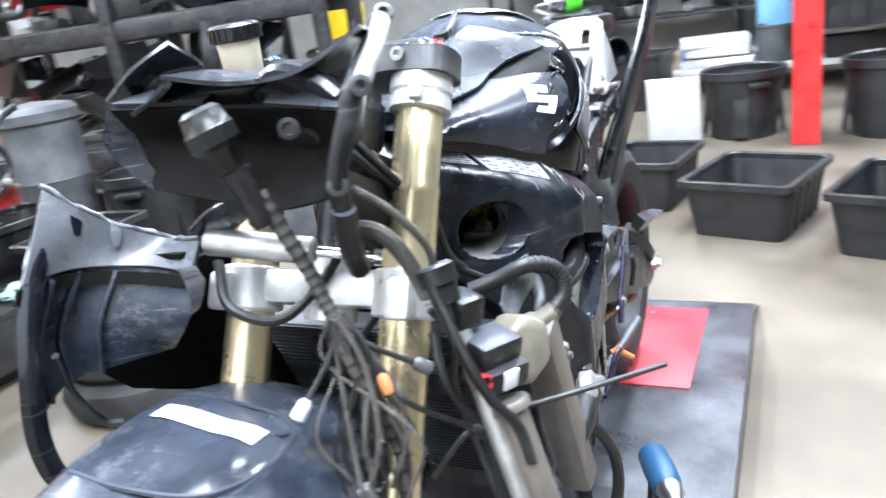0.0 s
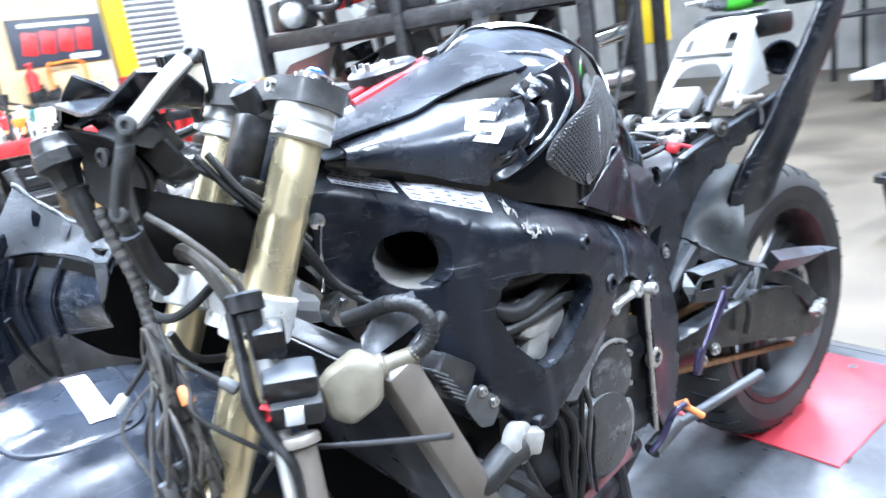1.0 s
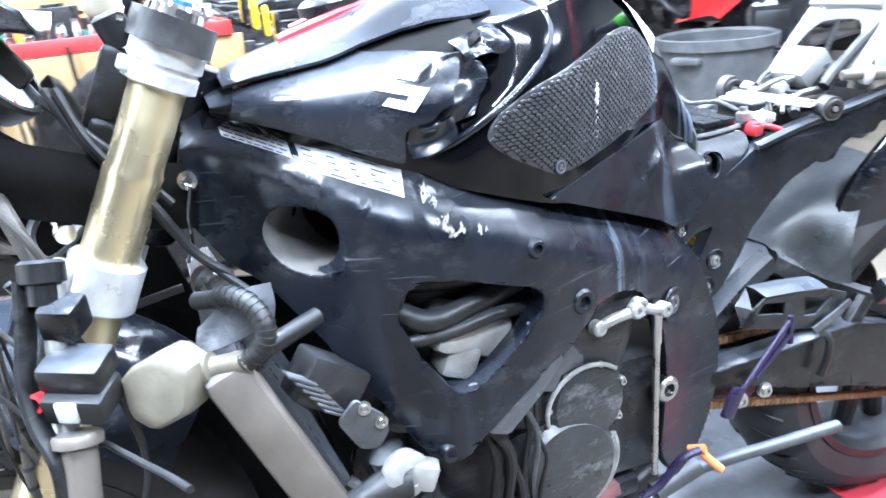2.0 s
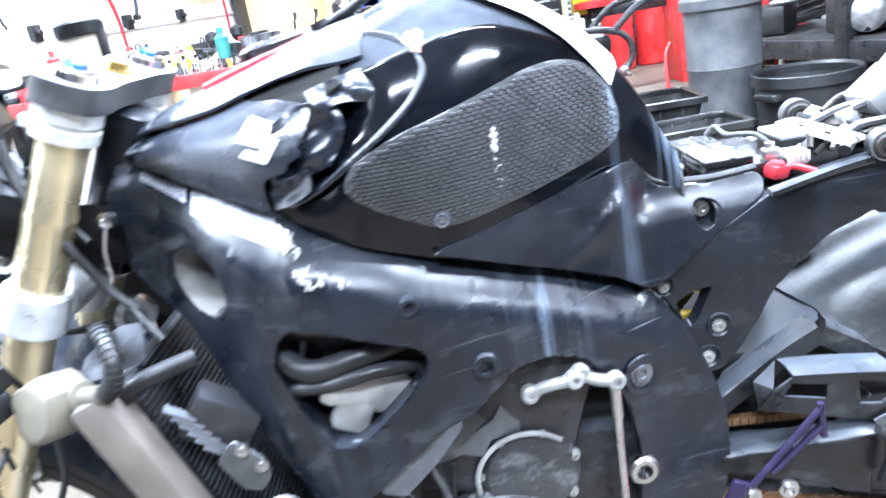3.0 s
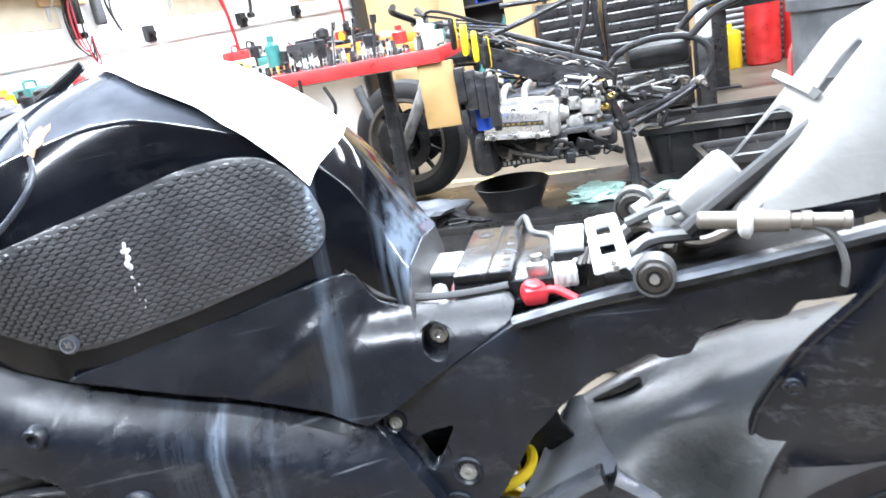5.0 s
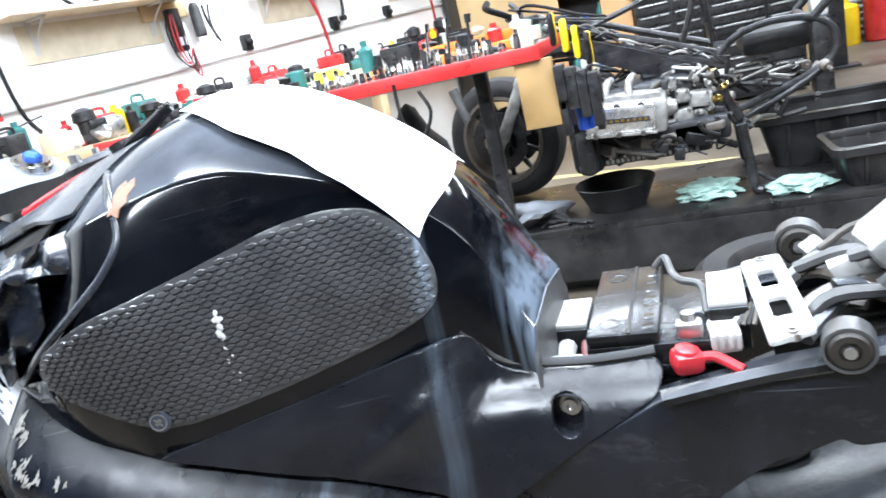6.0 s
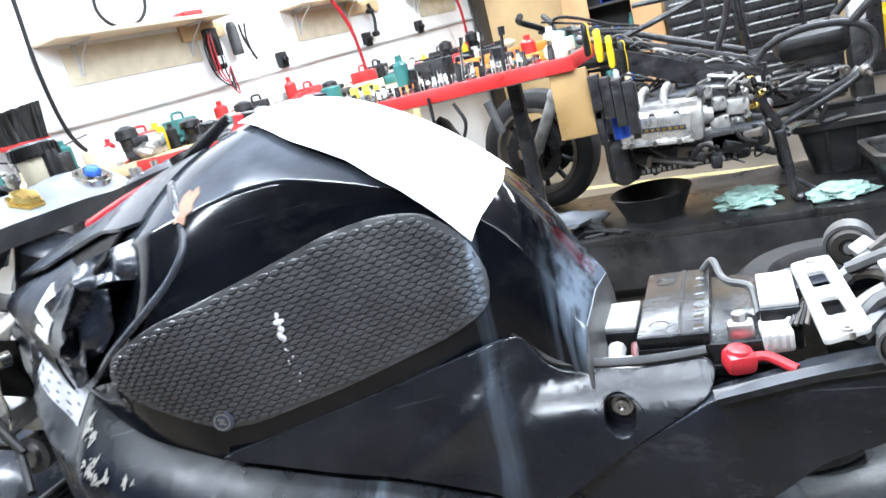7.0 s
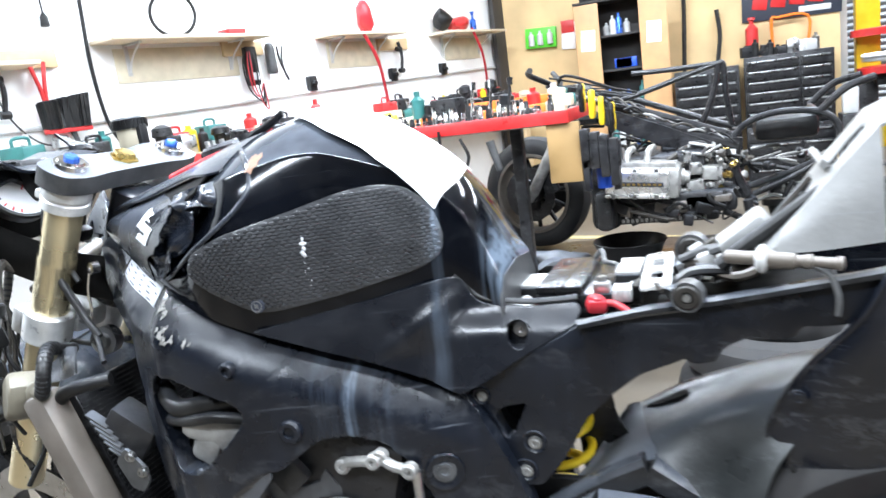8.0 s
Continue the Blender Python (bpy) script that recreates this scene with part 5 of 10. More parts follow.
box(bm, (0.700, -0.060, 0.535), (0.20, 0.040, 0.085), 0.012, (0, 10, 0))
part("pivot_casting", bm, DARK_STEEL, swing, "dark block added to fill the opening by the swingarm")
bm = B()
box(bm, (0.745, -0.045, 0.605), (0.22, 0.016, 0.150), 0.010)
part("inner_guard", bm, RUBBER, swing)
for x, z in ((0.690, 0.545), (0.735, 0.548)):
    bolt(swing, (x, -0.150, z), (0, -1, 0), 0.008, 0.006, STEEL)
# open box bracket of the chain guard, with two windows
GUARD = [(0.716, 0.640), (0.736, 0.662), (0.757, 0.677), (0.879, 0.662), (0.925, 0.644), (0.922, 0.630), (0.858, 0.600), (0.790, 0.618)]
bracket = part("chain_guard", sheet(GUARD, ([(0.757, 0.669), (0.800, 0.660), (0.799, 0.641), (0.747, 0.653)], [(0.838, 0.658), (0.896, 0.647), (0.866, 0.622), (0.840, 0.626)]), lambda x, z: -0.115 - 0.1 * max(0, z - 0.66), 0.004, 0.02, rim=0.001), GUARD_PLASTIC, swing, "dusty black chain guard with two windows")
part("guard_top", shell([[(0.752, -0.082, 0.684), (0.815, -0.082, 0.678), (0.877, -0.082, 0.669)], [(0.754, -0.100, 0.684), (0.816, -0.100, 0.677), (0.878, -0.100, 0.668)], [(0.757, -0.117, 0.678), (0.818, -0.117, 0.671), (0.880, -0.117, 0.662)]], 0.003), GUARD_PLASTIC, bracket)
part("guard_end", shell([[(0.718, -0.098, 0.668), (0.752, -0.083, 0.684)], [(0.716, -0.115, 0.642), (0.735, -0.115, 0.664)]], 0.003, 3), BLACK_PLASTIC, bracket)
part("guard_strip", shell([[(0.853, -0.119, 0.604), (0.890, -0.120, 0.620), (0.924, -0.120, 0.636)], [(0.858, -0.121, 0.594), (0.894, -0.122, 0.610), (0.928, -0.122, 0.628)]], 0.003, 3), DUSTY_PLASTIC, bracket, "scuffed grey guard strip")
bm = B()
tube(bm, [(0.84, -0.15, 0.612), (0.852, -0.152, 0.60), (0.856, -0.15, 0.57), (0.850, -0.145, 0.535)], 0.006, 8, 4)
part("brake_hose", bm, RUBBER, swing)
bm = B()
lathe(bm, (1.135, -0.165, 0.482), (0, 1, 0), [(0, 0.012), (0.01, 0.013), (0.01, 0.020), (0.02, 0.021)], 6)
box(bm, (1.175, -0.142, 0.482), (0.03, 0.014, 0.012), 0.002)
part("axle_nut", bm, STEEL, swing)
bm = B()
for k in range(46):
    x = 0.66 + k * 0.0105
    for dy in (0, 0.008):
        box(bm, (x, -0.078 + dy, 0.606 - (x - 0.66) * 0.06), (0.009, 0.002, 0.011), 0)
        box(bm, (x, -0.098 + dy, 0.515 - (x - 0.66) * 0.27), (0.009, 0.002, 0.011), 0)
part("chain", bm, RUST, bike, "rusty drive chain", kind="stuff")
# shock spring
bm = B()
pts = [(0.694 + 0.036 * math.cos(a), 0.036 * math.sin(a), 0.58 + 0.0062 * a) for a in np.linspace(0, 28, 130)]
tube(bm, pts, 0.0062, 8, 2)
part("shock_spring", bm, YELLOW, bike, "yellow rear shock spring")

# ---- forks and front end ----
AX = Vector((-0.46, 0.0, -0.888))


def fork(y):
    top = Vector((0.030, y, 1.150))
    bm = B()
    lathe(bm, top + AX * 0.03, AX, [(0, 0.0265), (0.110, 0.0265), (0.116, 0.0285), (0.124, 0.0285), (0.128, 0.0280), (0.55, 0.0280)], 32)
    f = part("fork_leg", bm, GOLD, bike, "champagne gold fork tube")
    bm = B()
    lathe(bm, top + AX * 0.022, AX, [(0, 0.031), (0.002, 0.035), (0.018, 0.035), (0.020, 0.032), (0.023, 0.032), (0.025, 0.0345), (0.038, 0.0345), (0.041, 0.0265)], 32)
    box(bm, top + AX * 0.034 + Vector((-0.034, -0.012 if y < 0 else 0.012, 0.0)), (0.020, 0.016, 0.014), 0.003, (0, 27, 0))
    part("fork_ring", bm, BRIGHT_ALLOY, f, "bright clip-on ring")
    bm = B()
    lathe(bm, top - AX * 0.012, AX, [(-0.010, 0.006), (-0.010, 0.008), (-0.004, 0.009), (-0.004, 0.018), (0, 0.020), (0.0, 0.024), (0.012, 0.026)], 26)
    part("fork_cap", bm, CHROME, f)
    bm = B()
    lathe(bm, top - AX * 0.023, AX, [(0, 0.008), (0.003, 0.011), (0.010, 0.011)], 6)
    part("preload_adjuster", bm, BLUE_ANO, f, "blue anodised adjuster")
    return f


fork(-0.104)
fork(0.104)


# top yoke: an arched plate round the stem and both tubes
def yoke():
    c = Vector((0.030, 0, 1.150))
    out = [(-0.042, -0.104 + 0.02), (-0.030, -0.140), (0.0, -0.147), (0.030, -0.140), (0.040, -0.104), (0.034, -0.060), (0.034, 0.060), (0.040, 0.104), (0.030, 0.140), (0.0, 0.147), (-0.030, 0.140), (-0.042, 0.084), (-0.028, 0.035), (-0.028, -0.035)]
    out = rounded(out, 0.022, 4)
    bm = B()
    ax_x = Vector((0.888, 0, -0.46))
    a = [bm.verts.new(c + ax_x * p[0] + Vector((0, p[1], 0)) - AX * 0.004) for p in out]
    b = [bm.verts.new(c + ax_x * p[0] + Vector((0, p[1], 0)) + AX * 0.024) for p in out]
    bm.faces.new(a)
    bm.faces.new(b)
    for i in range(len(a)):
        j = (i + 1) % len(a)
        bm.faces.new((a[i], a[j], b[j], b[i]))
    bmesh.ops.bevel(bm, geom=[e for e in bm.edges if e.calc_face_angle(0) > 1.2], offset=0.003, segments=2, affect="EDGES")
    y = part("top_yoke", bm, DUSTY_PLASTIC, bike, "grey cast top yoke")
    bm = B()
    lathe(bm, c - AX * 0.004, -AX, [(0, 0.022), (0.003, 0.022), (0.003, 0.017), (0.011, 0.016)], 6)
    part("stem_nut", bm, BRASS, y, "brass steering stem nut")
    for s in (-1, 1):
        bm = B()
        lathe(bm, c + ax_x * -0.044 + Vector((0, s * 0.098, 0)) + AX * 0.010, (-0.9, 0, 0.3), [(0, 0.008), (0.006, 0.008), (0.006, 0.004), (0.002, 0.004)], 14)
        part("pinch_bolt", bm, STEEL, y)
    return y


yoke()


def lower_yoke():
    c = Vector((0.030, 0, 1.150)) + AX * 0.262
    bm = B()
    for y in (-0.104, 0.104):
        p = c + Vector((0, y, 0))
        lathe(bm, p - AX * 0.026, AX, [(0, 0.034), (0.003, 0.037), (0.049, 0.037), (0.052, 0.034)], 28)
        box(bm, p + Vector((-0.036, -0.012 if y < 0 else 0.012, 0.012)), (0.022, 0.03, 0.045), 0.006, (0, 27, 0))
    box(bm, c + Vector((0.008, 0, 0)), (0.055, 0.16, 0.042), 0.010, (0, 27, 0))
    lathe(bm, c - AX * 0.03 + Vector((0.015, 0, 0)), AX, [(0, 0.03), (0.07, 0.03)], 24)
    return part("lower_yoke", bm, BRIGHT_ALLOY, bike, "cast aluminium lower yoke")


lower_yoke()
# steering damper across the lower yoke
bm = B()
lathe(bm, (-0.163, 0.088, 1.003), (0.036, -0.128, -0.024), [(0, 0.010), (0.004, 0.015), (0.118, 0.015), (0.122, 0.011)], 22)
cylinder = part("steering_damper", bm, CAST_ALU, bike, "grey steering damper cylinder")
bm = B()
lathe(bm, (-0.130, -0.030, 0.981), (0.036, -0.128, -0.024), [(0, 0.006), (0.06, 0.006), (0.061, 0.010), (0.07, 0.010)], 14)
part("damper_rod", bm, CHROME, cylinder)

# ignition switch and lock under the yoke
bm = B()
box(bm, (-0.042, -0.052, 1.092), (0.036, 0.034, 0.085), 0.006, (0, 27, 0))
box(bm, (-0.050, -0.056, 1.052), (0.044, 0.046, 0.022), 0.005, (0, 27, 0))
lathe(bm, (-0.020, -0.052, 1.132), (-0.3, 0, 0.9), [(0, 0.016), (0.03, 0.016), (0.034, 0.010)], 16)
part("ignition_switch", bm, BLACK_PLASTIC, bike, "black ignition switch block")
# brake fluid reservoir
bm = B()
lathe(bm, (-0.032, 0.094, 1.160), (-0.05, 0, 1), [(0, 0.019), (0.004, 0.022), (0.040, 0.024)], 26)
pot = part("fluid_reservoir", bm, CREAM, bike, "cream fluid reservoir with black cap")
bm = B()
lathe(bm, (-0.034, 0.094, 1.198), (-0.05, 0, 1), [(0, 0.027), (0.002, 0.029), (0.016, 0.029), (0.019, 0.025)], 26)
for i in range(24):
    a = 2 * math.pi * i / 24
    if i == 0:
        lid = part("reservoir_cap", bm, BLACK_PLASTIC, pot)
    bm = B()
    box(bm, (-0.0345 + 0.029 * math.cos(a), 0.094 + 0.029 * math.sin(a), 1.206), (0.003, 0.003, 0.014), 0, (0, 0, math.degrees(a)))
    part("cap_rib", bm, BLACK_PLASTIC, lid)
bm = B()
box(bm, (-0.010, 0.094, 1.175), (0.012, 0.02, 0.06), 0.004)
tube(bm, [(-0.03, 0.094, 1.162), (-0.03, 0.10, 1.14), (-0.02, 0.13, 1.12), (-0.04, 0.16, 1.11)], 0.007, 10)
part("reservoir_bracket", bm, BLACK_PLASTIC, pot)

# left clip-on hanging by the fork, with its switches, lever and grip
bm = B()
lathe(bm, (-0.124, -0.166, 0.945), (-0.13, -0.30, -0.94), [(0, 0.011), (0.30, 0.011)], 18)
bar = part("handlebar", bm, CAST_ALU, bike, "hanging clip-on handlebar")
bm = B()
lathe(bm, (-0.128, -0.160, 0.968), (-0.13, -0.30, -0.94), [(0, 0.016), (0.003, 0.020), (0.020, 0.020), (0.022, 0.015), (0.040, 0.015)], 20)
part("clamp_ring", bm, BLACK_PLASTIC, bar)
bm = B()
box(bm, (-0.120, -0.180, 0.918), (0.034, 0.036, 0.034), 0.006, (10, 6, -24))
part("perch", bm, BLACK_PLASTIC, bar)
bm = B()
box(bm, (-0.118, -0.204, 0.878), (0.056, 0.044, 0.026), 0.006, (10, 6, -24))
switch = part("switch_housing", bm, BLACK_PLASTIC, bar, "black handlebar switch housing")
bm = B()
box(bm, (-0.120, -0.208, 0.851), (0.056, 0.046, 0.028), 0.006, (10, 6, -24))
part("switch_lower", bm, RUBBER, switch)
bm = B()
box(bm, (-0.132, -0.2285, 0.850), (0.018, 0.005, 0.020), 0.001, (10, 6, -24))
part("yellow_button", bm, STICKER, switch, "pale rocker button")
bm = B()
lathe(bm, (-0.152, -0.205, 0.856), (-0.5, -0.8, 0.2), [(0, 0.009), (0.010, 0.009), (0.011, 0.006), (0.006, 0.005)], 16)
part("red_button", bm, RED_RUBBER, switch, "faded red button")
bm = B()
lathe(bm, (-0.131, -0.222, 0.826), (-0.13, -0.30, -0.94), [(0, 0.020), (0.003, 0.022), (0.010, 0.022), (0.012, 0.016), (0.16, 0.016)], 20)
part("grip", bm, HEADER, bar, "worn grey rubber grip")
bm = B()
tube(bm, [(-0.146, -0.164, 0.952), (-0.152, -0.180, 0.915), (-0.160, -0.200, 0.875), (-0.158, -0.218, 0.840), (-0.148, -0.236, 0.808), (-0.150, -0.246, 0.770)], 0.011, 10, flat=0.5)
part("clutch_lever", bm, BLACK_PLASTIC, bar)

# radiator with header tank, filler and expansion bottle
RA, RB = Vector((0.005, 0, 0.835)), Vector((0.110, 0, 0.560))
bm = B()
rad_rot = math.degrees(math.atan2(RB.x - RA.x, RA.z - RB.z))
mid = (RA + RB) / 2
box(bm, mid, (0.028, 0.36, (RB - RA).length), 0.003, (0, -rad_rot, 0))
rad = part("radiator", bm, DARK_STEEL, bike, "dark radiator core")
bm = B()
for i in range(40):
    t = (i + 0.5) / 40
    p = RA.lerp(RB, t)
    box(bm, p, (0.034, 0.355, 0.0022), 0, (0, -rad_rot, 0))
part("radiator_fin", bm, DARK_STEEL, rad, kind="stuff")
bm = B()
box(bm, mid + Vector((-0.003, -0.213, 0.004)), (0.046, 0.044, (RB - RA).length + 0.02), 0.010, (0, -rad_rot, 0))
part("header_tank", bm, HEADER, rad, "brown-grey radiator end tank")
bm = B()
tube(bm, [(0.078, -0.215, 0.640), (0.105, -0.222, 0.650), (0.135, -0.222, 0.662), (0.160, -0.222, 0.662)], 0.019, 16)
part("radiator_hose", bm, RUBBER, rad)
bm = B()
lathe(bm, (0.155, -0.214, 0.670), (0.25, -0.95, 0.1), [(0, 0.026), (0.016, 0.027), (0.020, 0.022), (0.022, 0.012), (0.016, 0.010)], 20)
box(bm, (0.168, -0.222, 0.668), (0.05, 0.024, 0.034), 0.006, (0, 20, -15))
part("engine_cover_plug", bm, DULL_ALLOY, bike, "scraped alloy case end")
ba = Vector((-0.50, -0.84, 0.22)).normalized()
bu = Vector((0.86, -0.51, 0.0)).normalized()
bv = bu.cross(ba).normalized()
bv = bv if bv.z > 0 else -bv
BLOCK = [(-0.036, 0.012), (-0.026, 0.022), (0.004, 0.037), (0.014, 0.036), (0.034, 0.022), (0.036, 0.014), (0.031, -0.016), (0.024, -0.024), (-0.003, -0.037), (-0.012, -0.036), (-0.027, -0.027), (-0.031, -0.018)]
bo = Vector((-0.052, -0.208, 0.840))
bm = loft([[bo + bu * u * k + bv * v * k + ba * h for u, v in BLOCK] for h, k in ((-0.030, 0.90), (-0.026, 0.98), (0.006, 1.0), (0.012, 0.975), (0.0165, 0.93), (0.019, 0.84), (0.0200, 0.60))])
bottle = part("coolant_bottle", bm, BOTTLE, bike, "stained cream plastic coolant bottle", 32)
bm = B()
lathe(bm, (-0.020, -0.206, 0.846), (0.9, -0.45, 0.15), [(0, 0.016), (0.012, 0.016), (0.014, 0.011), (0.050, 0.011)], 14)
part("spout", bm, BOTTLE, bottle)
HOSE = [(0.018, -0.226, 0.852), (0.036, -0.236, 0.866), (0.043, -0.236, 0.886), (0.036, -0.222, 0.904), (0.020, -0.200, 0.910), (0.006, -0.168, 0.897), (-0.008, -0.140, 0.888)]
bm = B()
tube(bm, HOSE, 0.0095, 12)
hose = part("breather_hose", bm, RUBBER, bike, "ribbed black breather hose")
bm = B()
ln = smooth_line(HOSE, 8)
for i in range(1, 36, 2):
    d = (ln[i + 1] - ln[i - 1]).normalized()
    lathe(bm, ln[i] - d * 0.001, d, [(0, 0.0105), (0.0025, 0.0105)], 12)
part("hose_rib", bm, RUBBER, hose, kind="stuff")
bm = B()
tube(bm, [(0.02, -0.205, 0.832), (0.04, -0.205, 0.848), (0.07, -0.195, 0.855), (0.10, -0.180, 0.858)], 0.010, 12)
part("overflow_hose", bm, RUBBER, bike)
bm = B()
box(bm, (0.100, -0.160, 0.772), (0.075, 0.05, 0.055), 0.006, (0, 38, 12))
reg = part("regulator", bm, DARK_STEEL, bike, "finned black regulator")
for i in range(6):
    bm = B()
    box(bm, (0.070 + 0.006 * i, -0.190, 0.800 - 0.010 * i), (0.036, 0.018, 0.003), 0.001, (0, 38, 12))
    part("cooling_fin", bm, DUSTY_PLASTIC, reg)
bm = flat_poly(rounded([(0.098, 0.742), (0.120, 0.764), (0.150, 0.735), (0.152, 0.716), (0.138, 0.698), (0.118, 0.704)], 0.006), -0.202, -0.197)
part("face_plate", bm, DUSTY_PLASTIC, reg, "grey regulator end plate")
for p in ((0.128, -0.203, 0.752), (0.144, -0.203, 0.730)):
    bolt(reg, p, (0.1, -1, 0.1), 0.005, 0.005)
part("heat_shield", shell([[(-0.012, -0.176, 0.874), (0.010, -0.176, 0.893), (0.036, -0.180, 0.905), (0.060, -0.188, 0.909)], [(-0.020, -0.184, 0.862), (0.006, -0.178, 0.872), (0.036, -0.190, 0.884), (0.060, -0.194, 0.890)], [(-0.026, -0.186, 0.850), (0.002, -0.188, 0.854), (0.030, -0.188, 0.862), (0.056, -0.194, 0.872)]], 0.003), PALE_SCUFFED, bike, "dented grey sheet bracket", 60)
bm = B()
lathe(bm, (0.012, -0.093, 0.885), (0.2, -1, 0.1), [(-0.01, 0.022), (0.010, 0.022), (0.011, 0.014), (0.018, 0.012), (0.018, 0.005)], 20)
part("mount_rubber", bm, STEEL, bike)
bm = B()
lathe(bm, (0.012, -0.080, 0.997), (-0.3, -1, 0.1), [(0, 0.010), (0.012, 0.010), (0.013, 0.005), (0.008, 0.004)], 14)
tube(bm, [(0.010, -0.096, 0.992), (0.002, -0.098, 0.965), (0.0, -0.098, 0.935), (-0.008, -0.1, 0.915)], 0.002, 6)
part("steering_bolt", bm, CHROME, frame_part)

SCUFFED_PLATE = mat("torn_alloy_plate", (0.10, 0.105, 0.115), 0.35, 0.6, 0.4, 30, 0.2, 160, dust=0.2, dust_color=(0.06, 0.06, 0.06), scratch=0.35)
# engine seen through the frame openings
bm = B()
box(bm, (0.42, 0.0, 0.56), (0.42, 0.24, 0.20), 0.03, (0, 4, 0))
engine = part("engine_block", bm, DARK_STEEL, bike, "dark greasy engine block")
bm = B()
box(bm, (0.34, 0.0, 0.72), (0.34, 0.30, 0.22), 0.03, (0, 18, 0))
part("cylinder_head", bm, DARK_STEEL, engine)
bm = B()
box(bm, (0.30, 0.0, 0.46), (0.30, 0.18, 0.14), 0.03)
part("sump", bm, DARK_STEEL, engine)
SCUFFED_CASE = mat("scuffed_engine_case", (0.026, 0.027, 0.029), 0.34, 0.2, 0.4, 22, 0.2, 160, dust=0.12, spec=0.45, top=0.12, scratch=0.35, scuff=0.65)
bm = B()
lathe(bm, (0.430, -0.105, 0.626), (0.05, -1, 0.05), [(0, 0.062), (0.04, 0.060), (0.050, 0.052), (0.052, 0.03)], 36)
gen_cover = part("engine_cover", bm, SCUFFED_CASE, engine, "round black generator cover")
bm = B()
tube(bm, [(0.430 + 0.062 * math.cos(radians(a)), -0.156, 0.626 + 0.060 * math.sin(radians(a))) for a in (48, 66, 84, 102, 120, 138, 156, 174, 190)], 0.0032, 8, 3)
part("cover_rim", bm, DULL_ALLOY, gen_cover, "scraped bare alloy rim")
bm = B()
lathe(bm, (0.395, -0.120, 0.540), (0.05, -1, 0.05), [(0, 0.078), (0.035, 0.075), (0.044, 0.066), (0.047, 0.03)], 36)
clutch = part("engine_cover", bm, SCUFFED_CASE, engine, "round black clutch cover")
bm = B()
tube(bm, [(0.395 + 0.078 * math.cos(radians(a)), -0.150, 0.540 + 0.076 * math.sin(radians(a))) for a in (-62, -50, -38, -26, -14, -2, 10, 20)], 0.0065, 8, 3)
part("cover_rim", bm, DULL_ALLOY, clutch, "scraped bare alloy rim")
for cx, cz, cr, cy in ((0.430, 0.626, 0.058, -0.148), (0.395, 0.540, 0.072, -0.150)):
    for k in range(7):
        a = 2 * math.pi * k / 7 + 0.3
        bolt(engine, (cx + cr * math.cos(a), cy, cz + cr * math.sin(a)), (0.05, -1, 0.05), 0.0045, 0.006, CAST_ALU)
# broken mounting plate and square inspection cover
part("broken_plate", sheet([(0.283, 0.694), (0.300, 0.676), (0.326, 0.670), (0.358, 0.674), (0.380, 0.664), (0.392, 0.684), (0.420, 0.686), (0.450, 0.676), (0.440, 0.700), (0.424, 0.704), (0.408, 0.726), (0.396, 0.708), (0.372, 0.700), (0.330, 0.712)], (), lambda x, z: -0.160 + 0.15 * (x - 0.36), 0.008, 0.02, rim=0.002), SCUFFED_PLATE, engine, "torn scuffed alloy plate")
part("square_cover", sheet(rounded([(0.322, 0.724), (0.362, 0.752), (0.392, 0.720), (0.354, 0.686)], 0.010, 3), (), lambda x, z: -0.168, 0.012, 0, rim=0.003), SCUFFED_CASE, engine, "square black inspection cover")
for pts, r in (([(0.322, -0.168, 0.690), (0.330, -0.178, 0.640), (0.318, -0.182, 0.580), (0.325, -0.178, 0.500)], 0.004), ([(0.300, -0.165, 0.690), (0.296, -0.180, 0.630), (0.312, -0.186, 0.560), (0.300, -0.180, 0.480)], 0.006),
               ([(0.345, -0.170, 0.672), (0.340, -0.182, 0.630), (0.352, -0.180, 0.590), (0.338, -0.182, 0.540), (0.346, -0.175, 0.470)], 0.003), ([(0.275, -0.165, 0.66), (0.285, -0.178, 0.61), (0.276, -0.180, 0.55), (0.290, -0.175, 0.46)], 0.007)):
    bm = B()
    tube(bm, pts, r, 8, 5)
    part("breather_hose", bm, RUBBER, engine)
bm = B()
box(bm, (0.265, -0.160, 0.790), (0.10, 0.06, 0.055), 0.014, (0, 24, 10))
box(bm, (0.25, -0.165, 0.765), (0.045, 0.05, 0.05), 0.010, (0, 24, 0))
part("throttle_body", bm, DULL_ALLOY, engine, "grey alloy cylinder head corner")
for pts, r in (([(0.175, -0.165, 0.842), (0.215, -0.185, 0.822), (0.265, -0.185, 0.828), (0.33, -0.17, 0.836)], 0.013), ([(0.19, -0.18, 0.80), (0.24, -0.195, 0.808), (0.29, -0.195, 0.815), (0.345, -0.17, 0.800)], 0.008),
               ([(0.19, -0.15, 0.86), (0.25, -0.165, 0.855), (0.32, -0.165, 0.85)], 0.012)):
    bm = B()
    tube(bm, pts, r, 12)
    part("coolant_hose", bm, RUBBER, engine)
bm = B()
for line in ([(0.442, -0.160, 0.738), (0.462, -0.166, 0.748), (0.492, -0.168, 0.752)], [(0.500, -0.164, 0.756), (0.516, -0.168, 0.748), (0.538, -0.164, 0.740)]):
    tube(bm, line, 0.0070, 10, 5)
    for p in (line[0], line[2]):
        lathe(bm, Vector(p) + Vector((0, 0.006, 0)), (0.1, -1, 0.1), [(0, 0.010), (0.012, 0.0105), (0.015, 0.008), (0.015, 0.004), (0.010, 0.003)], 14)
part("clutch_actuator", bm, DULL_ALLOY, engine, "bare alloy clutch arm")
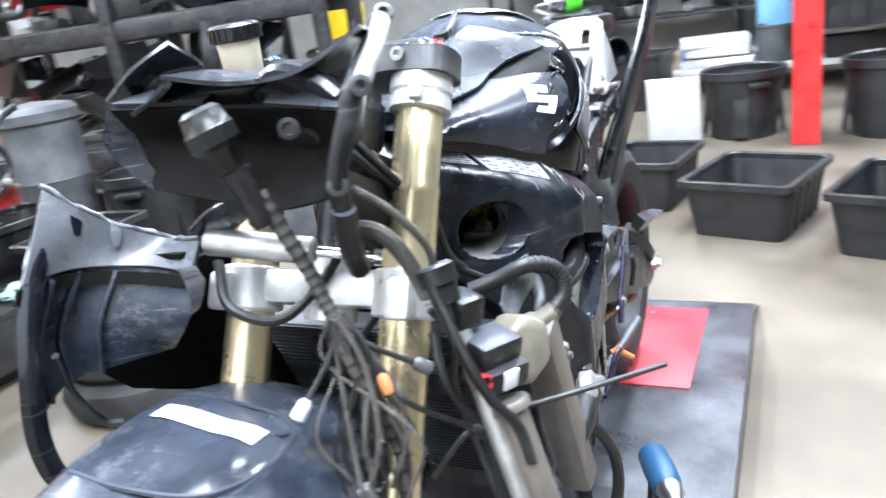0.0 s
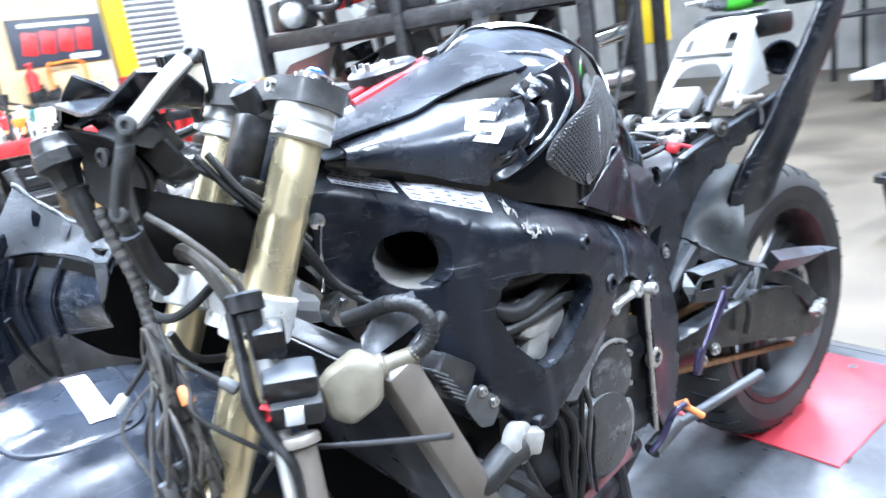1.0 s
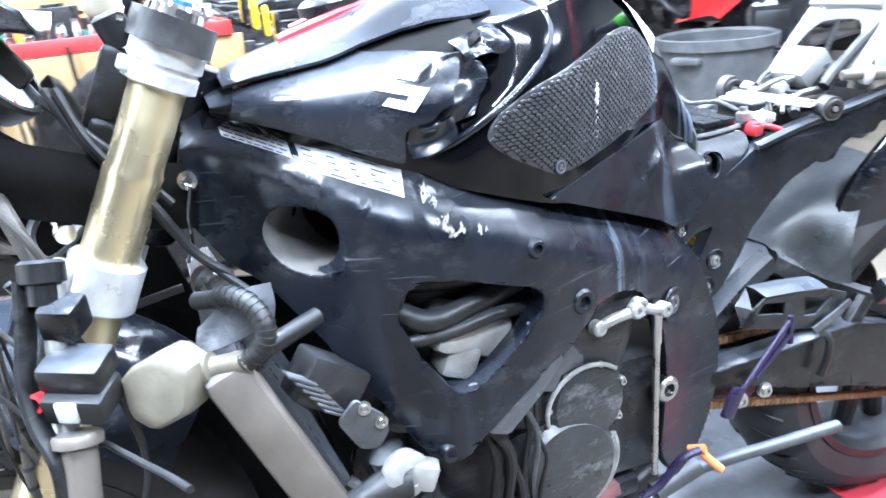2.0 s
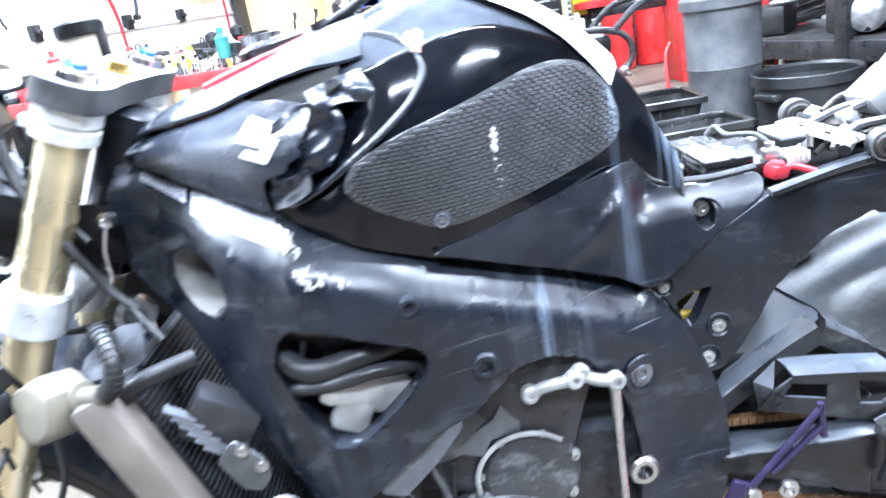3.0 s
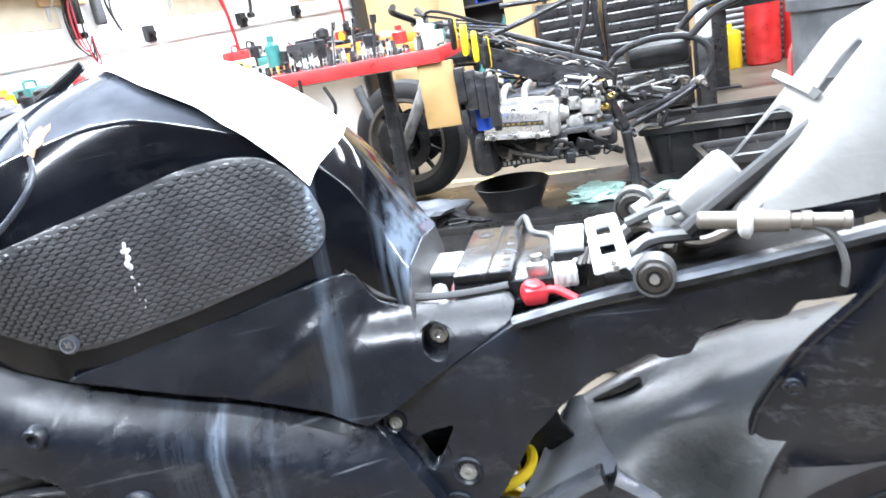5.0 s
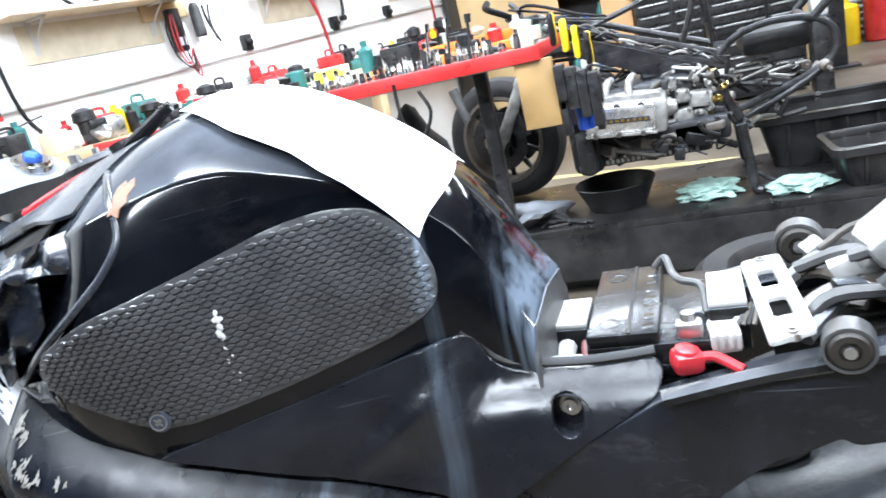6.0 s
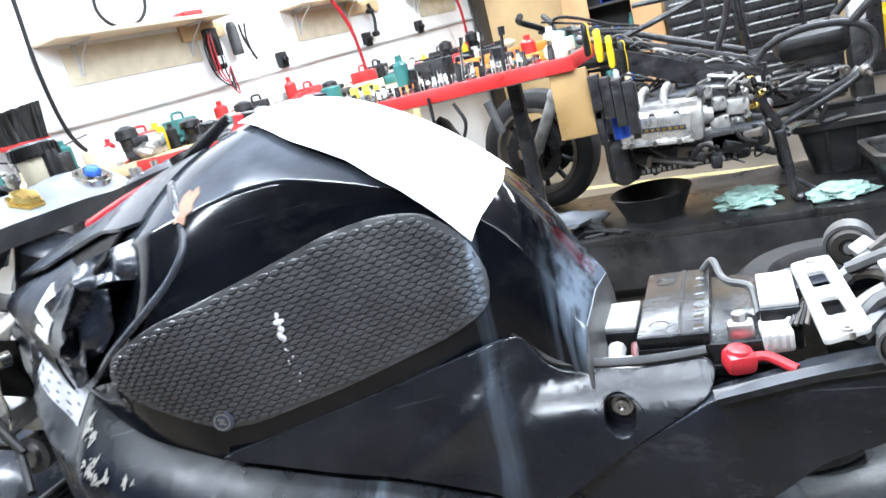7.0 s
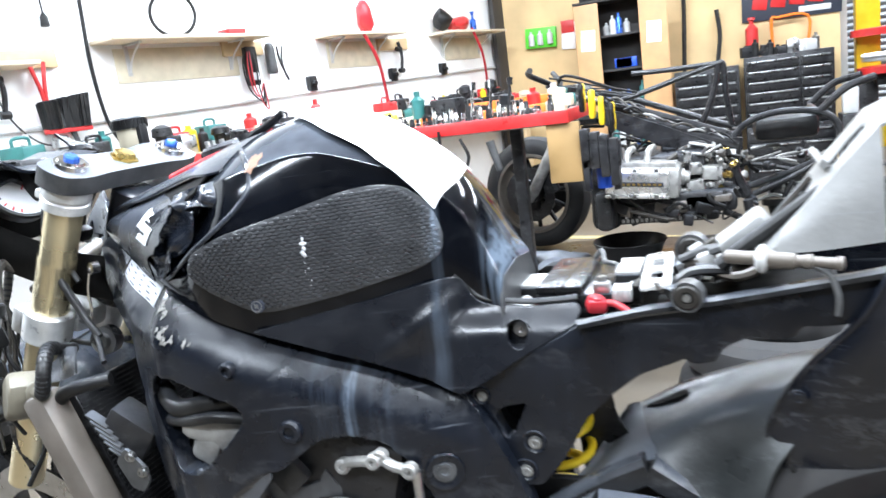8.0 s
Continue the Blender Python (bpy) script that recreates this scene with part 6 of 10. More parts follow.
bm = B()
cyl(bm, (0.540, -0.150, 0.715), (0.538, -0.150, 0.475), 0.005, n=10)
lathe(bm, (0.540, -0.150, 0.715), (0, 0, 1), [(-0.03, 0.0065), (0, 0.0065), (0.012, 0.008), (0.018, 0.008)], 12)
part("shift_rod", bm, STEEL, bike, "thin steel shift rod")
bm = B()
tube(bm, [(0.515, -0.150, 0.440), (0.545, -0.155, 0.455), (0.575, -0.160, 0.490), (0.605, -0.165, 0.500)], 0.006, 10)
part("shift_lever", bm, PURPLE, bike, "purple anodised gear lever")
bm = B()
cyl(bm, (0.605, -0.160, 0.497), (0.628, -0.185, 0.470), 0.0062, n=12)
cyl(bm, (0.598, -0.150, 0.492), (0.612, -0.168, 0.500), 0.0075, n=12)
part("toe_peg", bm, AMBER, bike, "worn orange toe peg")
bm = B()
box(bm, (0.665, -0.160, 0.555), (0.022, 0.010, 0.05), 0.004, (0, 25, 0))
rearset = part("rearset_plate", bm, PURPLE, bike, "purple rearset footpeg bracket")
for a, b in (((0.69, -0.150, 0.56), (0.775, -0.150, 0.655)), ((0.715, -0.150, 0.575), (0.775, -0.150, 0.630)), ((0.773, -0.150, 0.660), (0.777, -0.150, 0.615))):
    bm = B()
    cyl(bm, a, b, 0.0042, n=10)
    part("rearset_bar", bm, PURPLE, rearset)
bm = B()
cyl(bm, (0.62, -0.12, 0.425), (0.90, -0.145, 0.425), 0.010, n=12)
cyl(bm, (0.56, -0.12, 0.41), (0.64, -0.12, 0.43), 0.016, n=12)
part("side_stand", bm, DUSTY_PLASTIC, bike, "folded grey side stand")
bm = B()
box(bm, (0.42, -0.11, 0.43), (0.16, 0.035, 0.022), 0.004, (0, -12, 0))
part("lower_rail", bm, FADED_RED, bike, "faded red lower bracket")
bm = B()
tube(bm, [(0.20, -0.15, 0.55), (0.30, -0.14, 0.42), (0.45, -0.08, 0.36), (0.62, -0.02, 0.36)], 0.026, 14)
tube(bm, [(0.18, -0.05, 0.58), (0.24, -0.05, 0.42), (0.40, -0.03, 0.34), (0.62, 0.0, 0.34)], 0.026, 14)
part("exhaust_header", bm, DARK_STEEL, bike, "dull exhaust header pipes")
# jack under the engine, on the deck
jack = thing("bike_jack", "dark steel jack under the engine on the lift deck", "jack", (0.40, 0.0, 0.16))
bm = B()
box(bm, (0.40, 0.0, 0.175), (0.34, 0.28, 0.03), 0.006)
part("base", bm, DARK_STEEL, jack)
for x in (0.28, 0.52):
    for y in (-0.09, 0.09):
        bm = B()
        cyl(bm, (x, y, 0.185), (x * 0.9 + 0.04, y * 0.8, 0.42), 0.018, n=10)
        part("leg", bm, DARK_STEEL, jack)
bm = B()
box(bm, (0.40, 0.0, 0.415), (0.30, 0.2, 0.03), 0.006)
part("saddle", bm, DARK_STEEL, jack)

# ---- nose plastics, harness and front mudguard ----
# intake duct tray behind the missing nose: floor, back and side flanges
# The duct's black carries the shade of its hollow.
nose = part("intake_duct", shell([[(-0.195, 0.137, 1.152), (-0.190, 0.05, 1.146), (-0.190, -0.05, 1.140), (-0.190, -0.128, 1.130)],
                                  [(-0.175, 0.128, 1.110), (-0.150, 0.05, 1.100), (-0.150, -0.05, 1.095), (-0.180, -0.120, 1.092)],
                                  [(-0.190, 0.112, 1.069), (-0.180, 0.04, 1.052), (-0.182, -0.03, 1.043), (-0.190, -0.103, 1.056)]]), CAVITY, bike, "broken intake duct with its inner shade painted black")
part("duct_flange", shell([[(-0.193, 0.140, 1.154), (-0.200, 0.152, 1.116), (-0.190, 0.112, 1.066)], [(-0.175, 0.125, 1.150), (-0.180, 0.128, 1.112), (-0.180, 0.100, 1.066)]]), NAVY_PLASTIC, nose)
part("dash_shelf", shell([[(-0.205, 0.050, 1.176), (-0.200, 0.00, 1.166), (-0.200, -0.043, 1.163), (-0.195, -0.095, 1.168), (-0.170, -0.150, 1.196)],
                          [(-0.130, 0.060, 1.172), (-0.130, 0.0, 1.160), (-0.130, -0.043, 1.158), (-0.130, -0.090, 1.162), (-0.125, -0.135, 1.190)],
                          [(-0.085, 0.060, 1.165), (-0.085, 0.0, 1.150), (-0.085, -0.043, 1.150), (-0.090, -0.080, 1.152), (-0.095, -0.110, 1.170)]]), NAVY_PLASTIC, nose, "curved black dash shelf")
part("dash_shelf", shell([[(-0.185, 0.150, 1.158), (-0.180, 0.110, 1.185), (-0.175, 0.060, 1.206)], [(-0.150, 0.145, 1.150), (-0.145, 0.105, 1.175), (-0.140, 0.055, 1.178)], [(-0.205, 0.10, 1.148), (-0.200, 0.07, 1.160), (-0.200, 0.045, 1.174)]]), NAVY_PLASTIC, nose, "far shoulder of the dash")
part("duct_roof", shell([[(-0.192, 0.135, 1.154), (-0.190, 0.07, 1.150), (-0.190, 0.02, 1.148)], [(-0.150, 0.12, 1.160), (-0.150, 0.07, 1.165), (-0.150, 0.02, 1.160)]]), BLACK_PLASTIC, nose)
part("duct_roof", shell([[(-0.192, -0.05, 1.142), (-0.192, -0.09, 1.137), (-0.192, -0.130, 1.132)], [(-0.155, -0.045, 1.155), (-0.150, -0.09, 1.158), (-0.155, -0.125, 1.150)]]), BLACK_PLASTIC, nose)
bm = B()
tube(bm, [(-0.150, -0.030, 1.140), (-0.160, -0.060, 1.158), (-0.165, -0.095, 1.150), (-0.165, -0.115, 1.135)], 0.012, 10, flat=2.2)
part("duct_lip", bm, NAVY_PLASTIC, nose)
bm = B()
lathe(bm, (-0.198, -0.078, 1.122), (-1, -0.3, 0.1), [(0, 0.009), (0.005, 0.010), (0.006, 0.006), (0.003, 0.005)], 16)
part("grommet", bm, RUBBER, nose)
# fairing stay: forked alloy arm
bm = B()
pts = [(-0.118, -0.136, 1.200), (-0.145, -0.140, 1.180), (-0.185, -0.142, 1.152), (-0.196, -0.138, 1.128), (-0.205, -0.130, 1.100), (-0.211, -0.124, 1.072), (-0.206, -0.122, 1.050)]
tube(bm, pts, 0.0095, 10, 5, flat=0.7)
stay = part("fairing_stay", bm, BLACK_PLASTIC, bike, "scratched grey fairing stay")
bm = B()
tube(bm, [(-0.120, -0.143, 1.202), (-0.150, -0.149, 1.183), (-0.188, -0.150, 1.152)], 0.0085, 10, 5, flat=0.6)
part("stay_face", bm, CAST_ALU, stay)
for p, d in (((-0.112, -0.140, 1.204), (-0.6, -0.5, 0.6)), ((-0.190, -0.150, 1.152), (-0.7, -0.7, 0.1)), ((-0.211, -0.124, 1.072), (-0.8, -0.6, 0.1)), ((-0.206, -0.120, 1.045), (-0.8, -0.6, 0.0))):
    bm = B()
    lathe(bm, p, d, [(0, 0.0095), (0.005, 0.0095), (0.006, 0.008), (0.006, 0.0045), (0.002, 0.004)], 16)
    part("stay_eye", bm, DUSTY_PLASTIC, stay)
bm = B()
tube(bm, [(-0.206, -0.122, 1.050), (-0.195, -0.115, 1.010), (-0.180, -0.110, 0.985)], 0.014, 10, 5, flat=0.8)
part("stay_foot", bm, BLACK_PLASTIC, stay)
# main connector with taped harness
bm = B()
lathe(bm, (-0.232, -0.010, 1.150), (0.10, -0.28, -0.95), [(0, 0.014), (0.004, 0.020), (0.018, 0.0225), (0.020, 0.0245), (0.034, 0.0245), (0.036, 0.022), (0.042, 0.017), (0.058, 0.014)], 8)
conn = part("harness_connector", bm, BLACK_PLASTIC, bike, "large black harness connector")
bm = B()
lathe(bm, (-0.224, -0.028, 1.092), (0.1, -0.25, -0.95), [(0.008 * i, 0.015 - 0.0025 * (i % 2) - 0.0006 * i) for i in range(8)], 16)
part("ribbed_boot", bm, RUBBER, conn)
HL = [(-0.212, -0.040, 1.068), (-0.206, -0.052, 1.030), (-0.201, -0.066, 0.992), (-0.202, -0.078, 0.962), (-0.206, -0.090, 0.935), (-0.214, -0.104, 0.900), (-0.206, -0.118, 0.855), (-0.194, -0.124, 0.800), (-0.200, -0.130, 0.730), (-0.190, -0.120, 0.660)]
bm = B()
tube(bm, HL, 0.0076, 12, 8, r1=0.0048)
loom = part("harness", bm, LOOM_TAPE, bike, "taped dusty wiring harness with loose connectors")
bm = B()
ln = smooth_line(HL, 10)
for i in range(2, len(ln) - 1, 3):
    d = (ln[i + 1] - ln[i - 1]).normalized()
    r = 0.0081 - 0.0030 * i / len(ln)
    lathe(bm, ln[i] - d * 0.002, d, [(0, r), (0.004, r + 0.0006)], 12)
part("tape_wrap", bm, RUBBER, loom, kind="stuff")
rw = random.Random(11)
for k in range(19):
    x0, y0 = -0.206 + rw.uniform(-0.008, 0.008), -0.090 + rw.uniform(-0.008, 0.008)
    endz = rw.uniform(0.66, 0.80)
    ex, ey = -0.222 + rw.uniform(-0.03, 0.04), -0.112 + rw.uniform(-0.045, 0.035)
    bm = B()
    pts = [(x0, y0, 0.945), (x0 + rw.uniform(-0.012, 0.012), y0 - 0.008 + rw.uniform(-0.02, 0.02), 0.90), (ex + rw.uniform(-0.02, 0.02), ey + rw.uniform(-0.025, 0.025), (0.9 + endz) / 2), (ex, ey, endz)]
    tube(bm, pts, rw.uniform(0.0014, 0.0034), 6, 5)
    w = part("loom_wire", bm, (RUBBER, LOOM_TAPE, LOOM_TAPE, RUBBER)[k % 4], loom)
    if k % 3 == 0:
        bm = B()
        d = (Vector(pts[3]) - Vector(pts[2])).normalized()
        q = Vector(pts[3])
        box(bm, q, (0.014, 0.012, 0.024), 0.002, (rw.uniform(-20, 20), rw.uniform(-20, 20), rw.uniform(0, 90)))
        part("wire_plug", bm, (BLACK_PLASTIC, WHITE_PLASTIC, BLACK_PLASTIC, DUSTY_PLASTIC, BLACK_PLASTIC)[k // 2 % 5], w)
for pts, m, mm in (([(-0.206, -0.090, 0.93), (-0.222, -0.080, 0.90), (-0.245, -0.066, 0.872)], RUBBER, WHITE_PLASTIC), ([(-0.206, -0.095, 0.93), (-0.190, -0.12, 0.905), (-0.165, -0.145, 0.878)], RUBBER, DUSTY_PLASTIC),
                   ([(-0.206, -0.095, 0.93), (-0.200, -0.115, 0.90), (-0.200, -0.125, 0.880)], RUBBER, AMBER), ([(-0.204, -0.10, 0.92), (-0.196, -0.13, 0.88), (-0.20, -0.15, 0.855), (-0.15, -0.19, 0.80)], RUBBER, BLACK_PLASTIC)):
    bm = B()
    tube(bm, pts, 0.003, 8)
    w = part("loom_wire", bm, m, loom)
    bm = B()
    a, b = Vector(pts[-2]), Vector(pts[-1])
    d = (b - a).normalized()
    lathe(bm, b - d * 0.004, d, [(0, 0.004), (0.004, 0.007), (0.020, 0.0075), (0.022, 0.004)], 10)
    part("bullet_connector", bm, mm, w)

# cables in front of the near fork
for pts, r, m, nm in (([(-0.19, -0.125, 1.064), (-0.165, -0.145, 1.035), (-0.135, -0.160, 0.99), (-0.125, -0.158, 0.955), (-0.128, -0.155, 0.925)], 0.004, LOOM_TAPE, "throttle_cable"),
                      ([(-0.09, -0.06, 1.10), (-0.07, -0.09, 1.05), (-0.03, -0.115, 0.99), (0.0, -0.115, 0.93), (0.03, -0.12, 0.90)], 0.005, RUBBER, "clutch_cable"),
                      ([(-0.10, -0.05, 1.10), (-0.08, -0.08, 1.055), (-0.04, -0.108, 1.00), (-0.01, -0.11, 0.945), (0.02, -0.118, 0.905), (0.06, -0.15, 0.87)], 0.0045, RUBBER, "throttle_cable"),
                      ([(-0.12, -0.03, 1.11), (-0.10, -0.055, 1.085), (-0.055, -0.09, 1.04), (-0.01, -0.10, 0.98)], 0.0045, RUBBER, "throttle_cable"),
                      ([(-0.150, -0.085, 1.000), (-0.158, -0.105, 1.015), (-0.150, -0.125, 1.005), (-0.140, -0.140, 0.975), (-0.130, -0.150, 0.935)], 0.0085, LOOM_TAPE, "brake_hose"),
                      ([(-0.06, -0.03, 1.0), (-0.10, -0.02, 0.95), (-0.15, 0.02, 0.91), (-0.17, 0.07, 0.93), (-0.14, 0.10, 0.97)], 0.006, RUBBER, "brake_hose"),
                      ([(-0.02, -0.02, 0.86), (-0.10, -0.03, 0.855), (-0.16, -0.05, 0.88), (-0.18, -0.06, 0.92)], 0.005, RUBBER, "brake_hose"),
                      ([(-0.115, -0.200, 0.795), (-0.085, -0.265, 0.808), (-0.06, -0.32, 0.820), (-0.044, -0.364, 0.832)], 0.0032, RUBBER, "clutch_cable"),
                      ([(-0.115, -0.200, 0.795), (-0.14, -0.17, 0.78), (-0.16, -0.14, 0.74)], 0.0032, RUBBER, "clutch_cable"),
                      ([(-0.130, -0.15, 0.92), (-0.115, -0.165, 0.88), (-0.10, -0.15, 0.82), (-0.09, -0.16, 0.74), (-0.11, -0.19, 0.68)], 0.004, RUBBER, "switch_wire"),
                      ([(-0.14, -0.155, 0.90), (-0.155, -0.17, 0.85), (-0.14, -0.20, 0.78), (-0.15, -0.21, 0.70)], 0.005, RUBBER, "switch_wire"),
                      ([(0.10, -0.19, 0.66), (0.16, -0.235, 0.60), (0.20, -0.245, 0.50), (0.18, -0.23, 0.40)], 0.009, RUBBER, "drain_hose"),
                      ([(0.20, -0.17, 0.62), (0.21, -0.19, 0.56), (0.25, -0.18, 0.48)], 0.006, RUBBER, "drain_hose"),
                      ([(0.26, -0.17, 0.68), (0.30, -0.185, 0.62), (0.29, -0.18, 0.52), (0.31, -0.16, 0.42)], 0.007, RUBBER, "drain_hose"),
                      ([(0.31, -0.18, 0.70), (0.335, -0.19, 0.64), (0.33, -0.18, 0.55), (0.36, -0.15, 0.46)], 0.004, DUSTY_PLASTIC, "vent_tube")):
    bm = B()
    tube(bm, pts, r, 9, 6)
    part(nm, bm, m, bike)
bm = flat_poly(rounded([(0.245, 0.745), (0.30, 0.735), (0.335, 0.745), (0.34, 0.76), (0.32, 0.80), (0.335, 0.80), (0.36, 0.765), (0.365, 0.74), (0.33, 0.70), (0.29, 0.665), (0.265, 0.675)], 0.006), -0.208, -0.204)
part("torn_guard", bm, PALE_SCUFFED, bike, "torn dark plastic sprocket guard")

# far fairing panel hanging beside the forks
fair = part("fairing_panel", shell([[(-0.240, 0.205, 1.087), (-0.205, 0.178, 1.045), (-0.170, 0.140, 1.012), (-0.160, 0.095, 1.002)],
                                    [(-0.300, 0.195, 1.004), (-0.245, 0.195, 1.000), (-0.200, 0.145, 0.985), (-0.185, 0.092, 0.972)],
                                    [(-0.325, 0.197, 0.932), (-0.275, 0.215, 0.940), (-0.225, 0.160, 0.938), (-0.205, 0.088, 0.940)],
                                    [(-0.322, 0.222, 0.860), (-0.270, 0.225, 0.880), (-0.225, 0.185, 0.885), (-0.190, 0.145, 0.890)]], 0.004, 6), MUDGUARD, bike, "scraped dark fairing panel hanging loose", 60)
part("fairing_edge", shell([[(-0.241, 0.207, 1.090), (-0.302, 0.197, 1.004), (-0.328, 0.199, 0.932), (-0.330, 0.225, 0.851), (-0.326, 0.228, 0.794), (-0.310, 0.220, 0.770)],
                            [(-0.238, 0.202, 1.078), (-0.298, 0.188, 1.000), (-0.323, 0.190, 0.931), (-0.325, 0.215, 0.852), (-0.318, 0.220, 0.797), (-0.304, 0.213, 0.775)],
                            [(-0.231, 0.203, 1.070), (-0.289, 0.190, 0.996), (-0.312, 0.191, 0.929), (-0.314, 0.215, 0.853), (-0.309, 0.219, 0.801), (-0.297, 0.213, 0.782)]]), NAVY_PLASTIC, fair, "curled lower edge of the fairing")
# Paler skin on the upper face: its bluish-white reflection is in the colour.
part("fairing_top", shell([[(-0.246, 0.203, 1.085), (-0.211, 0.174, 1.043), (-0.176, 0.136, 1.011), (-0.166, 0.092, 1.003)],
                           [(-0.280, 0.194, 1.042), (-0.232, 0.183, 1.022), (-0.192, 0.140, 1.000), (-0.180, 0.090, 0.990)],
                           [(-0.306, 0.192, 1.008), (-0.252, 0.190, 1.004), (-0.207, 0.142, 0.990), (-0.192, 0.088, 0.978)]], 0.003), PALE_SCUFFED, fair, "upper face of the fairing, its pale reflection put into the colour")
# Black strip standing proud of the panel, painted as the slot's shade.
part("fairing_slot", shell([[(-0.310, 0.191, 1.004), (-0.256, 0.189, 1.000), (-0.211, 0.140, 0.986), (-0.195, 0.086, 0.975)], [(-0.318, 0.192, 0.990), (-0.264, 0.195, 0.987), (-0.217, 0.142, 0.974), (-0.200, 0.085, 0.964)]], 0.003), CAVITY, fair, "black strip painting the shade of an open slot")
# Black sheet added behind the fairing, where there is only a dark void.
part("fairing_liner", shell([[(-0.255, 0.222, 0.905), (-0.170, 0.165, 0.960), (-0.060, 0.130, 0.970)], [(-0.225, 0.228, 0.865), (-0.130, 0.200, 0.855), (-0.030, 0.160, 0.850)], [(-0.190, 0.232, 0.825), (-0.110, 0.215, 0.780), (0.000, 0.180, 0.730)]]), CAVITY, fair, "black sheet added for the dark void behind the fairing")
# Dark filler sheet, added to close off the bright floor past the radiator.
part("lower_liner", shell([[(-0.110, 0.215, 0.780), (0.050, 0.190, 0.780), (0.30, 0.190, 0.720)], [(-0.100, 0.215, 0.600), (0.050, 0.200, 0.580), (0.32, 0.195, 0.520)], [(-0.060, 0.200, 0.420), (0.080, 0.190, 0.360), (0.34, 0.180, 0.300)]]), CAVITY, fair, "black sheet added to darken the view past the radiator")
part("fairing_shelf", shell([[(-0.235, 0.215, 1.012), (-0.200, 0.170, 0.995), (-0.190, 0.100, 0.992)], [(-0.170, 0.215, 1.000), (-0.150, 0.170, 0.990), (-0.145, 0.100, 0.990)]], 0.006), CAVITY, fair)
bm = B()
tube(bm, [(-0.300, 0.185, 0.930), (-0.290, 0.190, 0.880), (-0.275, 0.180, 0.840), (-0.262, 0.168, 0.832)], 0.006, 8, flat=0.6)
part("fairing_rib", bm, BLACK_PLASTIC, fair)
part("torn_tab", shell([[(-0.200, 0.098, 0.985), (-0.205, 0.085, 0.965), (-0.207, 0.087, 0.938)], [(-0.190, 0.082, 0.985), (-0.195, 0.070, 0.970), (-0.203, 0.078, 0.944)]], 0.003), NAVY_PLASTIC, fair)
part("fairing_wing", shell([[(-0.172, 0.098, 1.018), (-0.175, 0.060, 1.040), (-0.160, 0.010, 1.058)], [(-0.150, 0.085, 0.995), (-0.150, 0.05, 1.015), (-0.140, 0.01, 1.04)]], 0.004), NAVY_PLASTIC, fair)
FL = [[Vector(p) for p in row] for row in ([(-0.300, 0.195, 1.004), (-0.245, 0.195, 1.000), (-0.200, 0.145, 0.985)], [(-0.325, 0.197, 0.932), (-0.275, 0.215, 0.940), (-0.225, 0.160, 0.938)], [(-0.322, 0.222, 0.860), (-0.270, 0.225, 0.880), (-0.225, 0.185, 0.885)])]
for u in (0.28, 0.55, 0.8):
    line = [lerp_row[0].lerp(lerp_row[1], u * 2) if u < 0.5 else lerp_row[1].lerp(lerp_row[2], u * 2 - 1) for lerp_row in FL]
    bm = B()
    tube(bm, [p + Vector((-0.004, -0.005, 0.0)) for p in line], 0.0032, 8, 5)
    part("fairing_rib", bm, MUDGUARD, fair)
re_ = random.Random(5)
edge = smooth_line([(-0.246, 0.203, 1.089), (-0.211, 0.174, 1.047), (-0.176, 0.136, 1.015), (-0.166, 0.092, 1.007)], 6)
bm = B()
tube(bm, [p + Vector((re_.uniform(-0.002, 0.002), re_.uniform(-0.002, 0.002), re_.uniform(-0.003, 0.003))) for p in edge], 0.0028, 8, 2)
part("torn_edge", bm, PALE_SCUFFED, fair, "scraped pale torn edge")
for k in (1, 3, 6):
    p = edge[2 * k + 1] + Vector((0, 0, -0.002))
    q = Vector((re_.uniform(-0.012, 0.004), re_.uniform(-0.016, -0.004), re_.uniform(-0.030, -0.012)))
    w = (edge[2 * k + 2] - edge[2 * k + 1]) * re_.uniform(0.5, 1.1)
    part("torn_tab", shell([[p, p + q * 0.5 + Vector((-0.003, 0, 0)), p + q], [p + w, p + w + q * 0.4, p + w * 0.7 + q * 0.9]], 0.0016, 3), re_.choice((PALE_SCUFFED, NAVY_PLASTIC, MUDGUARD)), fair)
# instrument panel facing the rider
gd = Vector((0.84, -0.22, 0.50)).normalized()
gc = Vector((-0.136, -0.058, 1.126))
bm = B()
lathe(bm, gc - gd * 0.030, gd, [(0, 0.030), (0.006, 0.048), (0.026, 0.054), (0.032, 0.055), (0.036, 0.053), (0.036, 0.048), (0.028, 0.047)], 30)
box(bm, gc + Vector((-0.005, 0.055, 0.010)), (0.03, 0.10, 0.07), 0.008, (0, -30, 12))
cluster = part("instrument_panel", bm, BLACK_PLASTIC, bike, "black instrument panel with a white dial")
bm = B()
lathe(bm, gc - gd * 0.002, gd, [(0, 0.0465), (0.001, 0.0465)], 30)
dial = part("dial_face", bm, STICKER, cluster, "white dial face")
side_ = gd.orthogonal().normalized()
for k in range(13):
    a = radians(-20 + 18 * k)
    v = side_ * math.cos(a) + gd.cross(side_) * math.sin(a)
    bm = B()
    cyl(bm, gc + v * 0.036 - gd * 0.0005, gc + v * 0.042 - gd * 0.0005, 0.0014, n=6)
    part("dial_mark", bm, RED_PAINT if k > 9 else INK, dial)
bm = B()
cyl(bm, gc + gd * 0.001, gc + gd * 0.001 + side_ * 0.030, 0.0012, n=6)
part("needle", bm, RED_RUBBER, dial)
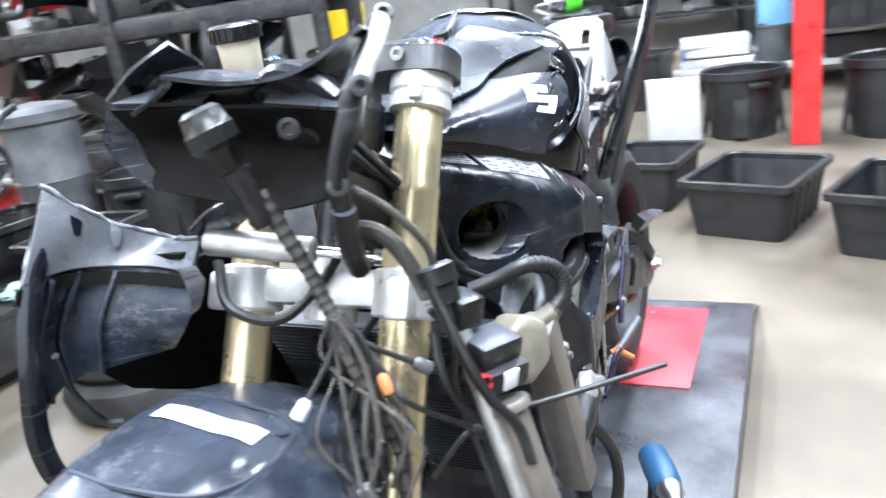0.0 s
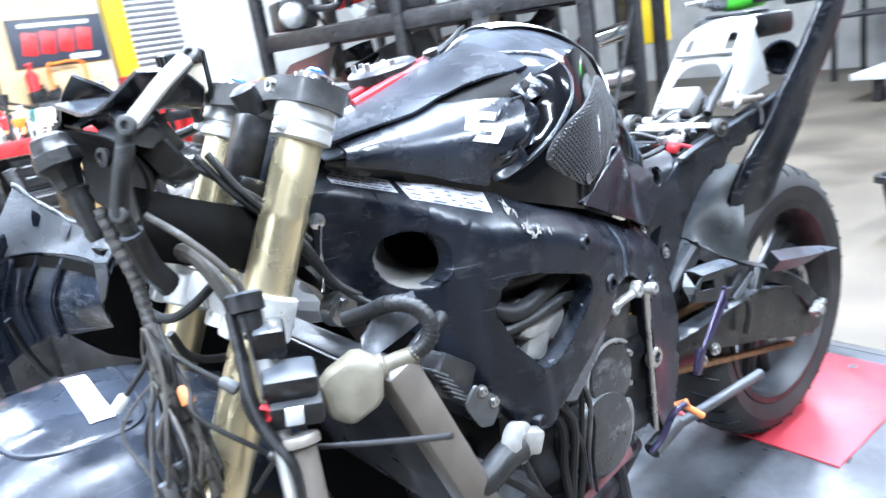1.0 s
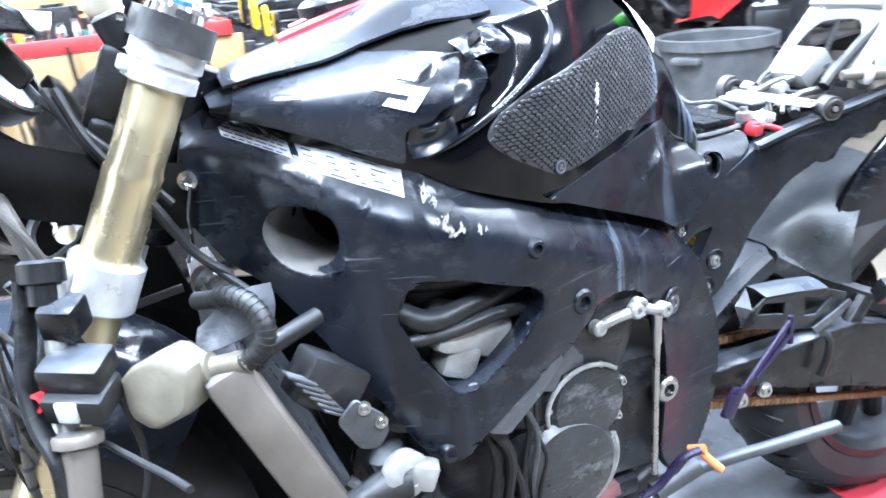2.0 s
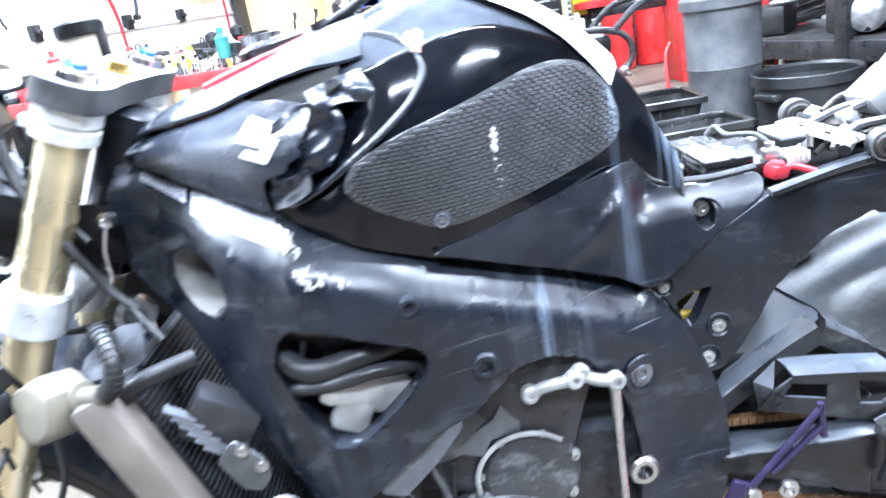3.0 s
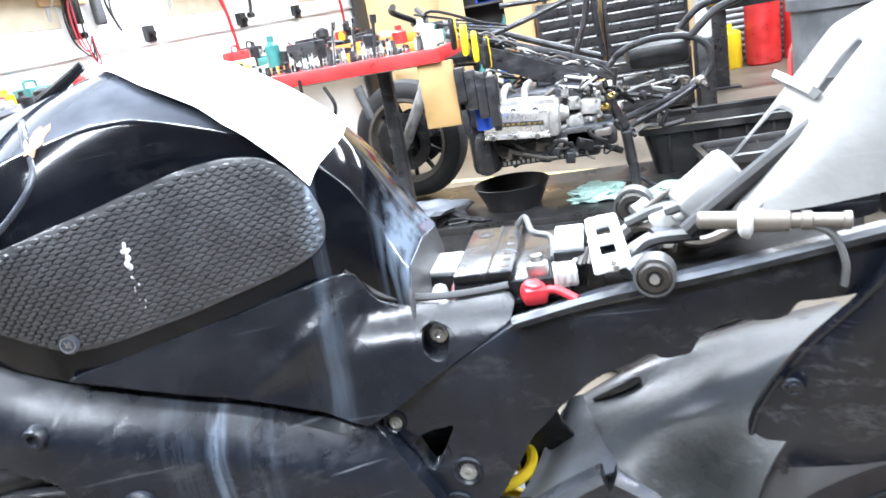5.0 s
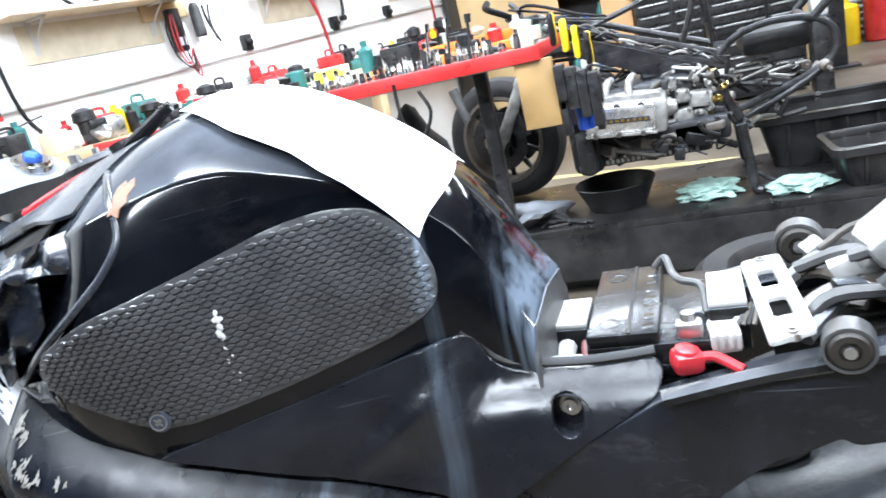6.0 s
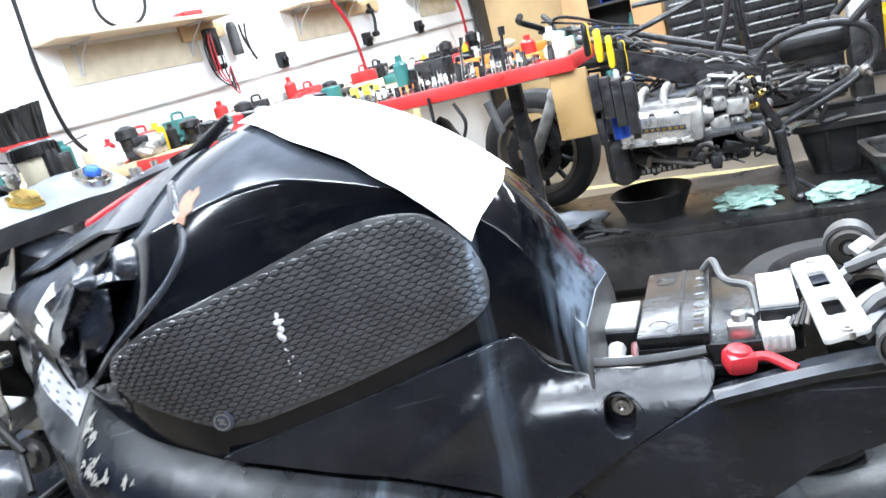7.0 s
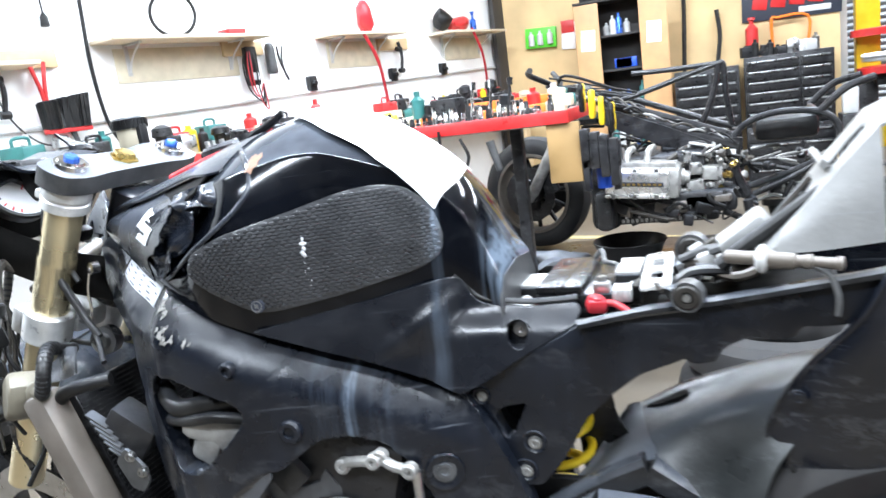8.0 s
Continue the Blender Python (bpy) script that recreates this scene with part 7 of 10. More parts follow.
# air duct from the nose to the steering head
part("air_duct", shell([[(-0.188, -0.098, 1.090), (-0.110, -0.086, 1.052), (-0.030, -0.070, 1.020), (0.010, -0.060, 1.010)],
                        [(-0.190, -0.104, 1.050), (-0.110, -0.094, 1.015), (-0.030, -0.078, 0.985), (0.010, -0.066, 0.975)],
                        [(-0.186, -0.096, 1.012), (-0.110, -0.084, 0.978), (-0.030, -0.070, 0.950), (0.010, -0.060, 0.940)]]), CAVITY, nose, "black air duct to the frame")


# front mudguard
def guard_fall(u):
    """How the crown drops to the near edge and swells to the far shoulder."""
    return -0.085 * abs(u) ** 2.8 if u < 0 else 0.028 * u - 0.090 * u ** 4


def mudguard():
    c = Vector((-0.300, 0.0, 0.500))
    rings = []
    n = 26
    for i in range(n + 1):
        a = radians(38 + 112 * i / n)
        ring = []
        for j in range(17):
            u = -1 + 2 * j / 16
            wd = (0.112 if u < 0 else 0.152) + 0.006 * math.sin(a)
            rr = 0.350 + guard_fall(u) - (0.004 if abs(u) < 0.62 else 0) * (1 if a > radians(70) else 0)
            ring.append((c.x + rr * math.cos(a), 0.03 + wd * u, c.z + rr * math.sin(a)))
        rings.append(ring)
    bm = loft(rings, closed=False, caps=False)
    bmesh.ops.recalc_face_normals(bm, faces=bm.faces)
    r = bmesh.ops.solidify(bm, geom=bm.faces[:], thickness=0.003)
    return bm


guard = part("front_mudguard", mudguard(), MUDGUARD, bike, "scuffed dark front mudguard with white patch")
GC = Vector((-0.300, 0.0, 0.500))


def on_guard(a, u, off=0.002):
    rr = 0.350 + guard_fall(u) - (0.004 if abs(u) < 0.62 and a > 70 else 0) + off
    return Vector((GC.x + rr * math.cos(radians(a)), 0.03 + (0.118 if u < 0 else 0.158) * u, GC.z + rr * math.sin(radians(a))))


bm = B()
va = [[bm.verts.new(on_guard(a, u)) for u in np.linspace(0.50, -0.41, 8)] for a in (81.5, 83, 84.5, 86)]
for p, q in zip(va, va[1:]):
    for i in range(7):
        bm.faces.new((p[i], p[i + 1], q[i + 1], q[i]))
part("patch", bm, STICKER, guard, "dull white rectangular patch")
bm = B()
seam = [on_guard(a, u, 0.001) for a, u in ((77, 0.75), (76, 0.5), (75.5, 0.1), (76, -0.3), (77.5, -0.50), (81, -0.58), (86, -0.60), (91, -0.58), (95, -0.52), (98, -0.42), (100, -0.2), (101, 0.2), (100, 0.6))]
tube(bm, seam, 0.0030, 6, 4)
part("seam", bm, INK, guard)
bm = B()
p = on_guard(80, -0.48, 0.001)
lathe(bm, p, (0.2, -0.1, 1), [(0, 0.006), (0.001, 0.006)], 14)
part("screw_hole", bm, INK, guard)



# front wheel under the mudguard
def front_wheel():
    c = Vector((-0.300, 0.02, 0.478))
    bm = B()
    lathe(bm, c - Vector((0, 0.06, 0)), (0, 1, 0), [(0.008, 0.215), (0.002, 0.24), (0.0, 0.262), (0.012, 0.288), (0.035, 0.308), (0.060, 0.314), (0.085, 0.308), (0.108, 0.288), (0.120, 0.262), (0.118, 0.24), (0.112, 0.215), (0.008, 0.215)], 60)
    w = part("front_wheel", bm, TYRE, bike, "worn black front tyre on a dark wheel")
    bm = B()
    lathe(bm, c - Vector((0, 0.055, 0)), (0, 1, 0), [(0, 0.205), (0, 0.222), (0.11, 0.222), (0.11, 0.205), (0.09, 0.195), (0.02, 0.195), (0, 0.205)], 48)
    part("rim", bm, DARK_STEEL, w)
    bm = B()
    lathe(bm, c - Vector((0, 0.06, 0)), (0, 1, 0), [(0, 0.045), (0.12, 0.045)], 24)
    part("hub", bm, DARK_STEEL, w)
    for k in range(3):
        a = 2 * math.pi * k / 3 + 0.3
        bm = B()
        cyl(bm, c + Vector((0.04 * math.cos(a), 0, 0.04 * math.sin(a))), c + Vector((0.20 * math.cos(a), 0, 0.20 * math.sin(a))), 0.024, 0.018, 10)
        part("spoke", bm, DARK_STEEL, w)
    for y in (-0.075, 0.07):
        bm = B()
        lathe(bm, c + Vector((0, y, 0)), (0, 1, 0), [(0, 0.10), (0, 0.15), (0.005, 0.15), (0.005, 0.10), (0, 0.10)], 44)
        part("brake_disc", bm, STEEL, w)


front_wheel()

# ---- loose things lying on the motorcycle and the lift ----
# sheet of paper draped over the tank
bm = B()
rows = []
for i in range(25):
    t = i / 24
    xl = lerp(t, [0, 0.30, 0.55, 0.74, 0.90, 1], [0.375, 0.452, 0.504, 0.537, 0.564, 0.583])
    vl = lerp(t, [0, 0.30, 0.55, 0.74, 0.90, 1], [0.985, 0.925, 0.902, 0.868, 0.813, 0.758])
    xh = lerp(t, [0, 1], [0.395, 0.590])
    path = []
    for k in range(41):
        f = k / 40
        x = xl + (xh - xl) * f + 0.012 * t * math.sin(math.pi * min(1.0, f * 1.15))
        zt, zb, w = soft_lerp(x, TX, TTOP), lerp(x, TX, TBOT), soft_lerp(x, TX, TW)
        v = vl + (1 - vl) * (1 - (1 - min(1.0, f / 0.62)) ** 2)
        if f < 0.62:
            y, z = -w * tank_shape(v, x), zb + (zt - zb) * v
        else:
            y = 0.055 * (f - 0.62) / 0.38
            z = tank_top(x, y)
        path.append(Vector((x, y - 0.003 * (f < 0.5), z + 0.0045 + 0.004 * math.sin(3 * t) * (1 - f))))
    run = [0.0]
    for p, q in zip(path, path[1:]):
        run.append(run[-1] + (q - p).length)
    row = []
    for j in range(15):
        d = run[-1] * j / 14
        row.append(bm.verts.new([lerp(d, run, [p[c] for p in path]) for c in range(3)]))
    rows.append(row)
for a, b in zip(rows, rows[1:]):
    for j in range(14):
        bm.faces.new((a[j], a[j + 1], b[j + 1], b[j]))
bmesh.ops.recalc_face_normals(bm, faces=bm.faces)
bmesh.ops.solidify(bm, geom=bm.faces[:], thickness=0.0006)
solid("paper_sheet", bm, PAPER, "blank white paper sheet draped over the fuel tank", "paper")

# red-handled pliers
pl = thing("pliers", "red-handled pliers lying on the fuel tank", "pliers", (0.22, -0.018, 1.133))
bm = B()
tube(bm, [(0.135, -0.018, 1.115), (0.165, -0.019, 1.124), (0.21, -0.019, 1.136), (0.268, -0.018, 1.150)], 0.0070, 10, 6)
part("handle", bm, RED_RUBBER, pl, "long red dipped handle")
bm = B()
tube(bm, [(0.158, 0.024, 1.123), (0.20, 0.014, 1.137), (0.24, 0.000, 1.147), (0.272, -0.010, 1.154)], 0.006, 10, 6)
part("handle", bm, RED_RUBBER, pl)
for line in ([(0.266, -0.018, 1.151), (0.30, -0.014, 1.164), (0.345, -0.011, 1.187)], [(0.270, -0.010, 1.155), (0.30, -0.020, 1.167), (0.347, -0.015, 1.191)]):
    bm = B()
    tube(bm, line, 0.007, 8, 5, r1=0.003)
    part("jaw", bm, DARK_STEEL, pl)
bm = B()
lathe(bm, (0.282, -0.016, 1.153), (-0.3, 0, 1), [(0, 0.011), (0.014, 0.011)], 14)
part("rivet", bm, DARK_STEEL, pl)


def power_drill(name, label, at, m, body, dark):
    d = thing(name, label, "power tool")
    bm = B()
    lathe(bm, (-0.07, 0, 0), (1, 0, 0), [(0, 0.018), (0.008, 0.028), (0.06, 0.030), (0.10, 0.028), (0.115, 0.022)], 22)
    part("motor_housing", bm, body, d)
    bm = B()
    lathe(bm, (0.045, 0, 0), (1, 0, 0), [(0, 0.024), (0.02, 0.023), (0.035, 0.015), (0.05, 0.013), (0.052, 0.006), (0.095, 0.005)], 20)
    part("nose", bm, STEEL, d)
    bm = B()
    tube(bm, [(-0.03, 0, -0.01), (-0.038, 0, -0.06), (-0.048, 0, -0.12)], 0.017, 12, 5, flat=1.25)
    part("handle", bm, dark, d)
    bm = B()
    box(bm, (-0.045, 0, -0.145), (0.085, 0.06, 0.035), 0.008)
    part("battery_pack", bm, dark, d)
    d.matrix_world = m
    return d


power_drill("impact_driver", "blue and grey cordless impact driver standing on the lift deck", (0.45, -0.26, 0.33), pose(0.455, -0.262, 0.3235, 0, 0, 205), DEEP_BLUE, BLACK_PLASTIC)
power_drill("cordless_drill", "lime green cordless drill lying on the tail tray", (1.2, 0.06, 1.16), pose(1.20, 0.04, 1.162, 90, 0, 160), GREEN, BLACK_PLASTIC)

# ---- white wall: shelves and hanging tools ----
WB, WD, WN = Vector((-3.72, -2.0, 0)), Vector((0.2511, 0.9680, 0)), Vector((0.9680, -0.2511, 0))
WYAW = 75.46


def wp(s, off, z):
    p = WB + WD * s + WN * (0.076 + off)
    return Vector((p.x, p.y, z))


def wbox(bm, s, off, z, ls, lo, lz, bev=0.003):
    return box(bm, wp(s, off, z), (ls, lo, lz), bev, (0, 0, WYAW))


def wall_shelf(s0, s1, z, deep=0.25):
    sh = thing("wall_shelf", "pale timber wall shelf on white brackets", "shelf", wp((s0 + s1) / 2, 0.1, z - 0.2), "wall shelves")
    bm = B()
    wbox(bm, (s0 + s1) / 2, deep / 2, z, s1 - s0, deep, 0.022)
    part("board", bm, SHELF_WOOD, sh)
    for s in (s0 + 0.18 * (s1 - s0), s1 - 0.18 * (s1 - s0)):
        bm = B()
        wbox(bm, s, 0.008, z - 0.10, 0.025, 0.012, 0.19, 0.001)
        wbox(bm, s, 0.09, z - 0.017, 0.025, 0.17, 0.012, 0.001)
        tube(bm, [wp(s, 0.014, z - 0.18), wp(s, 0.06, z - 0.10), wp(s, 0.16, z - 0.025)], 0.006, 6, 4)
        part("bracket", bm, WHITE_PLASTIC, sh)
    return sh


wall_shelf(3.2, 4.2, 1.62)
wall_shelf(4.62, 5.80, 1.735)
wall_shelf(6.42, 7.25, 1.735)
wall_shelf(7.88, 8.86, 1.735)
for s, w, z, dp in ((4.15, 0.5, 1.66, 0.03), (5.70, 0.34, 1.675, 0.03), (7.32, 0.40, 1.665, 0.03)):
    bm = B()
    wbox(bm, s, dp / 2, z, w, dp, 0.095)
    solid("hook_board", bm, WOOD, "bare timber hook board screwed to the white wall", "board")
for s, w in ((5.20, 0.90), (6.84, 0.62), (8.4, 0.6)):
    bm = B()
    wbox(bm, s, 0.004, 1.60, w, 0.006, 0.20, 0.001)
    solid("bare_panel", bm, CREAM, "beige strip on the white wall under a shelf", "wall panel", "structure")
bm = B()
tube(bm, [wp(3.2, 0.02, 1.29), wp(5.06, 0.02, 1.305), wp(6.3, 0.02, 1.34), wp(7.3, 0.02, 1.365), wp(9.0, 0.02, 1.40)], 0.012, 8, 3)
solid("conduit", bm, WHITE_PLASTIC, "thin pale conduit along the white wall", "conduit", "structure")
for s, z in ((6.29, 1.40), (7.26, 1.41), (8.0, 1.42)):
    bm = B()
    wbox(bm, s, 0.03, z, 0.07, 0.05, 0.11, 0.006)
    lathe(bm, wp(s, 0.05, z), WN, [(0, 0.02), (0.03, 0.018)], 12)
    solid("socket_outlet", bm, BLACK_PLASTIC, "black plug in a wall outlet", "outlet")
bm = B()
tube(bm, [wp(4.60, 0.03, 2.6), wp(4.60, 0.03, 2.0), wp(4.585, 0.03, 1.6), wp(4.62, 0.04, 1.25), wp(4.75, 0.06, 1.06)], 0.011, 8, 6)
solid("wall_cable", bm, RUBBER, "thick black cable hanging down the white wall", "cable")
bm = B()
tube(bm, [wp(4.36, 0.03, 2.6), wp(4.37, 0.03, 2.2), wp(4.38, 0.03, 1.9)], 0.005, 6, 4)
lathe(bm, wp(4.38, 0.03, 1.90), (0, 0, -1), [(0, 0.008), (0.02, 0.02), (0.07, 0.024), (0.075, 0.01)], 14)
solid("hanging_plug", bm, RUBBER, "black plug hanging on its cord", "plug")
bm = B()
tube(bm, [wp(4.1, 0.03, 1.75), wp(4.05, 0.03, 1.45), wp(4.2, 0.04, 1.22), wp(4.45, 0.04, 1.20), wp(4.7, 0.05, 1.24)], 0.005, 6, 6)
solid("extension_lead", bm, DUSTY_PLASTIC, "thin grey cord looped on the white wall", "cord")
# coiled ring on the first shelf
bm = B()
c = wp(5.12, 0.13, 1.88)
tube(bm, [c + WD * 0.13 * math.cos(a) + Vector((0, 0, 0.13 * math.sin(a))) + WN * 0.04 * math.cos(a) for a in np.linspace(-math.pi / 2, 1.5 * math.pi, 25)], 0.010, 8, 2)
solid("cable_coil", bm, RUBBER, "black cable coil standing on the wall shelf", "cable")
bm = B()
tube(bm, [wp(5.12, 0.13, 1.757), wp(5.3, 0.12, 1.755), wp(5.5, 0.15, 1.757), wp(5.7, 0.1, 1.755)], 0.010, 8, 4)
solid("cable_tail", bm, DARK_STEEL, "dark cable end lying on the wall shelf", "cable")


def hung(s, z, kind):
    if kind == "tester":
        t = thing("cable_tester", "black tester with red and black leads hanging from hook board", "tester", wp(s, 0.05, z))
        bm = B()
        wbox(bm, s, 0.055, z - 0.13, 0.09, 0.05, 0.26, 0.008)
        part("body", bm, BLACK_PLASTIC, t)
        bm = B()
        wbox(bm, s, 0.082, z - 0.20, 0.06, 0.006, 0.05, 0.001)
        part("label_plate", bm, STICKER, t)
        for k, (ds, m) in enumerate(((-0.06, RED_RUBBER), (-0.10, RUBBER), (0.01, RUBBER), (-0.03, RED_RUBBER))):
            bm = B()
            tube(bm, [wp(s + ds * 0.4, 0.07, z), wp(s + ds, 0.09, z - 0.12), wp(s + ds * 0.8, 0.09, z - 0.28), wp(s + 0.02 * k, 0.09, z - 0.34 - 0.03 * k), wp(s + 0.05, 0.09, z - 0.25)], 0.005, 6, 5)
            part("lead", bm, m, t)
    elif kind == "bottle":
        bm = B()
        lathe(bm, wp(s, 0.06, z), (0, 0, -1), [(0, 0.02), (0.03, 0.035), (0.20, 0.038), (0.21, 0.03)], 14)
        solid("spray_bottle", bm, DUSTY_PLASTIC, "grey hand pump hanging from hook board", "pump")
    elif kind == "snips":
        bm = B()
        tube(bm, [wp(s - 0.02, 0.05, z), wp(s - 0.01, 0.05, z - 0.10), wp(s + 0.05, 0.05, z - 0.24)], 0.008, 6, 4)
        tube(bm, [wp(s + 0.03, 0.05, z), wp(s + 0.01, 0.05, z - 0.10), wp(s + 0.03, 0.05, z - 0.22)], 0.007, 6, 4)
        solid("tin_snips", bm, DARK_STEEL, "dark snips hanging from hook board", "hand tool")
    elif kind == "puller":
        bm = B()
        tube(bm, [wp(s, 0.05, z), wp(s + 0.02, 0.06, z - 0.12), wp(s, 0.05, z - 0.26)], 0.014, 8, 4)
        lathe(bm, wp(s - 0.03, 0.05, z - 0.06), WD, [(0, 0.02), (0.06, 0.02)], 10)
        lathe(bm, wp(s - 0.02, 0.05, z - 0.24), WD, [(0, 0.022), (0.05, 0.022)], 10)
        solid("chain_puller", bm, DARK_STEEL, "black steel puller hanging from hook board", "hand tool")
    elif kind == "cutters":
        bm = B()
        tube(bm, [wp(s - 0.03, 0.05, z), wp(s, 0.06, z - 0.16), wp(s + 0.01, 0.05, z - 0.30)], 0.011, 8, 4)
        tube(bm, [wp(s + 0.05, 0.05, z), wp(s + 0.02, 0.06, z - 0.16), wp(s + 0.02, 0.05, z - 0.30)], 0.011, 8, 4)
        solid("bolt_cutter", bm, RED_PAINT, "red-handled cutters hanging on the wall", "hand tool")


hung(5.72, 1.68, "tester")
hung(5.90, 1.70, "bottle")
hung(6.00, 1.68, "snips")
hung(7.36, 1.68, "puller")
hung(4.26, 1.64, "cutters")
hung(4.05, 1.62, "puller")
# red lifting straps
for s0, s1 in ((6.70, 7.05), (8.25, 8.6)):
    bm = B()
    tube(bm, [wp(s0, 0.24, 1.76), wp((s0 + s1) / 2, 0.22, 1.50), wp(s1, 0.12, 1.10)], 0.014, 6, 5, flat=0.4)
    solid("red_strap", bm, RED_RUBBER, "red strap hanging from the wall shelf", "strap")


def lump(p, s, seed, sub=2, k=0.35):
    rr = random.Random(seed)
    bm = B()
    bmesh.ops.create_icosphere(bm, subdivisions=sub, radius=0.5)
    for v in bm.verts:
        v.co *= 1 + k * (noise.noise(v.co * 2.2 + Vector((seed * 3.1, seed, 0))))
        v.co = Vector((v.co.x * s[0], v.co.y * s[1], v.co.z * s[2])) + Vector(p)
    return bm


solid("bag", lump(wp(6.88, 0.13, 1.88), (0.14, 0.13, 0.26), 3), RED_RUBBER, "crumpled red bag on the wall shelf", "bag")
solid("cap", lump(wp(7.95, 0.12, 1.85), (0.18, 0.2, 0.18), 5), RUBBER, "black bag on the wall shelf", "bag")
solid("tool_bag", lump(wp(8.2, 0.13, 1.81), (0.22, 0.3, 0.14), 6), RED_PAINT, "red tool bag on the wall shelf", "bag")
bm = B()
lathe(bm, wp(8.45, 0.13, 1.746), (0, 0, 1), [(0, 0.03), (0.10, 0.03), (0.12, 0.012), (0.16, 0.012), (0.165, 0.02), (0.18, 0.02)], 12)
solid("bottle", bm, BLUE_ANO, "small blue spray bottle on the wall shelf", "bottle")
for s, m, h in ((4.8, WHITE_PLASTIC, 0.05), (5.55, RED_PAINT, 0.04), (6.6, WHITE_PLASTIC, 0.09), (3.6, CREAM, 0.12)):
    bm = B()
    wbox(bm, s, 0.12, 1.746 + h / 2 - (0.115 if s < 4 else 0), 0.14, 0.12, h, 0.004)
    solid("parts_box", bm, m, "small parts box on the wall shelf", "box")
# bench brush standing up beside the near wall
br = thing("bench_brush", "black bristle brush with a red head on a grey handle", "brush", wp(4.36, 0.12, 1.06))
bm = B()
wbox(bm, 4.34, 0.10, 1.27, 0.25, 0.06, 0.028, 0.006)
part("head", bm, RED_PAINT, br)
bm = B()
rb = random.Random(9)
for i in range(260):
    s, o = 4.225 + 0.23 * rb.random(), 0.070 + 0.06 * rb.random()
    top = wp(s + 0.10 * (s - 4.34) + rb.uniform(-0.008, 0.008), o + rb.uniform(-0.02, 0.02), 1.415 + 0.05 * (s - 4.2) / 0.34 + rb.uniform(-0.012, 0.010))
    cyl(bm, wp(s, o, 1.28), top, 0.013, 0.009, 4)
part("bristles", bm, RUBBER, br, kind="stuff")
bm = B()
cyl(bm, wp(4.40, 0.10, 1.06), wp(4.36, 0.10, 1.27), 0.016, n=10)
part("handle", bm, DUSTY_PLASTIC, br)
# dark boards leaning in the corner
bm = B()
wbox(bm, 9.02, 0.06, 1.10, 0.20, 0.05, 2.2, 0.004)
solid("leaning_board", bm, DARK_WOOD, "dark weathered board leaning in the wall corner", "board")

# bench along the white wall with clutter
wb = thing("wall_bench", "long cluttered bench along the white wall", "workbench", wp(6.0, 0.3, 0))
bm = B()
wbox(bm, 6.0, 0.28, 1.02, 5.6, 0.54, 0.05)
part("bench_top", bm, WOOD, wb)
for s in (3.4, 5.2, 7.0, 8.6):
    bm = B()
    wbox(bm, s, 0.48, 0.497, 0.09, 0.09, 0.994)
    part("leg", bm, WOOD, wb)
rc = random.Random(21)
CLUT = [BLACK_PLASTIC, DARK_STEEL, STEEL, RED_PAINT, TEAL, RED_RUBBER, DARK_STEEL, WHITE_PLASTIC, RUBBER, DARK_STEEL, CREAM, BLACK_PLASTIC]


def clutter_item(kind, p, m, turn):
    x, y, z = p
    if kind == 0:
        h = rc.uniform(0.06, 0.16)
        bm = B()
        lathe(bm, p, (0, 0, 1), [(0, 0.030), (h * 0.75, 0.030), (h * 0.85, 0.014), (h, 0.014)], 12)
        solid("bottle", bm, m, "small workshop bottle standing on the bench", "bottle")
    elif kind == 1:
        h = rc.uniform(0.05, 0.11)
        bm = B()
        box(bm, (x, y, z + h / 2), (rc.uniform(0.08, 0.16), rc.uniform(0.06, 0.12), h), 0.006, (0, 0, turn))
        box(bm, (x, y, z + h + 0.005), (0.06, 0.05, 0.012), 0.003, (0, 0, turn))
        solid("parts_case", bm, m, "small plastic parts case on the bench", "case")
    elif kind == 2:
        bm = B()
        a = radians(turn)
        q = Vector((math.cos(a), math.sin(a), 0)) * 0.09
        c = Vector((x, y, z + 0.035))
        lathe(bm, c - q * 0.6, q, [(0, 0.02), (0.01, 0.032), (0.10, 0.030), (0.12, 0.016), (0.16, 0.014)], 14)
        tube(bm, [c - q * 0.3, c - q * 0.4 + Vector((0.06 * -math.sin(a), 0.06 * math.cos(a), -0.008)), c - q * 0.5 + Vector((0.12 * -math.sin(a), 0.12 * math.cos(a), -0.012))], 0.018, 8, 3)
        solid("power_tool", bm, m, "cordless power tool lying on the bench", "power tool")
    elif kind == 3:
        bm = lump((x, y, z + 0.04), (0.17, 0.12, 0.09), rc.randint(0, 99))
        solid("shop_rag", bm, m, "crumpled workshop cloth on the bench", "cloth")
    elif kind == 4:
        bm = B()
        a = radians(turn)
        d = Vector((math.cos(a), math.sin(a), 0))
        tube(bm, [Vector((x, y, z + 0.012)) - d * 0.1, Vector((x, y, z + 0.02)), Vector((x, y, z + 0.012)) + d * 0.1], 0.011, 8, 3)
        solid("hand_tool", bm, m, "steel hand tool lying on the bench", "hand tool")
    else:
        bm = B()
        lathe(bm, (x, y, z), (0.15, 0, 1), [(0, 0.045), (0.03, 0.05), (0.05, 0.035), (0.09, 0.035), (0.095, 0.02)], 16)
        box(bm, (x + 0.04, y, z + 0.04), (0.07, 0.04, 0.05), 0.008, (0, 0, turn))
        solid("engine_part", bm, m, "salvaged metal engine part on the bench", "engine part")


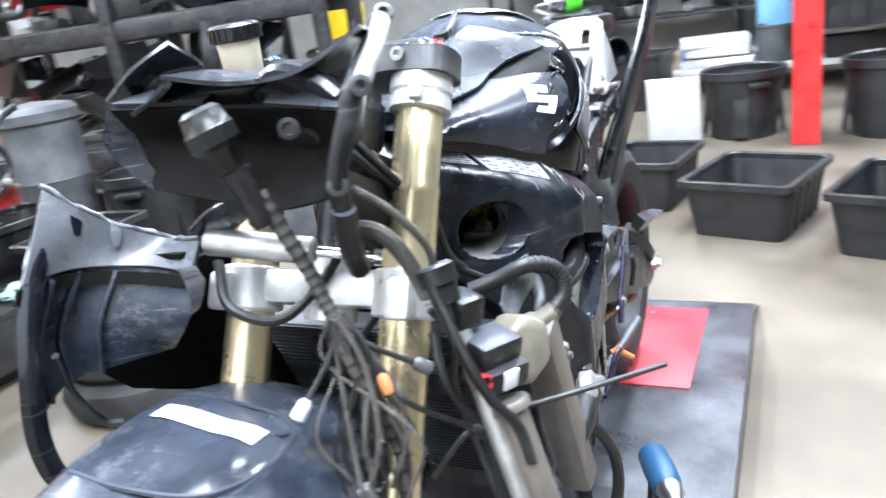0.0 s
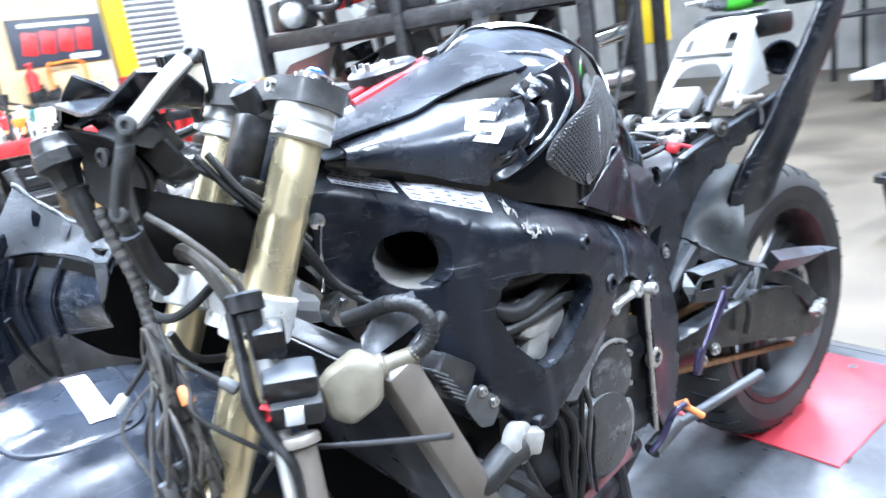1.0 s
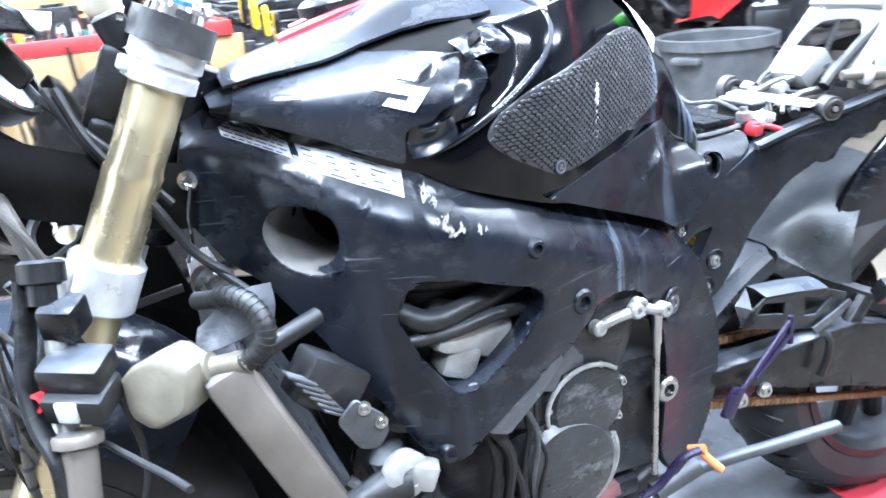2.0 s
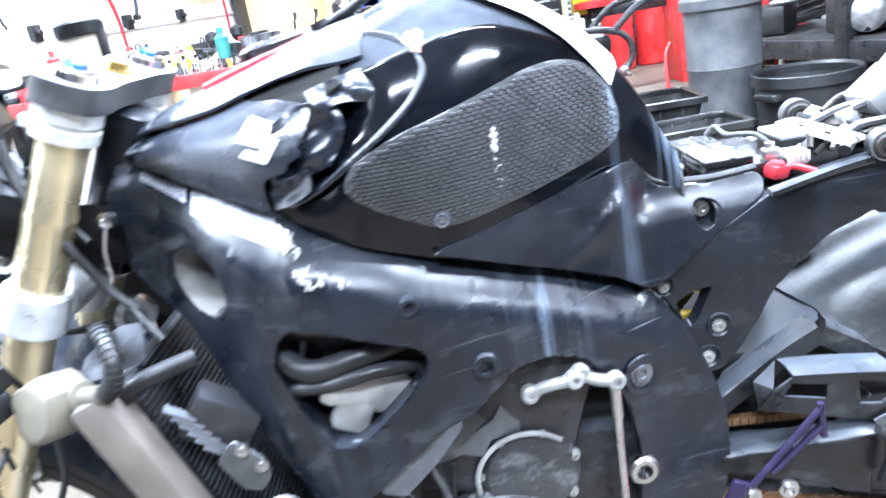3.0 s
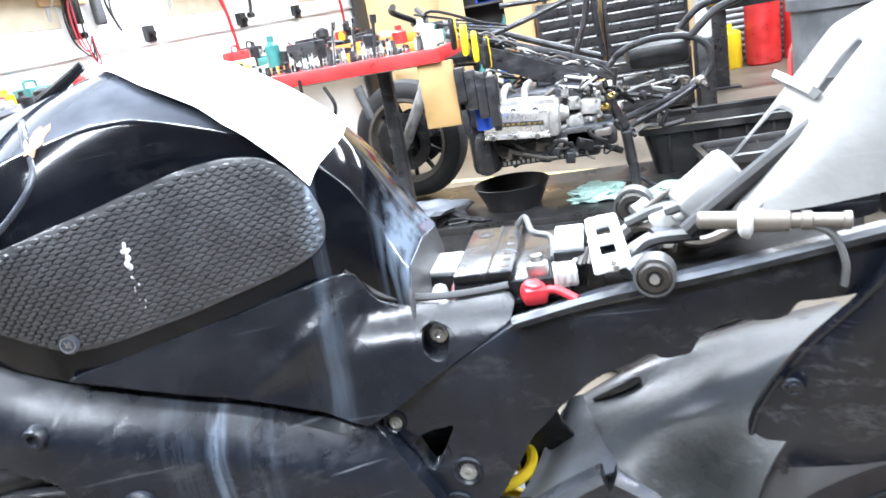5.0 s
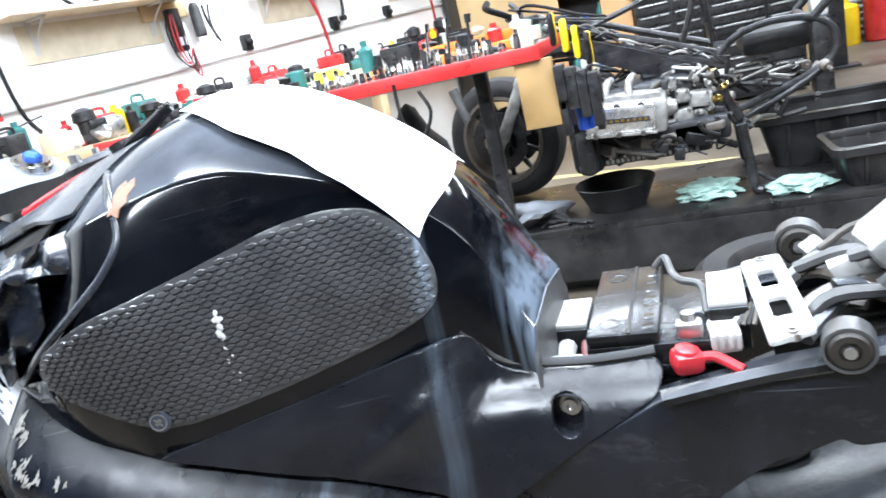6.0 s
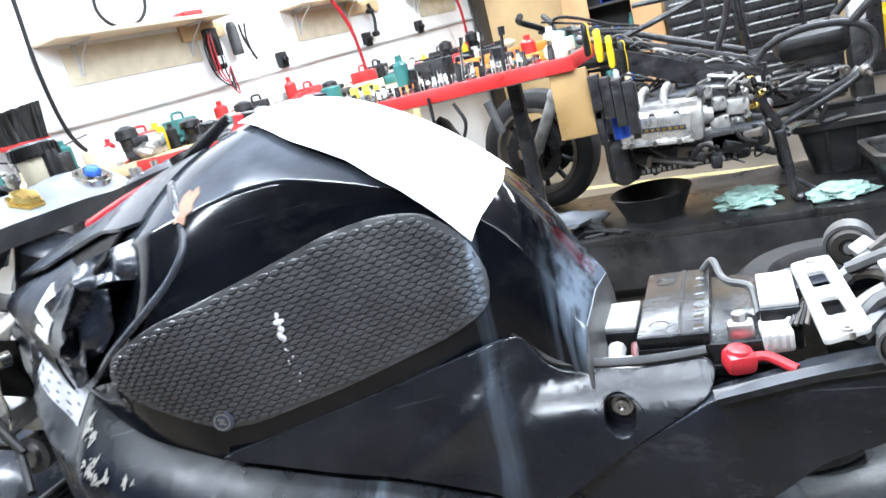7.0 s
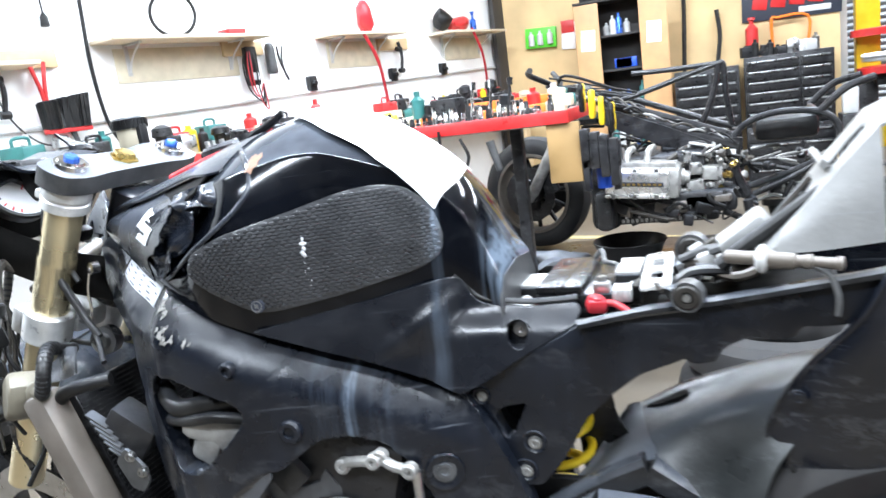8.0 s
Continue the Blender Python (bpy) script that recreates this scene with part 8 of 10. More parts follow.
# taller tins, tool boxes and machines among the clutter
rt = random.Random(21)
for i in range(34):
    q = wp(3.4 + 5.2 * (i + rt.random()) / 34, rt.uniform(0.10, 0.42), 1.046)
    h = rt.uniform(0.12, 0.23)
    bm = B()
    if i % 3 == 0:
        box(bm, q + Vector((0, 0, h * 0.4)), (rt.uniform(0.10, 0.17), rt.uniform(0.12, 0.24), h * 0.8), 0.012, (0, 0, WYAW + rt.uniform(-15, 15)))
        tube(bm, [q + Vector((0, -0.05, h * 0.78)), q + Vector((0, -0.04, h * 0.98)), q + Vector((0, 0.04, h * 0.98)), q + Vector((0, 0.05, h * 0.78))], 0.008, 8, 4)
        solid("tool_box", bm, rt.choice((BLACK_PLASTIC, DARK_STEEL, RED_PAINT, RUBBER, TEAL)), "small tool box with a carrying handle on the wall bench", "tool box")
    elif i % 3 == 1:
        r = rt.uniform(0.028, 0.045)
        lathe(bm, q, (0, 0, 1), [(0, r), (h * 0.78, r), (h * 0.84, r * 0.7), (h * 0.86, r * 0.4), (h, r * 0.4)], 16)
        solid("spray_can", bm, rt.choice((BLACK_PLASTIC, WHITE_PLASTIC, RED_PAINT, YELLOW, DARK_STEEL, TEAL)), "spray can standing on the wall bench", "spray can")
    else:
        lathe(bm, q, (0, 0, 1), [(0, 0.06), (0.02, 0.062), (0.05, 0.04), (h * 0.6, 0.045), (h * 0.65, 0.06), (h * 0.9, 0.055), (h, 0.02)], 18)
        box(bm, q + Vector((0.05, 0.02, h * 0.5)), (0.09, 0.05, 0.05), 0.01, (0, 0, rt.uniform(0, 90)))
        solid("engine_part", bm, rt.choice((DARK_STEEL, STEEL, RUBBER, BLACK_PLASTIC)), "greasy engine part standing on the wall bench", "engine part")
for i in range(96):
    s = 3.5 + 5.2 * (i + rc.random()) / 96
    clutter_item(rc.choice((0, 1, 2, 2, 3, 4, 5, 1, 5)), wp(s, rc.uniform(0.12, 0.50), 1.046), rc.choice(CLUT), rc.uniform(0, 180))

# ---- red-edged workbench in the middle ----
bench = thing("workbench", "long workbench with red edged top crowded with sockets and tools", "workbench", (-0.6, 2.1, 0))
bm = B()
box(bm, (-0.66, 2.24, 1.035), (1.94, 0.52, 0.045), 0.004)
part("bench_top", bm, STEEL, bench, "grey metal bench top")
bm = B()
box(bm, (-0.66, 1.972, 1.042), (1.96, 0.016, 0.050), 0.003)
part("red_edge", bm, RED_PAINT, bench, "glossy red bench edge")
bm = B()
box(bm, (0.312, 2.24, 1.042), (0.016, 0.52, 0.050), 0.003)
part("red_edge", bm, RED_PAINT, bench)
for x, ys in ((0.03, (2.24,)), (-1.45, (2.02, 2.44))):
    for y in ys:
        bm = B()
        box(bm, (x, y, 0.506), (0.05, 0.05, 1.012), 0.003)
        part("leg", bm, DARK_STEEL, bench)
bm = B()
box(bm, (0.29, 1.995, 0.90), (0.13, 0.03, 0.235), 0.003)
part("end_board", bm, BROWN_WOOD, bench, "stained timber end board")
bm = B()
box(bm, (-0.80, 2.24, 0.45), (1.22, 0.46, 0.03), 0.003)
part("lower_shelf", bm, DARK_STEEL, bench)
# what stands on the bench's lower shelf
bm = lump((-0.34, 2.34, 0.465), (0.26, 0.24, 0.42), 5, 3, 0.35)
for v in bm.verts:
    v.co.z = max(0.466, v.co.z + 0.21)
solid("tool_bag", bm, RUBBER, "black canvas tool bag on the bench's lower shelf", "bag")
for k in range(3):
    bm = B()
    tube(bm, [(-0.45 + 0.03 * k, 2.16, 0.70 + 0.02 * k), (-0.44 + 0.02 * k, 2.15, 0.84 + 0.02 * k), (-0.35, 2.15, 0.90 - 0.015 * k), (-0.26 - 0.015 * k, 2.15, 0.84), (-0.27, 2.15, 0.73)], 0.006, 8, 6)
    solid("cable_loop", bm, BLACK_PLASTIC, "looped black cable hung over the tool bag", "cable")
for x, m, h, lab in ((-0.70, TEAL, 0.43, "green folder standing on the bench's lower shelf"), (-0.66, RED_PAINT, 0.45, "red folder standing on the bench's lower shelf"), (-0.62, WHITE_PLASTIC, 0.46, "white spray can box standing on the bench's lower shelf")):
    bm = B()
    box(bm, (x, 2.34, 0.466 + h / 2), (0.034, 0.20, h), 0.004, (0, 0, 4))
    solid("folder", bm, m, lab, "folder")
LIME = mat("lime_plastic", (0.52, 0.72, 0.05), 0.4, 0, 0.15, 20, 0.06, 120)
for label, x, y, turn, body in (("red and black cordless drill lying on the bench", -1.30, 2.34, 200, RED_PAINT), ("lime and black cordless drill lying on the bench", -1.04, 2.32, 14, LIME), ("lime and black cordless impact driver on the bench", -0.88, 2.36, 8, LIME)):
    power_drill("cordless_drill", label, None, pose(x, y, 1.090, 90, 0, turn), body, BLACK_PLASTIC)
bm = B()
lathe(bm, (-0.785, 2.30, 1.0575), (0, 0, 1), [(0, 0.040), (0.004, 0.042), (0.10, 0.044), (0.105, 0.038), (0.10, 0.036)], 18)
solid("tin", bm, TEAL, "dark green tin standing on the bench", "tin")
bm = B()
lathe(bm, (-0.70, 2.30, 1.100), (1, 0.2, 0.04), [(0, 0.012), (0.01, 0.034), (0.10, 0.036), (0.115, 0.020), (0.13, 0.018)], 18)
solid("spray_can", bm, YELLOW, "yellow spray can lying on the bench clutter", "spray can")
bm = B()
box(bm, (-0.66, 2.42, 1.10), (0.13, 0.07, 0.085), 0.004, (0, 0, 12))
solid("timber_block", bm, SHELF_WOOD, "pale timber block on the bench", "block")
# screwdriver rack on the bench's end
rk = thing("screwdriver_rack", "dark stepped rack of yellow screwdrivers on the bench end", "tool rack", (0.42, 1.97, 0.9))
for k in range(4):
    bm = B()
    box(bm, (0.375 + 0.036 * k, 1.985, 0.985 - 0.025 * k - 0.06), (0.034, 0.06, 0.12 + 0.02 * k), 0.003)
    part("holder", bm, DARK_STEEL, rk)
bm = B()
box(bm, (0.43, 2.0, 0.88), (0.15, 0.05, 0.10), 0.004)
part("back_plate", bm, DARK_STEEL, rk)
for x in (0.37, 0.485):
    bm = B()
    box(bm, (x, 2.0, 0.80), (0.025, 0.05, 0.12), 0.004)
    part("bracket", bm, DARK_STEEL, rk)
for k in range(4):
    for dy in (-0.012, 0.018):
        bm = B()
        x, z = 0.375 + 0.036 * k, 1.07 - 0.028 * k
        lathe(bm, (x, 1.985 + dy, z - 0.02), (0.02, 0, 1), [(0, 0.007), (0.008, 0.011), (0.05, 0.012), (0.075, 0.010), (0.10, 0.011), (0.108, 0.006)], 10)
        part("screwdriver", bm, YELLOW if (k + (dy > 0)) % 3 else BLACK_PLASTIC, rk)
bm = B()
lathe(bm, (0.425, 2.06, 0.74), (0, 0, 1), [(0, 0.03), (0.13, 0.034), (0.14, 0.03), (0.17, 0.01)], 14)
solid("spray_can", bm, BLUE, "blue spray can hung under the bench end", "spray can")
# sockets in rows
for i in range(34):
    x, y = 0.24 - 0.052 * (i // 2) - rc.uniform(0, 0.012), 2.03 + 0.06 * (i % 2)
    h = rc.uniform(0.03, 0.085)
    bm = B()
    lathe(bm, (x, y, 1.0575), (0, 0, 1), [(0, 0.012), (h * 0.55, 0.012), (h * 0.6, 0.010), (h, 0.009), (h, 0.005)], 10)
    solid("socket", bm, CHROME if i % 5 else DARK_STEEL, "chrome socket standing on the bench", "socket", group="sockets on the bench")
for x, m in ((-0.02, CHROME), (-0.10, CHROME), (0.06, DARK_STEEL)):
    bm = B()
    cyl(bm, (x, 2.05, 1.0575), (x + 0.015, 2.06, 1.20), 0.008, 0.006, 8)
    lathe(bm, (x + 0.015, 2.06, 1.19), (0.1, 0, 1), [(0, 0.012), (0.03, 0.013)], 8)
    solid("extension_bar", bm, m, "chrome extension bar standing on the bench", "socket")
bm = B()
box(bm, (-0.12, 2.28, 1.075), (0.62, 0.10, 0.035), 0.004, (0, 0, 10))
box(bm, (-0.12, 2.33, 1.105), (0.62, 0.012, 0.05), 0.003, (0, 0, 10))
solid("orange_tray", bm, ORANGE, "bright orange tool tray on the bench", "tray")
for i in range(58):
    clutter_item(rc.choice((0, 1, 2, 4, 4, 5, 5)), (-1.55 + 1.8 * rc.random(), 2.18 + 0.28 * rc.random(), 1.0575), rc.choice(CLUT), rc.uniform(0, 180))
for i in range(16):
    clutter_item(rc.choice((1, 1, 5, 3, 2)), (-1.3 + 0.85 * rc.random(), 2.08 + 0.32 * rc.random(), 0.465), rc.choice((RUBBER, DARK_STEEL, TEAL, RED_PAINT, STEEL, RUBBER)), rc.uniform(0, 180))
bm = B()
tube(bm, [(-0.22, 1.955, 1.04), (-0.21, 1.945, 0.90), (-0.15, 1.95, 0.84), (-0.10, 1.95, 0.92), (-0.13, 1.955, 1.0)], 0.007, 8, 6)
solid("extension_lead", bm, RUBBER, "black cord hanging from the bench edge", "cord")
bm = B()
cyl(bm, (0.0, 1.945, 0.98), (0.03, 1.945, 0.86), 0.018, 0.014, 12)
solid("bench_light", bm, DUSTY_PLASTIC, "grey torch hanging from the bench edge", "torch")

ROCKER = mat("polished_rocker_alloy", (0.62, 0.61, 0.59), 0.28, 0.75, 0.12, 30, 0.05, 200, dust=0.10, dust_color=(0.25, 0.24, 0.22))

# ---- stripped touring motorcycle on the far lift ----
gw = thing("motorcycle", "stripped black touring motorcycle frame with flat engine on a lift", "motorcycle", (0.5, 2.7, 0.3))
wc = Vector((-0.100, 2.98, 0.604))
prof = [(-0.058, 0.215), (-0.068, 0.235), (-0.068, 0.265), (-0.050, 0.293), (0, 0.303), (0.050, 0.293), (0.068, 0.265), (0.068, 0.235), (0.058, 0.215)]
bm = B()
rings = []
for i in range(56):
    a = 2 * math.pi * i / 56
    rings.append([bm.verts.new(wc + Vector((r * math.cos(a), y, r * math.sin(a)))) for y, r in prof])
for i in range(56):
    p, q = rings[i], rings[(i + 1) % 56]
    for j in range(len(prof)):
        bm.faces.new((p[j], p[(j + 1) % len(prof)], q[(j + 1) % len(prof)], q[j]))
wheel2 = part("front_wheel", bm, TYRE, gw, "worn front tyre on a cast wheel")
bm = B()
lathe(bm, wc + Vector((0, -0.058, 0)), (0, 1, 0), [(-0.006, 0.200), (-0.006, 0.216), (0.122, 0.216), (0.122, 0.200), (0.10, 0.190), (0.016, 0.190), (-0.006, 0.200)], 48)
part("rim", bm, HEADER, wheel2)
for k in range(11):
    a = 2 * math.pi * k / 11
    bm = B()
    cyl(bm, wc + Vector((0.04 * math.cos(a), 0, 0.04 * math.sin(a))), wc + Vector((0.200 * math.cos(a + 0.12), 0, 0.200 * math.sin(a + 0.12))), 0.016, 0.012, 8)
    part("spoke", bm, DARK_STEEL, wheel2)
bm = B()
lathe(bm, wc + Vector((0, -0.085, 0)), (0, 1, 0), [(0, 0.09), (0, 0.145), (0.005, 0.145), (0.005, 0.09), (0, 0.09)], 40)
lathe(bm, wc + Vector((0, -0.075, 0)), (0, 1, 0), [(0, 0.045), (0.15, 0.045)], 20)
part("brake_disc", bm, DARK_STEEL, wheel2)
bm = B()
lathe(bm, wc + Vector((0, 0.070, 0)), (0, 1, 0), [(0, 0.03), (0, 0.145), (0.005, 0.145), (0.005, 0.03)], 40)
part("brake_disc", bm, DARK_STEEL, wheel2)
# the wheel is steered a little to one side
steer = Matrix.Translation(wc) @ Matrix.Rotation(radians(-14), 4, "Z") @ Matrix.Translation(-wc)
for ob in [wheel2] + list(wheel2.children):
    ob.data.transform(steer)
for y in (2.85, 3.11):
    bm = B()
    lathe(bm, (0.205, y, 1.14), (-0.494, 0, -0.870), [(0, 0.020), (0.30, 0.020), (0.301, 0.034), (0.335, 0.034), (0.337, 0.029), (0.60, 0.029), (0.61, 0.022), (0.645, 0.020)], 20)
    part("fork_leg", bm, DULL_ALLOY, gw, "dull alloy fork leg")
bm = B()
box(bm, (-0.01, 2.90, 0.67), (0.07, 0.05, 0.13), 0.012, (0, -20, 0))
part("brake_caliper", bm, DARK_STEEL, gw)
tubes = [([(0.14, 2.78, 1.10), (0.32, 2.62, 1.06), (0.60, 2.58, 0.97), (0.90, 2.58, 0.85)], 0.016), ([(0.14, 2.92, 1.10), (0.32, 3.0, 1.08), (0.60, 3.02, 0.97), (0.90, 3.02, 0.85)], 0.016),
         ([(0.13, 2.78, 0.98), (0.36, 2.62, 0.98), (0.60, 2.56, 0.92), (0.92, 2.56, 0.80)], 0.030), ([(0.90, 2.57, 0.84), (0.97, 2.57, 0.90), (1.09, 2.56, 0.930), (1.24, 2.55, 0.915), (1.31, 2.55, 0.85), (1.29, 2.55, 0.75), (1.15, 2.56, 0.66), (0.96, 2.58, 0.575)], 0.014),
         ([(1.24, 2.55, 0.915), (1.34, 2.55, 1.0), (1.45, 2.6, 1.03)], 0.016), ([(1.24, 3.0, 0.915), (1.34, 3.0, 1.0), (1.45, 2.95, 1.03)], 0.016),
         ([(0.92, 2.56, 0.84), (0.90, 2.56, 0.70), (0.95, 2.57, 0.58)], 0.026), ([(1.24, 2.55, 0.91), (1.24, 2.78, 0.91), (1.24, 3.0, 0.91)], 0.014), ([(0.96, 2.57, 0.62), (1.20, 2.56, 0.70), (1.30, 2.56, 0.76)], 0.014)]
for pts, r in tubes:
    bm = B()
    tube(bm, pts, r, 10, 6)
    part("frame_tube", bm, DARK_STEEL, gw, "black painted steel frame tube")
bm = flat_poly(rounded([(0.36, 1.035), (0.60, 0.935), (0.86, 0.815), (0.92, 0.72), (0.82, 0.742), (0.36, 0.955)], 0.02), 2.52, 2.56)
part("frame_spar", bm, DARK_STEEL, gw, "wide black box-section frame spar")
bm = B()
box(bm, (0.885, 2.512, 0.785), (0.055, 0.003, 0.022), 0)
part("frame_sticker", bm, STICKER, gw, "white paper tag")
# flat engine
bm = B()
box(bm, (0.544, 2.66, 0.66), (0.50, 0.50, 0.30), 0.03)
part("crankcase", bm, DARK_STEEL, gw, "grimy engine crankcase")
bm = B()
box(bm, (0.814, 2.64, 0.66), (0.18, 0.26, 0.20), 0.03)
part("gearbox", bm, DARK_STEEL, gw)
bm = B()
box(bm, (0.590, 2.50, 0.585), (0.50, 0.30, 0.13), 0.02)
box(bm, (0.800, 2.48, 0.600), (0.22, 0.26, 0.09), 0.02)
box(bm, (0.372, 2.36, 0.600), (0.08, 0.20, 0.18), 0.03)
box(bm, (0.604, 2.50, 0.555), (0.46, 0.32, 0.014), 0.004)
part("sump", bm, DARK_STEEL, gw, "grimy black sump")
bm = B()
box(bm, (0.522, 2.262, 0.718), (0.262, 0.075, 0.118), 0.020, (8, 5, 0))
head2 = part("rocker_cover", bm, ROCKER, gw, "polished alloy rocker cover")
bm = B()
box(bm, (0.522, 2.225, 0.664), (0.264, 0.016, 0.012), 0.004, (8, 5, 0))
part("cover_flange", bm, ROCKER, head2)
for x in (0.432, 0.519, 0.606):
    dz = -0.087 * (x - 0.522)
    bm = B()
    lathe(bm, (x, 2.228, 0.762 + dz), (0, -1, 0.15), [(0, 0.016), (0.004, 0.015), (0.004, 0.010), (0.001, 0.008)], 16)
    part("cover_plug", bm, DARK_STEEL, head2)
    bm = B()
    lathe(bm, (x - 0.004, 2.216, 0.666 + dz), (0, -1, 0), [(0, 0.011), (0.010, 0.010)], 10)
    part("cover_bolt", bm, STEEL, head2)
bm = B()
box(bm, (0.534, 2.223, 0.716), (0.196, 0.004, 0.018), 0.001, (8, 5, 0))
badge = part("cover_badge", bm, INK, head2, "dark badge strip")
bm = B()
for k in range(9):
    x = 0.450 + 0.021 * k
    box(bm, (x, 2.2205, 0.716 - 0.087 * (x - 0.534)), (0.013, 0.003, 0.009), 0, (8, 5, 0))
part("letter_bars", bm, BRASS, badge, "gold lettering reduced to bars")
bm = B()
box(bm, (0.544, 2.38, 0.72), (0.30, 0.22, 0.13), 0.02, (6, 5, 0))
bank = part("cylinder_bank", bm, DULL_ALLOY, gw, "grimy alloy cylinder bank")
for k in range(6):
    bm = B()
    box(bm, (0.529, 2.31 + 0.026 * k, 0.722), (0.29, 0.008, 0.15), 0.002, (6, 5, 0))
    part("cooling_fin", bm, DULL_ALLOY, bank)
for x in (0.479, 0.566):
    bm = B()
    tube(bm, [(x, 2.33, 0.77), (x - 0.004, 2.345, 0.815), (x + 0.006, 2.375, 0.842), (x + 0.014, 2.43, 0.845)], 0.015, 12, 5)
    part("intake_pipe", bm, DULL_ALLOY, gw, "alloy intake pipe")
# starter, pump and cast covers behind the cylinders
bm = B()
lathe(bm, (0.652, 2.37, 0.715), (1, 0.1, -0.06), [(0, 0.040), (0.03, 0.046), (0.032, 0.036), (0.055, 0.036), (0.056, 0.028), (0.075, 0.026)], 20)
part("starter_body", bm, DULL_ALLOY, gw, "dull alloy starter body")
for c, s, r in (((0.752, 2.39, 0.742), (0.050, 0.06, 0.050), 4), ((0.812, 2.42, 0.716), (0.085, 0.07, 0.060), 6), ((0.744, 2.40, 0.668), (0.075, 0.05, 0.055), -8), ((0.806, 2.44, 0.658), (0.060, 0.05, 0.040), 10), ((0.702, 2.40, 0.640), (0.050, 0.06, 0.045), 0), ((0.719, 2.42, 0.790), (0.030, 0.04, 0.045), 12)):
    bm = B()
    box(bm, c, s, 0.010, (0, r, 8))
    cover2 = part("engine_casting", bm, DULL_ALLOY, gw, "dull grey cast engine cover")
    for u, v in ((-0.36, 0.34), (0.36, 0.34), (0.36, -0.34), (-0.36, -0.34)):
        bm = B()
        lathe(bm, (c[0] + u * s[0], c[1] - s[1] / 2 + 0.004, c[2] + v * s[2]), (0, -1, 0), [(0, 0.0065), (0.008, 0.006)], 8)
        part("casting_bolt", bm, STEEL, cover2)
bm = B()
tube(bm, [(0.644, 2.38, 0.615), (0.744, 2.39, 0.620), (0.824, 2.42, 0.615), (0.884, 2.48, 0.600)], 0.013, 10, 5)
part("shift_linkage", bm, DULL_ALLOY, gw, "dull alloy linkage arm")
for k in range(44):
    x, y, z = rc.uniform(0.66, 0.90), rc.uniform(2.40, 2.48), rc.uniform(0.60, 0.80)
    bm = B()
    if k % 2:
        lathe(bm, (x, y, z), (rc.uniform(-1, 1), -1, rc.uniform(-1, 1)), [(0, 0.012), (0.010, 0.014), (0.022, 0.012), (0.024, 0.006), (0.045, 0.005)], 12)
    else:
        box(bm, (x, y, z), (rc.uniform(0.02, 0.05), rc.uniform(0.02, 0.04), rc.uniform(0.015, 0.035)), 0.005, (rc.uniform(-30, 30), rc.uniform(-40, 40), rc.uniform(-30, 30)))
    part("engine_fitting", bm, rc.choice((DULL_ALLOY, DULL_ALLOY, BRASS, DARK_STEEL, LOOM_TAPE)), gw)
for k in range(8):
    bm = B()
    lathe(bm, (0.40 + 0.055 * k, 2.345, 0.555), (0, -1, 0), [(0, 0.007), (0.008, 0.006)], 8)
    part("sump_bolt", bm, STEEL, gw)
for k in range(8):
    bm = B()
    x0, z0 = rc.uniform(0.45, 0.9), rc.uniform(0.74, 0.86)
    p = [(x0 + rc.uniform(-0.07, 0.07), rc.uniform(2.3, 2.6), z0 + rc.uniform(-0.05, 0.05)) for _ in range(3)]
    tube(bm, p, rc.uniform(0.004, 0.010), 7, 6)
    part("loose_hose", bm, rc.choice((RUBBER, RUBBER, CAST_ALU)), gw)
bm = B()
lathe(bm, (0.36, 2.30, 0.78), (0.3, -1, 0), [(0, 0.06), (0.02, 0.065), (0.05, 0.05)], 20)
box(bm, (0.37, 2.4, 0.62), (0.12, 0.2, 0.22), 0.03)
part("front_cover", bm, BLACK_PLASTIC, gw)
# crowded hoses, brackets and carburettor bodies under and over the spar
rg = random.Random(77)
for k in range(30):
    x = rg.uniform(0.36, 0.96)
    z, y = rg.uniform(0.53, 0.64), rg.uniform(2.30, 2.42)
    bm = B()
    if k % 3:
        box(bm, (x, y, z), (rg.uniform(0.03, 0.09), rg.uniform(0.03, 0.06), rg.uniform(0.02, 0.05)), 0.006, (rg.uniform(-20, 20), rg.uniform(-25, 25), rg.uniform(-20, 20)))
        part("engine_fitting", bm, rg.choice((RUBBER, DARK_STEEL, DARK_STEEL, HEADER, CAVITY)), gw)
    else:
        tube(bm, [(x + rg.uniform(-0.10, 0.10), y + rg.uniform(-0.05, 0.02), z + rg.uniform(-0.05, 0.05)) for _ in range(3)], rg.uniform(0.004, 0.009), 7, 5)
        part("loose_hose", bm, rg.choice((RUBBER, RUBBER, LOOM_TAPE)), gw)
for k in range(26):
    x = rg.uniform(0.88, 1.26)
    z, y = rg.uniform(0.56, 0.74) + 0.10 * (x - 0.9), rg.uniform(2.50, 2.90)
    bm = B()
    if k % 2:
        lathe(bm, (x, y, z), (rg.uniform(-1, 1), -1, rg.uniform(-1, 1)), [(0, 0.015), (0.012, 0.022), (0.035, 0.020), (0.037, 0.010), (0.06, 0.008)], 12)
        part("engine_fitting", bm, rg.choice((DULL_ALLOY, DARK_STEEL, RUBBER, HEADER)), gw)
    else:
        tube(bm, [(x + rg.uniform(-0.10, 0.10), y + rg.uniform(-0.05, 0.05), z + rg.uniform(-0.06, 0.06)) for _ in range(3)], rg.uniform(0.005, 0.012), 7, 5)
        part("loose_hose", bm, rg.choice((RUBBER, RUBBER, LOOM_TAPE, DULL_ALLOY)), gw)
